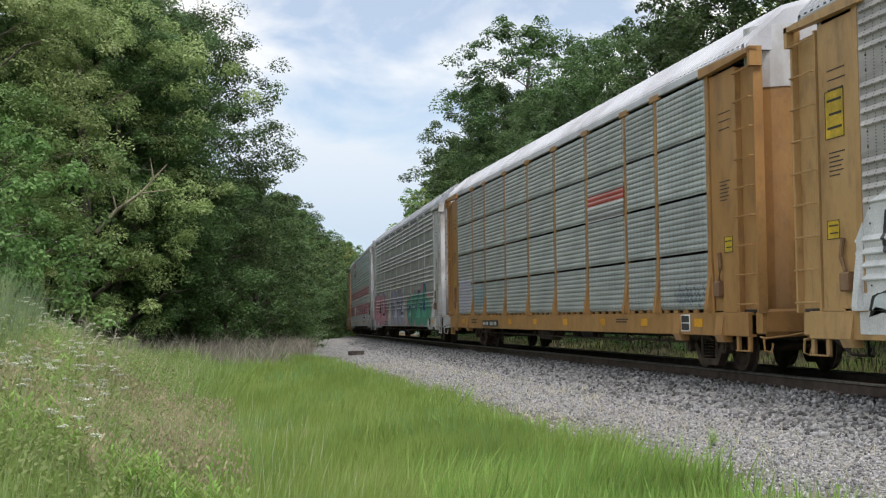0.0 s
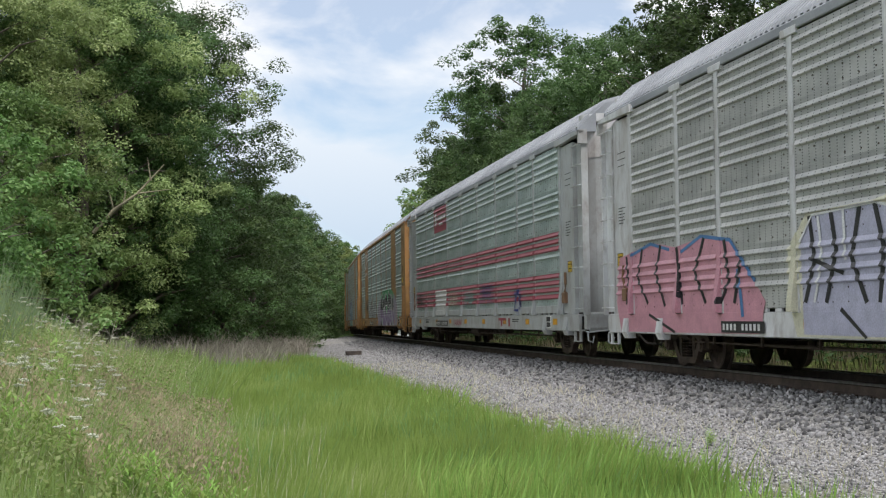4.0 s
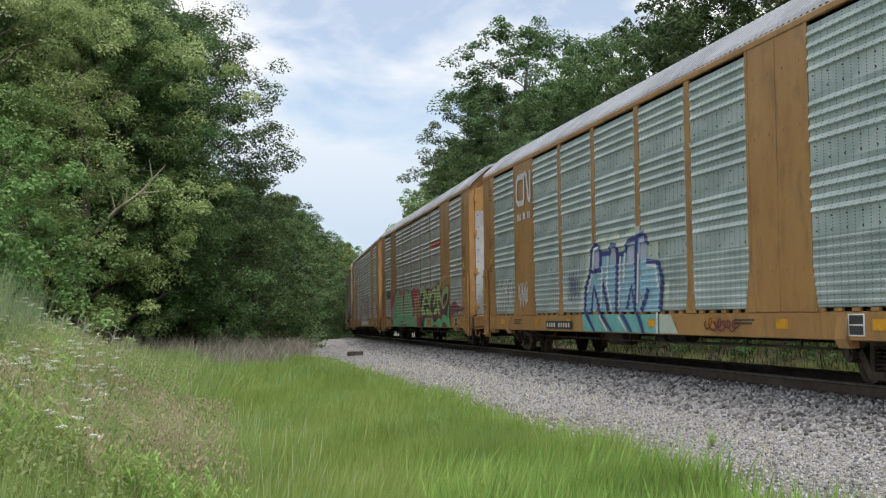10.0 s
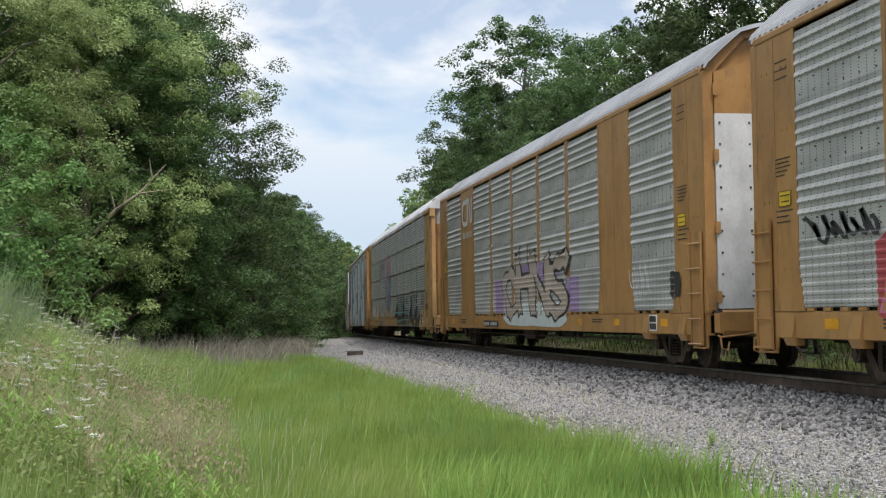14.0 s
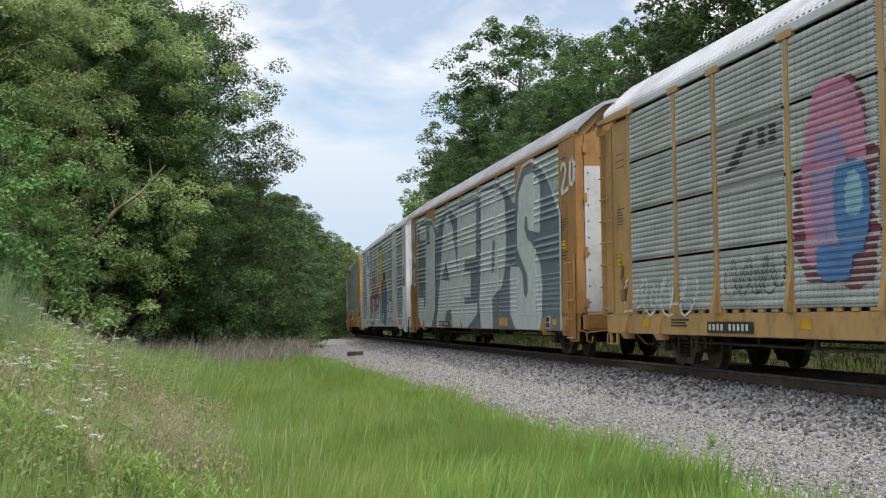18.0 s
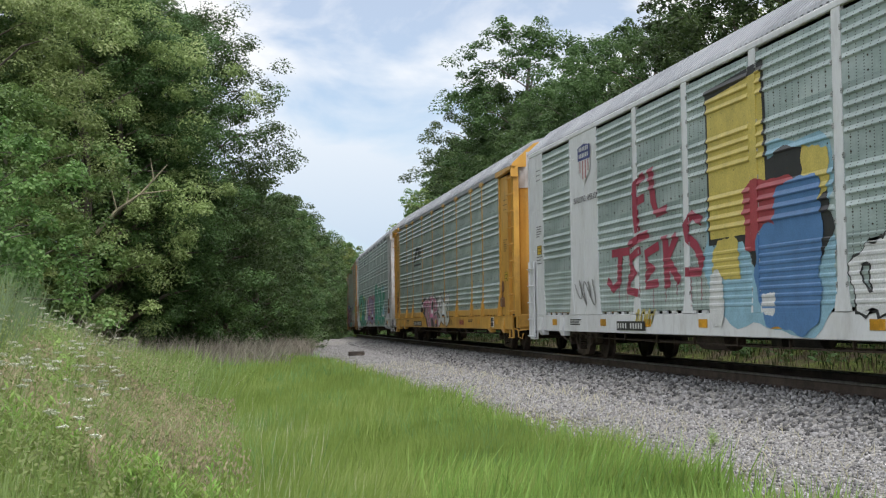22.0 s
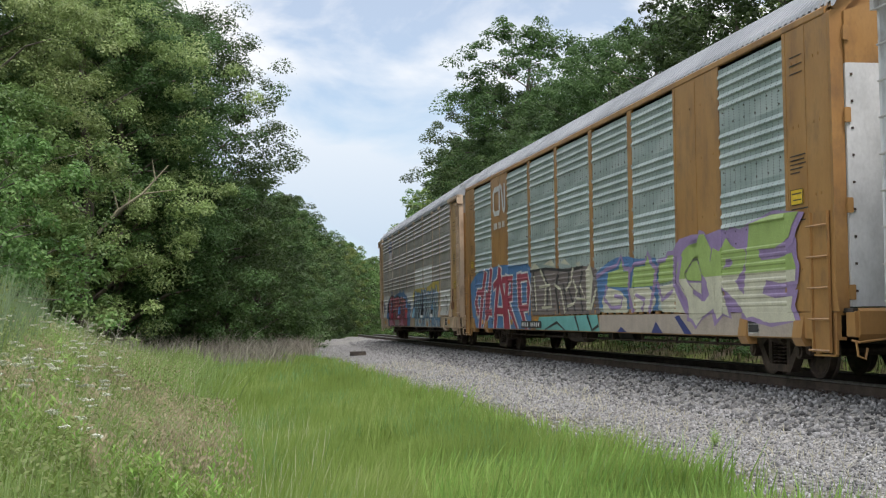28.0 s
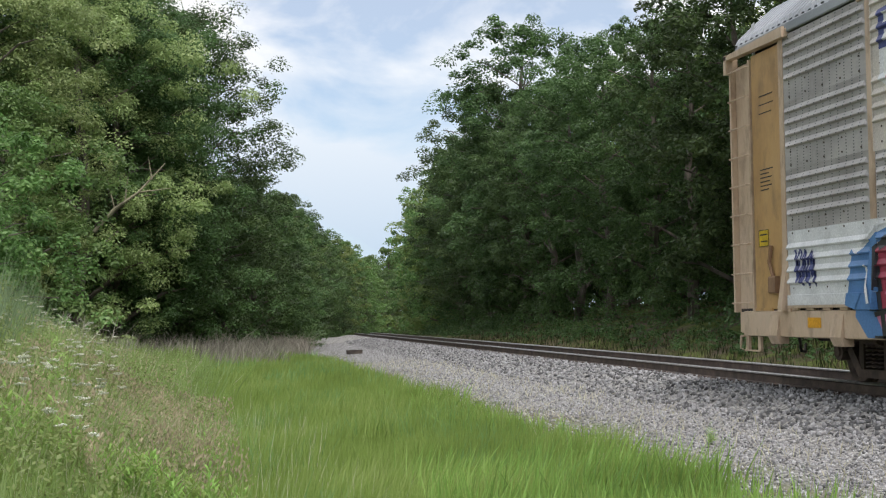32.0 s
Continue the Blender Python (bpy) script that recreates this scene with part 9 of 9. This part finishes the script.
    fill(14, "silver", 4, [(-1.4, 0.645), (-1.42, 0.98), (-3.68, 0.98), (-4.16, 0.94), (-4.2, 0.645)], [(-4.25, 0.645), (-4.32, 0.98), (-6.53, 0.97), (-6.61, 0.65)], [(-6.7, 0.65), (-6.72, 0.97), (-8.45, 0.97), (-8.73, 0.97), (-8.91, 0.67)])
    line(14, "azure", 4, 0.25, [(-1.75, 2.02), (-1.76, 1.66), (-1.55, 1.35), (-1.43, 1.09)], [(-2.16, 1.95), (-2.27, 1.64), (-2.06, 1.34), (-2.01, 1.05)], [(-2.71, 1.91), (-2.6, 1.63), (-2.49, 1.33), (-2.53, 1.05)], [(-3.15, 1.91), (-3.1, 1.57), (-3.23, 1.32), (-3.29, 1.04)], [(-3.75, 2.03), (-3.72, 1.65), (-3.86, 1.31), (-4.11, 1.02)], [(-4.44, 2), (-4.47, 1.62), (-4.44, 1.3), (-4.43, 1.04)], [(-5, 2.06), (-5.03, 1.74), (-4.76, 1.48), (-4.64, 1.11)], [(-5.42, 1.91), (-5.45, 1.59), (-5.38, 1.28), (-5.13, 1.06)], [(-5.8, 1.93), (-5.79, 1.54), (-5.74, 1.1)], [(-6.02, 1.83), (-5.95, 1.45), (-6.06, 1.05)])
    line(14, "azure", 4, 0.25, [(-6.37, 1.88), (-6.24, 1.52), (-6.29, 1.26), (-6.43, 1.05)], [(-6.68, 2.02), (-6.7, 1.68), (-6.68, 1.38)], [(-6.84, 1.92), (-6.87, 1.5), (-6.76, 1.34), (-6.95, 1.02)], [(-7.29, 1.97), (-7.35, 1.78), (-7.1, 1.54), (-7.17, 1.29), (-7.31, 1.04)], [(-7.56, 1.89), (-7.61, 1.56)], [(-7.18, 1.54), (-7.47, 1.37), (-7.74, 1.16), (-7.81, 1.02)], [(-7.89, 2.09), (-7.82, 1.79), (-7.84, 1.54)], [(-8.08, 1.86), (-7.99, 1.55), (-7.93, 1.24), (-7.99, 1.01)], [(-8.36, 1.81), (-8.28, 1.54), (-8.41, 1.4), (-8.12, 1.33), (-8.4, 1.01)], [(-8.57, 1.19), (-8.8, 0.95)])
    fill(14, "azure", 4, [(-4.31, 2.03), (-4.79, 1.89), (-4.87, 1.64), (-4.36, 1.62)], [(-5.23, 1.97), (-5.64, 1.96), (-5.67, 1.72), (-5.31, 1.68)], [(-7.94, 1.39), (-8.45, 1.44), (-8.4, 1.32), (-7.97, 1.3)])
    line(14, "sky", 5, 0.12, [(-1.8, 1.66), (-1.59, 1.35), (-1.47, 1.09)], [(-2.3, 1.64), (-2.1, 1.34), (-2.05, 1.05)], [(-2.64, 1.63), (-2.53, 1.33), (-2.57, 1.05)], [(-3.14, 1.57), (-3.26, 1.32), (-3.33, 1.04)], [(-3.76, 1.65), (-3.9, 1.31), (-4.15, 1.02)], [(-4.5, 1.62), (-4.48, 1.3), (-4.46, 1.04)], [(-5.06, 1.74), (-4.8, 1.47), (-4.67, 1.11)], [(-5.48, 1.59), (-5.42, 1.28), (-5.16, 1.06)], [(-5.83, 1.54), (-5.78, 1.1)], [(-5.98, 1.44), (-6.09, 1.05)])
    line(14, "sky", 5, 0.12, [(-6.27, 1.52), (-6.32, 1.26), (-6.46, 1.05)], [(-6.73, 1.68), (-6.71, 1.38)], [(-6.91, 1.5), (-6.79, 1.34), (-6.98, 1.02)], [(-7.39, 1.77), (-7.13, 1.54), (-7.2, 1.29), (-7.34, 1.04)], [(-7.65, 1.56)], [(-7.5, 1.36), (-7.77, 1.16), (-7.84, 1.02)], [(-7.85, 1.79), (-7.87, 1.54)], [(-8.02, 1.55), (-7.96, 1.24), (-8.02, 1.01)], [(-8.31, 1.54), (-8.44, 1.4), (-8.15, 1.33), (-8.44, 1.01)], [(-8.83, 0.95)])
    line(14, "white", 6, 0.035, [(-1.91, 2.02), (-1.91, 1.65), (-1.7, 1.35), (-1.58, 1.09)], [(-2.31, 1.95), (-2.42, 1.64), (-2.21, 1.34), (-2.16, 1.05)], [(-2.86, 1.9), (-2.75, 1.63), (-2.64, 1.33), (-2.68, 1.05)], [(-3.3, 1.91), (-3.25, 1.56), (-3.37, 1.32), (-3.44, 1.04)], [(-3.89, 2.02), (-3.87, 1.64), (-4.01, 1.3), (-4.26, 1.02)], [(-4.58, 1.99), (-4.61, 1.62), (-4.59, 1.29), (-4.57, 1.04)], [(-5.14, 2.06), (-5.17, 1.74), (-4.9, 1.47), (-4.78, 1.11)], [(-5.56, 1.9), (-5.59, 1.59), (-5.52, 1.28), (-5.27, 1.06)], [(-5.93, 1.93), (-5.93, 1.53), (-5.88, 1.1)], [(-6.15, 1.83), (-6.08, 1.44), (-6.19, 1.05)])
    line(14, "white", 6, 0.035, [(-6.51, 1.87), (-6.37, 1.52), (-6.42, 1.26), (-6.56, 1.05)], [(-6.81, 2.01), (-6.83, 1.67), (-6.81, 1.38)], [(-6.97, 1.92), (-7.01, 1.5), (-6.89, 1.34), (-7.08, 1.02)], [(-7.42, 1.96), (-7.49, 1.77), (-7.23, 1.53), (-7.3, 1.29), (-7.44, 1.04)], [(-7.69, 1.88), (-7.74, 1.56)], [(-7.31, 1.53), (-7.6, 1.36), (-7.87, 1.16), (-7.94, 1.01)], [(-8.02, 2.09), (-7.95, 1.79), (-7.97, 1.53)], [(-8.21, 1.85), (-8.12, 1.55), (-8.06, 1.23), (-8.12, 1.01)], [(-8.49, 1.8), (-8.4, 1.54), (-8.54, 1.4), (-8.25, 1.32), (-8.53, 1.01)], [(-8.7, 1.18), (-8.92, 0.95)])
    line(14, "black", 5, 0.04, [(-1.58, 2.03), (-1.58, 1.66), (-1.37, 1.35), (-1.25, 1.09)], [(-1.99, 1.96), (-2.09, 1.65), (-1.88, 1.34), (-1.83, 1.05)], [(-2.53, 1.92), (-2.43, 1.64), (-2.31, 1.33), (-2.36, 1.05)], [(-2.98, 1.92), (-2.93, 1.57), (-3.05, 1.32), (-3.12, 1.04)], [(-3.58, 2.04), (-3.55, 1.65), (-3.69, 1.31), (-3.95, 1.02)], [(-4.27, 2.01), (-4.3, 1.63), (-4.28, 1.3), (-4.26, 1.04)], [(-4.83, 2.07), (-4.86, 1.75), (-4.59, 1.48), (-4.47, 1.11)], [(-5.26, 1.91), (-5.29, 1.6), (-5.22, 1.28), (-4.96, 1.06)], [(-5.63, 1.94), (-5.63, 1.54), (-5.58, 1.1)], [(-5.86, 1.84), (-5.79, 1.45), (-5.89, 1.05)])
    line(14, "black", 5, 0.04, [(-6.21, 1.89), (-6.08, 1.53), (-6.13, 1.27), (-6.27, 1.05)], [(-6.52, 2.03), (-6.54, 1.68), (-6.52, 1.39)], [(-6.68, 1.93), (-6.72, 1.51), (-6.6, 1.34), (-6.79, 1.02)], [(-7.13, 1.98), (-7.2, 1.78), (-6.94, 1.54), (-7.01, 1.29), (-7.15, 1.04)], [(-7.4, 1.9), (-7.46, 1.57)], [(-7.02, 1.54), (-7.31, 1.37), (-7.59, 1.16), (-7.65, 1.02)], [(-7.74, 2.1), (-7.66, 1.8), (-7.68, 1.54)], [(-7.93, 1.87), (-7.83, 1.56), (-7.78, 1.24), (-7.84, 1.02)], [(-8.21, 1.82), (-8.13, 1.55), (-8.26, 1.41), (-7.97, 1.33), (-8.25, 1.01)], [(-8.42, 1.19), (-8.65, 0.95)])
    line(14, "white", 6, 0.045, [(-1.66, 2.06), (-1.85, 2.01), (-2.03, 1.9)], [(-4.23, 2.06), (-4.49, 1.95), (-4.84, 1.89)], [(-4.9, 2.1), (-5.15, 2.09), (-5.16, 1.97)], [(-5.26, 1.95), (-5.68, 1.95)], [(-6.6, 2.09), (-6.84, 1.92), (-7, 1.89)], [(-7.8, 2.15), (-8.05, 2.02), (-8.15, 1.86)], [(-8.22, 1.82), (-8.49, 1.83), (-8.46, 1.64)], [(-8.02, 1.47), (-8.41, 1.44)], [(-8.54, 1.22), (-8.62, 1.22)])
    line(14, "azure", 5, 0.13, [(-1.78, 0.93), (-1.98, 0.66)], [(-2.46, 0.93), (-2.33, 0.77), (-2.63, 0.67)], [(-3.34, 0.93), (-3.6, 0.66)], [(-3.95, 0.93), (-4.09, 0.66)], [(-4.63, 0.92), (-4.46, 0.78), (-4.71, 0.67)], [(-6, 0.91), (-6.12, 0.68)], [(-6.78, 0.9), (-6.93, 0.67)], [(-7.18, 0.9), (-7.09, 0.77), (-7.33, 0.68)], [(-7.57, 0.87), (-7.63, 0.68)], [(-8.24, 0.9), (-8.44, 0.67)], [(-8.59, 0.9), (-8.71, 0.69)])
    line(14, "black", 5, 0.03, [(-2.16, 0.91), (-2.3, 0.67)], [(-3.79, 0.93), (-3.88, 0.68)], [(-5.02, 0.92), (-5.16, 0.82)], [(-6.44, 0.9), (-6.51, 0.68)], [(-7.46, 0.9), (-7.48, 0.69)], [(-7.98, 0.9), (-8.15, 0.69)])
    fill(14, "orange", 5, [(-5.07, 0.85), (-5.45, 0.87), (-5.62, 0.66), (-5.15, 0.65)], [(-2.94, 0.91), (-3.4, 0.91), (-3.45, 0.79), (-2.99, 0.79)], [(-5.96, 0.91), (-6.35, 0.9), (-6.41, 0.8), (-6, 0.8)], [(-8.48, 0.9), (-8.86, 0.9), (-8.92, 0.81), (-8.55, 0.8)])
    line(14, "black", 3, 0.02, [(-9.48, 1.54), (-9.76, 1.71), (-9.7, 1.45)], [(-9.89, 1.62), (-10.14, 1.44)], [(-10.48, 1.77), (-10.54, 1.09), (-10.36, 1.43)], [(-10.33, 1.69), (-10.91, 1.73)], [(-10.4, 1.43), (-10.82, 1.5)], [(-10.79, 1.67), (-10.67, 1.17)])
    shield(14, 8.6, 7.25, 3.4, 4.75)
    scrawl(14, 11.15, 10.5, 1.3, 1.85, "navy", 125)
    paint(14, "sign_ground", [box_shape(7.05, 8.8, 2.95, 4.88)], "parchment", 1)


paint_train()


# ---- what moves ----
def motions():
    for i, (car, rotor) in enumerate(TRAIN):
        walk(car, [(t, car_pose(car_s(i, t))) for t in range(0, 33)])
        # wheels roll while the car is in the open stretch before the camera
        seen = [k / FPS for k in range(0, 32 * FPS + 1) if -16 < car_s(i, k / FPS) < 62]
        times = sorted({0.0, *seen, 32.0})
        s_a = car_s(i, seen[0]) if seen else 0
        for w, c in rotor:
            rows = []
            for t in times:
                s = car_s(i, min(max(t, seen[0]), seen[-1])) if seen else s_a
                rows.append((t, Matrix.Translation((0, c, 0.414)) @ Matrix.Rotation((s_a - s) / 0.414, 4, "X")))
            walk(w, rows)
    # trees sway; the tall ones beyond the line lean over in the gusts
    gust = [(0, 0), (3, -0.1), (6, -0.1), (9, -0.08), (11.5, -0.1), (13.2, -0.45), (14.5, -0.2), (16.2, -0.5), (17.2, -1.0), (18, -0.85), (19, -0.35), (20.3, -0.1), (22, 0.05), (23.6, -0.4), (25, -0.15), (28, -0.05), (30, -0.1), (31, -0.3), (32, -0.6)]
    rng = random.Random(3)
    for ob, x, y, z, turn in SWAY:
        if y > 105:
            continue
        size = ob.scale.copy()
        big = 1.7 if x > 12 and 60 < y < 100 else 0.35
        ph = rng.uniform(0, 6.28)
        rows = []
        for t, g in gust:
            a = big * g + 0.22 * math.sin(t * 1.3 + ph)
            rows.append((t, Matrix.Translation((x, y, z)) @ Euler((0, radians(a), 0)).to_matrix().to_4x4() @ Euler((0, 0, radians(turn))).to_matrix().to_4x4()))
        walk(ob, rows)
        ob.scale = size


motions()
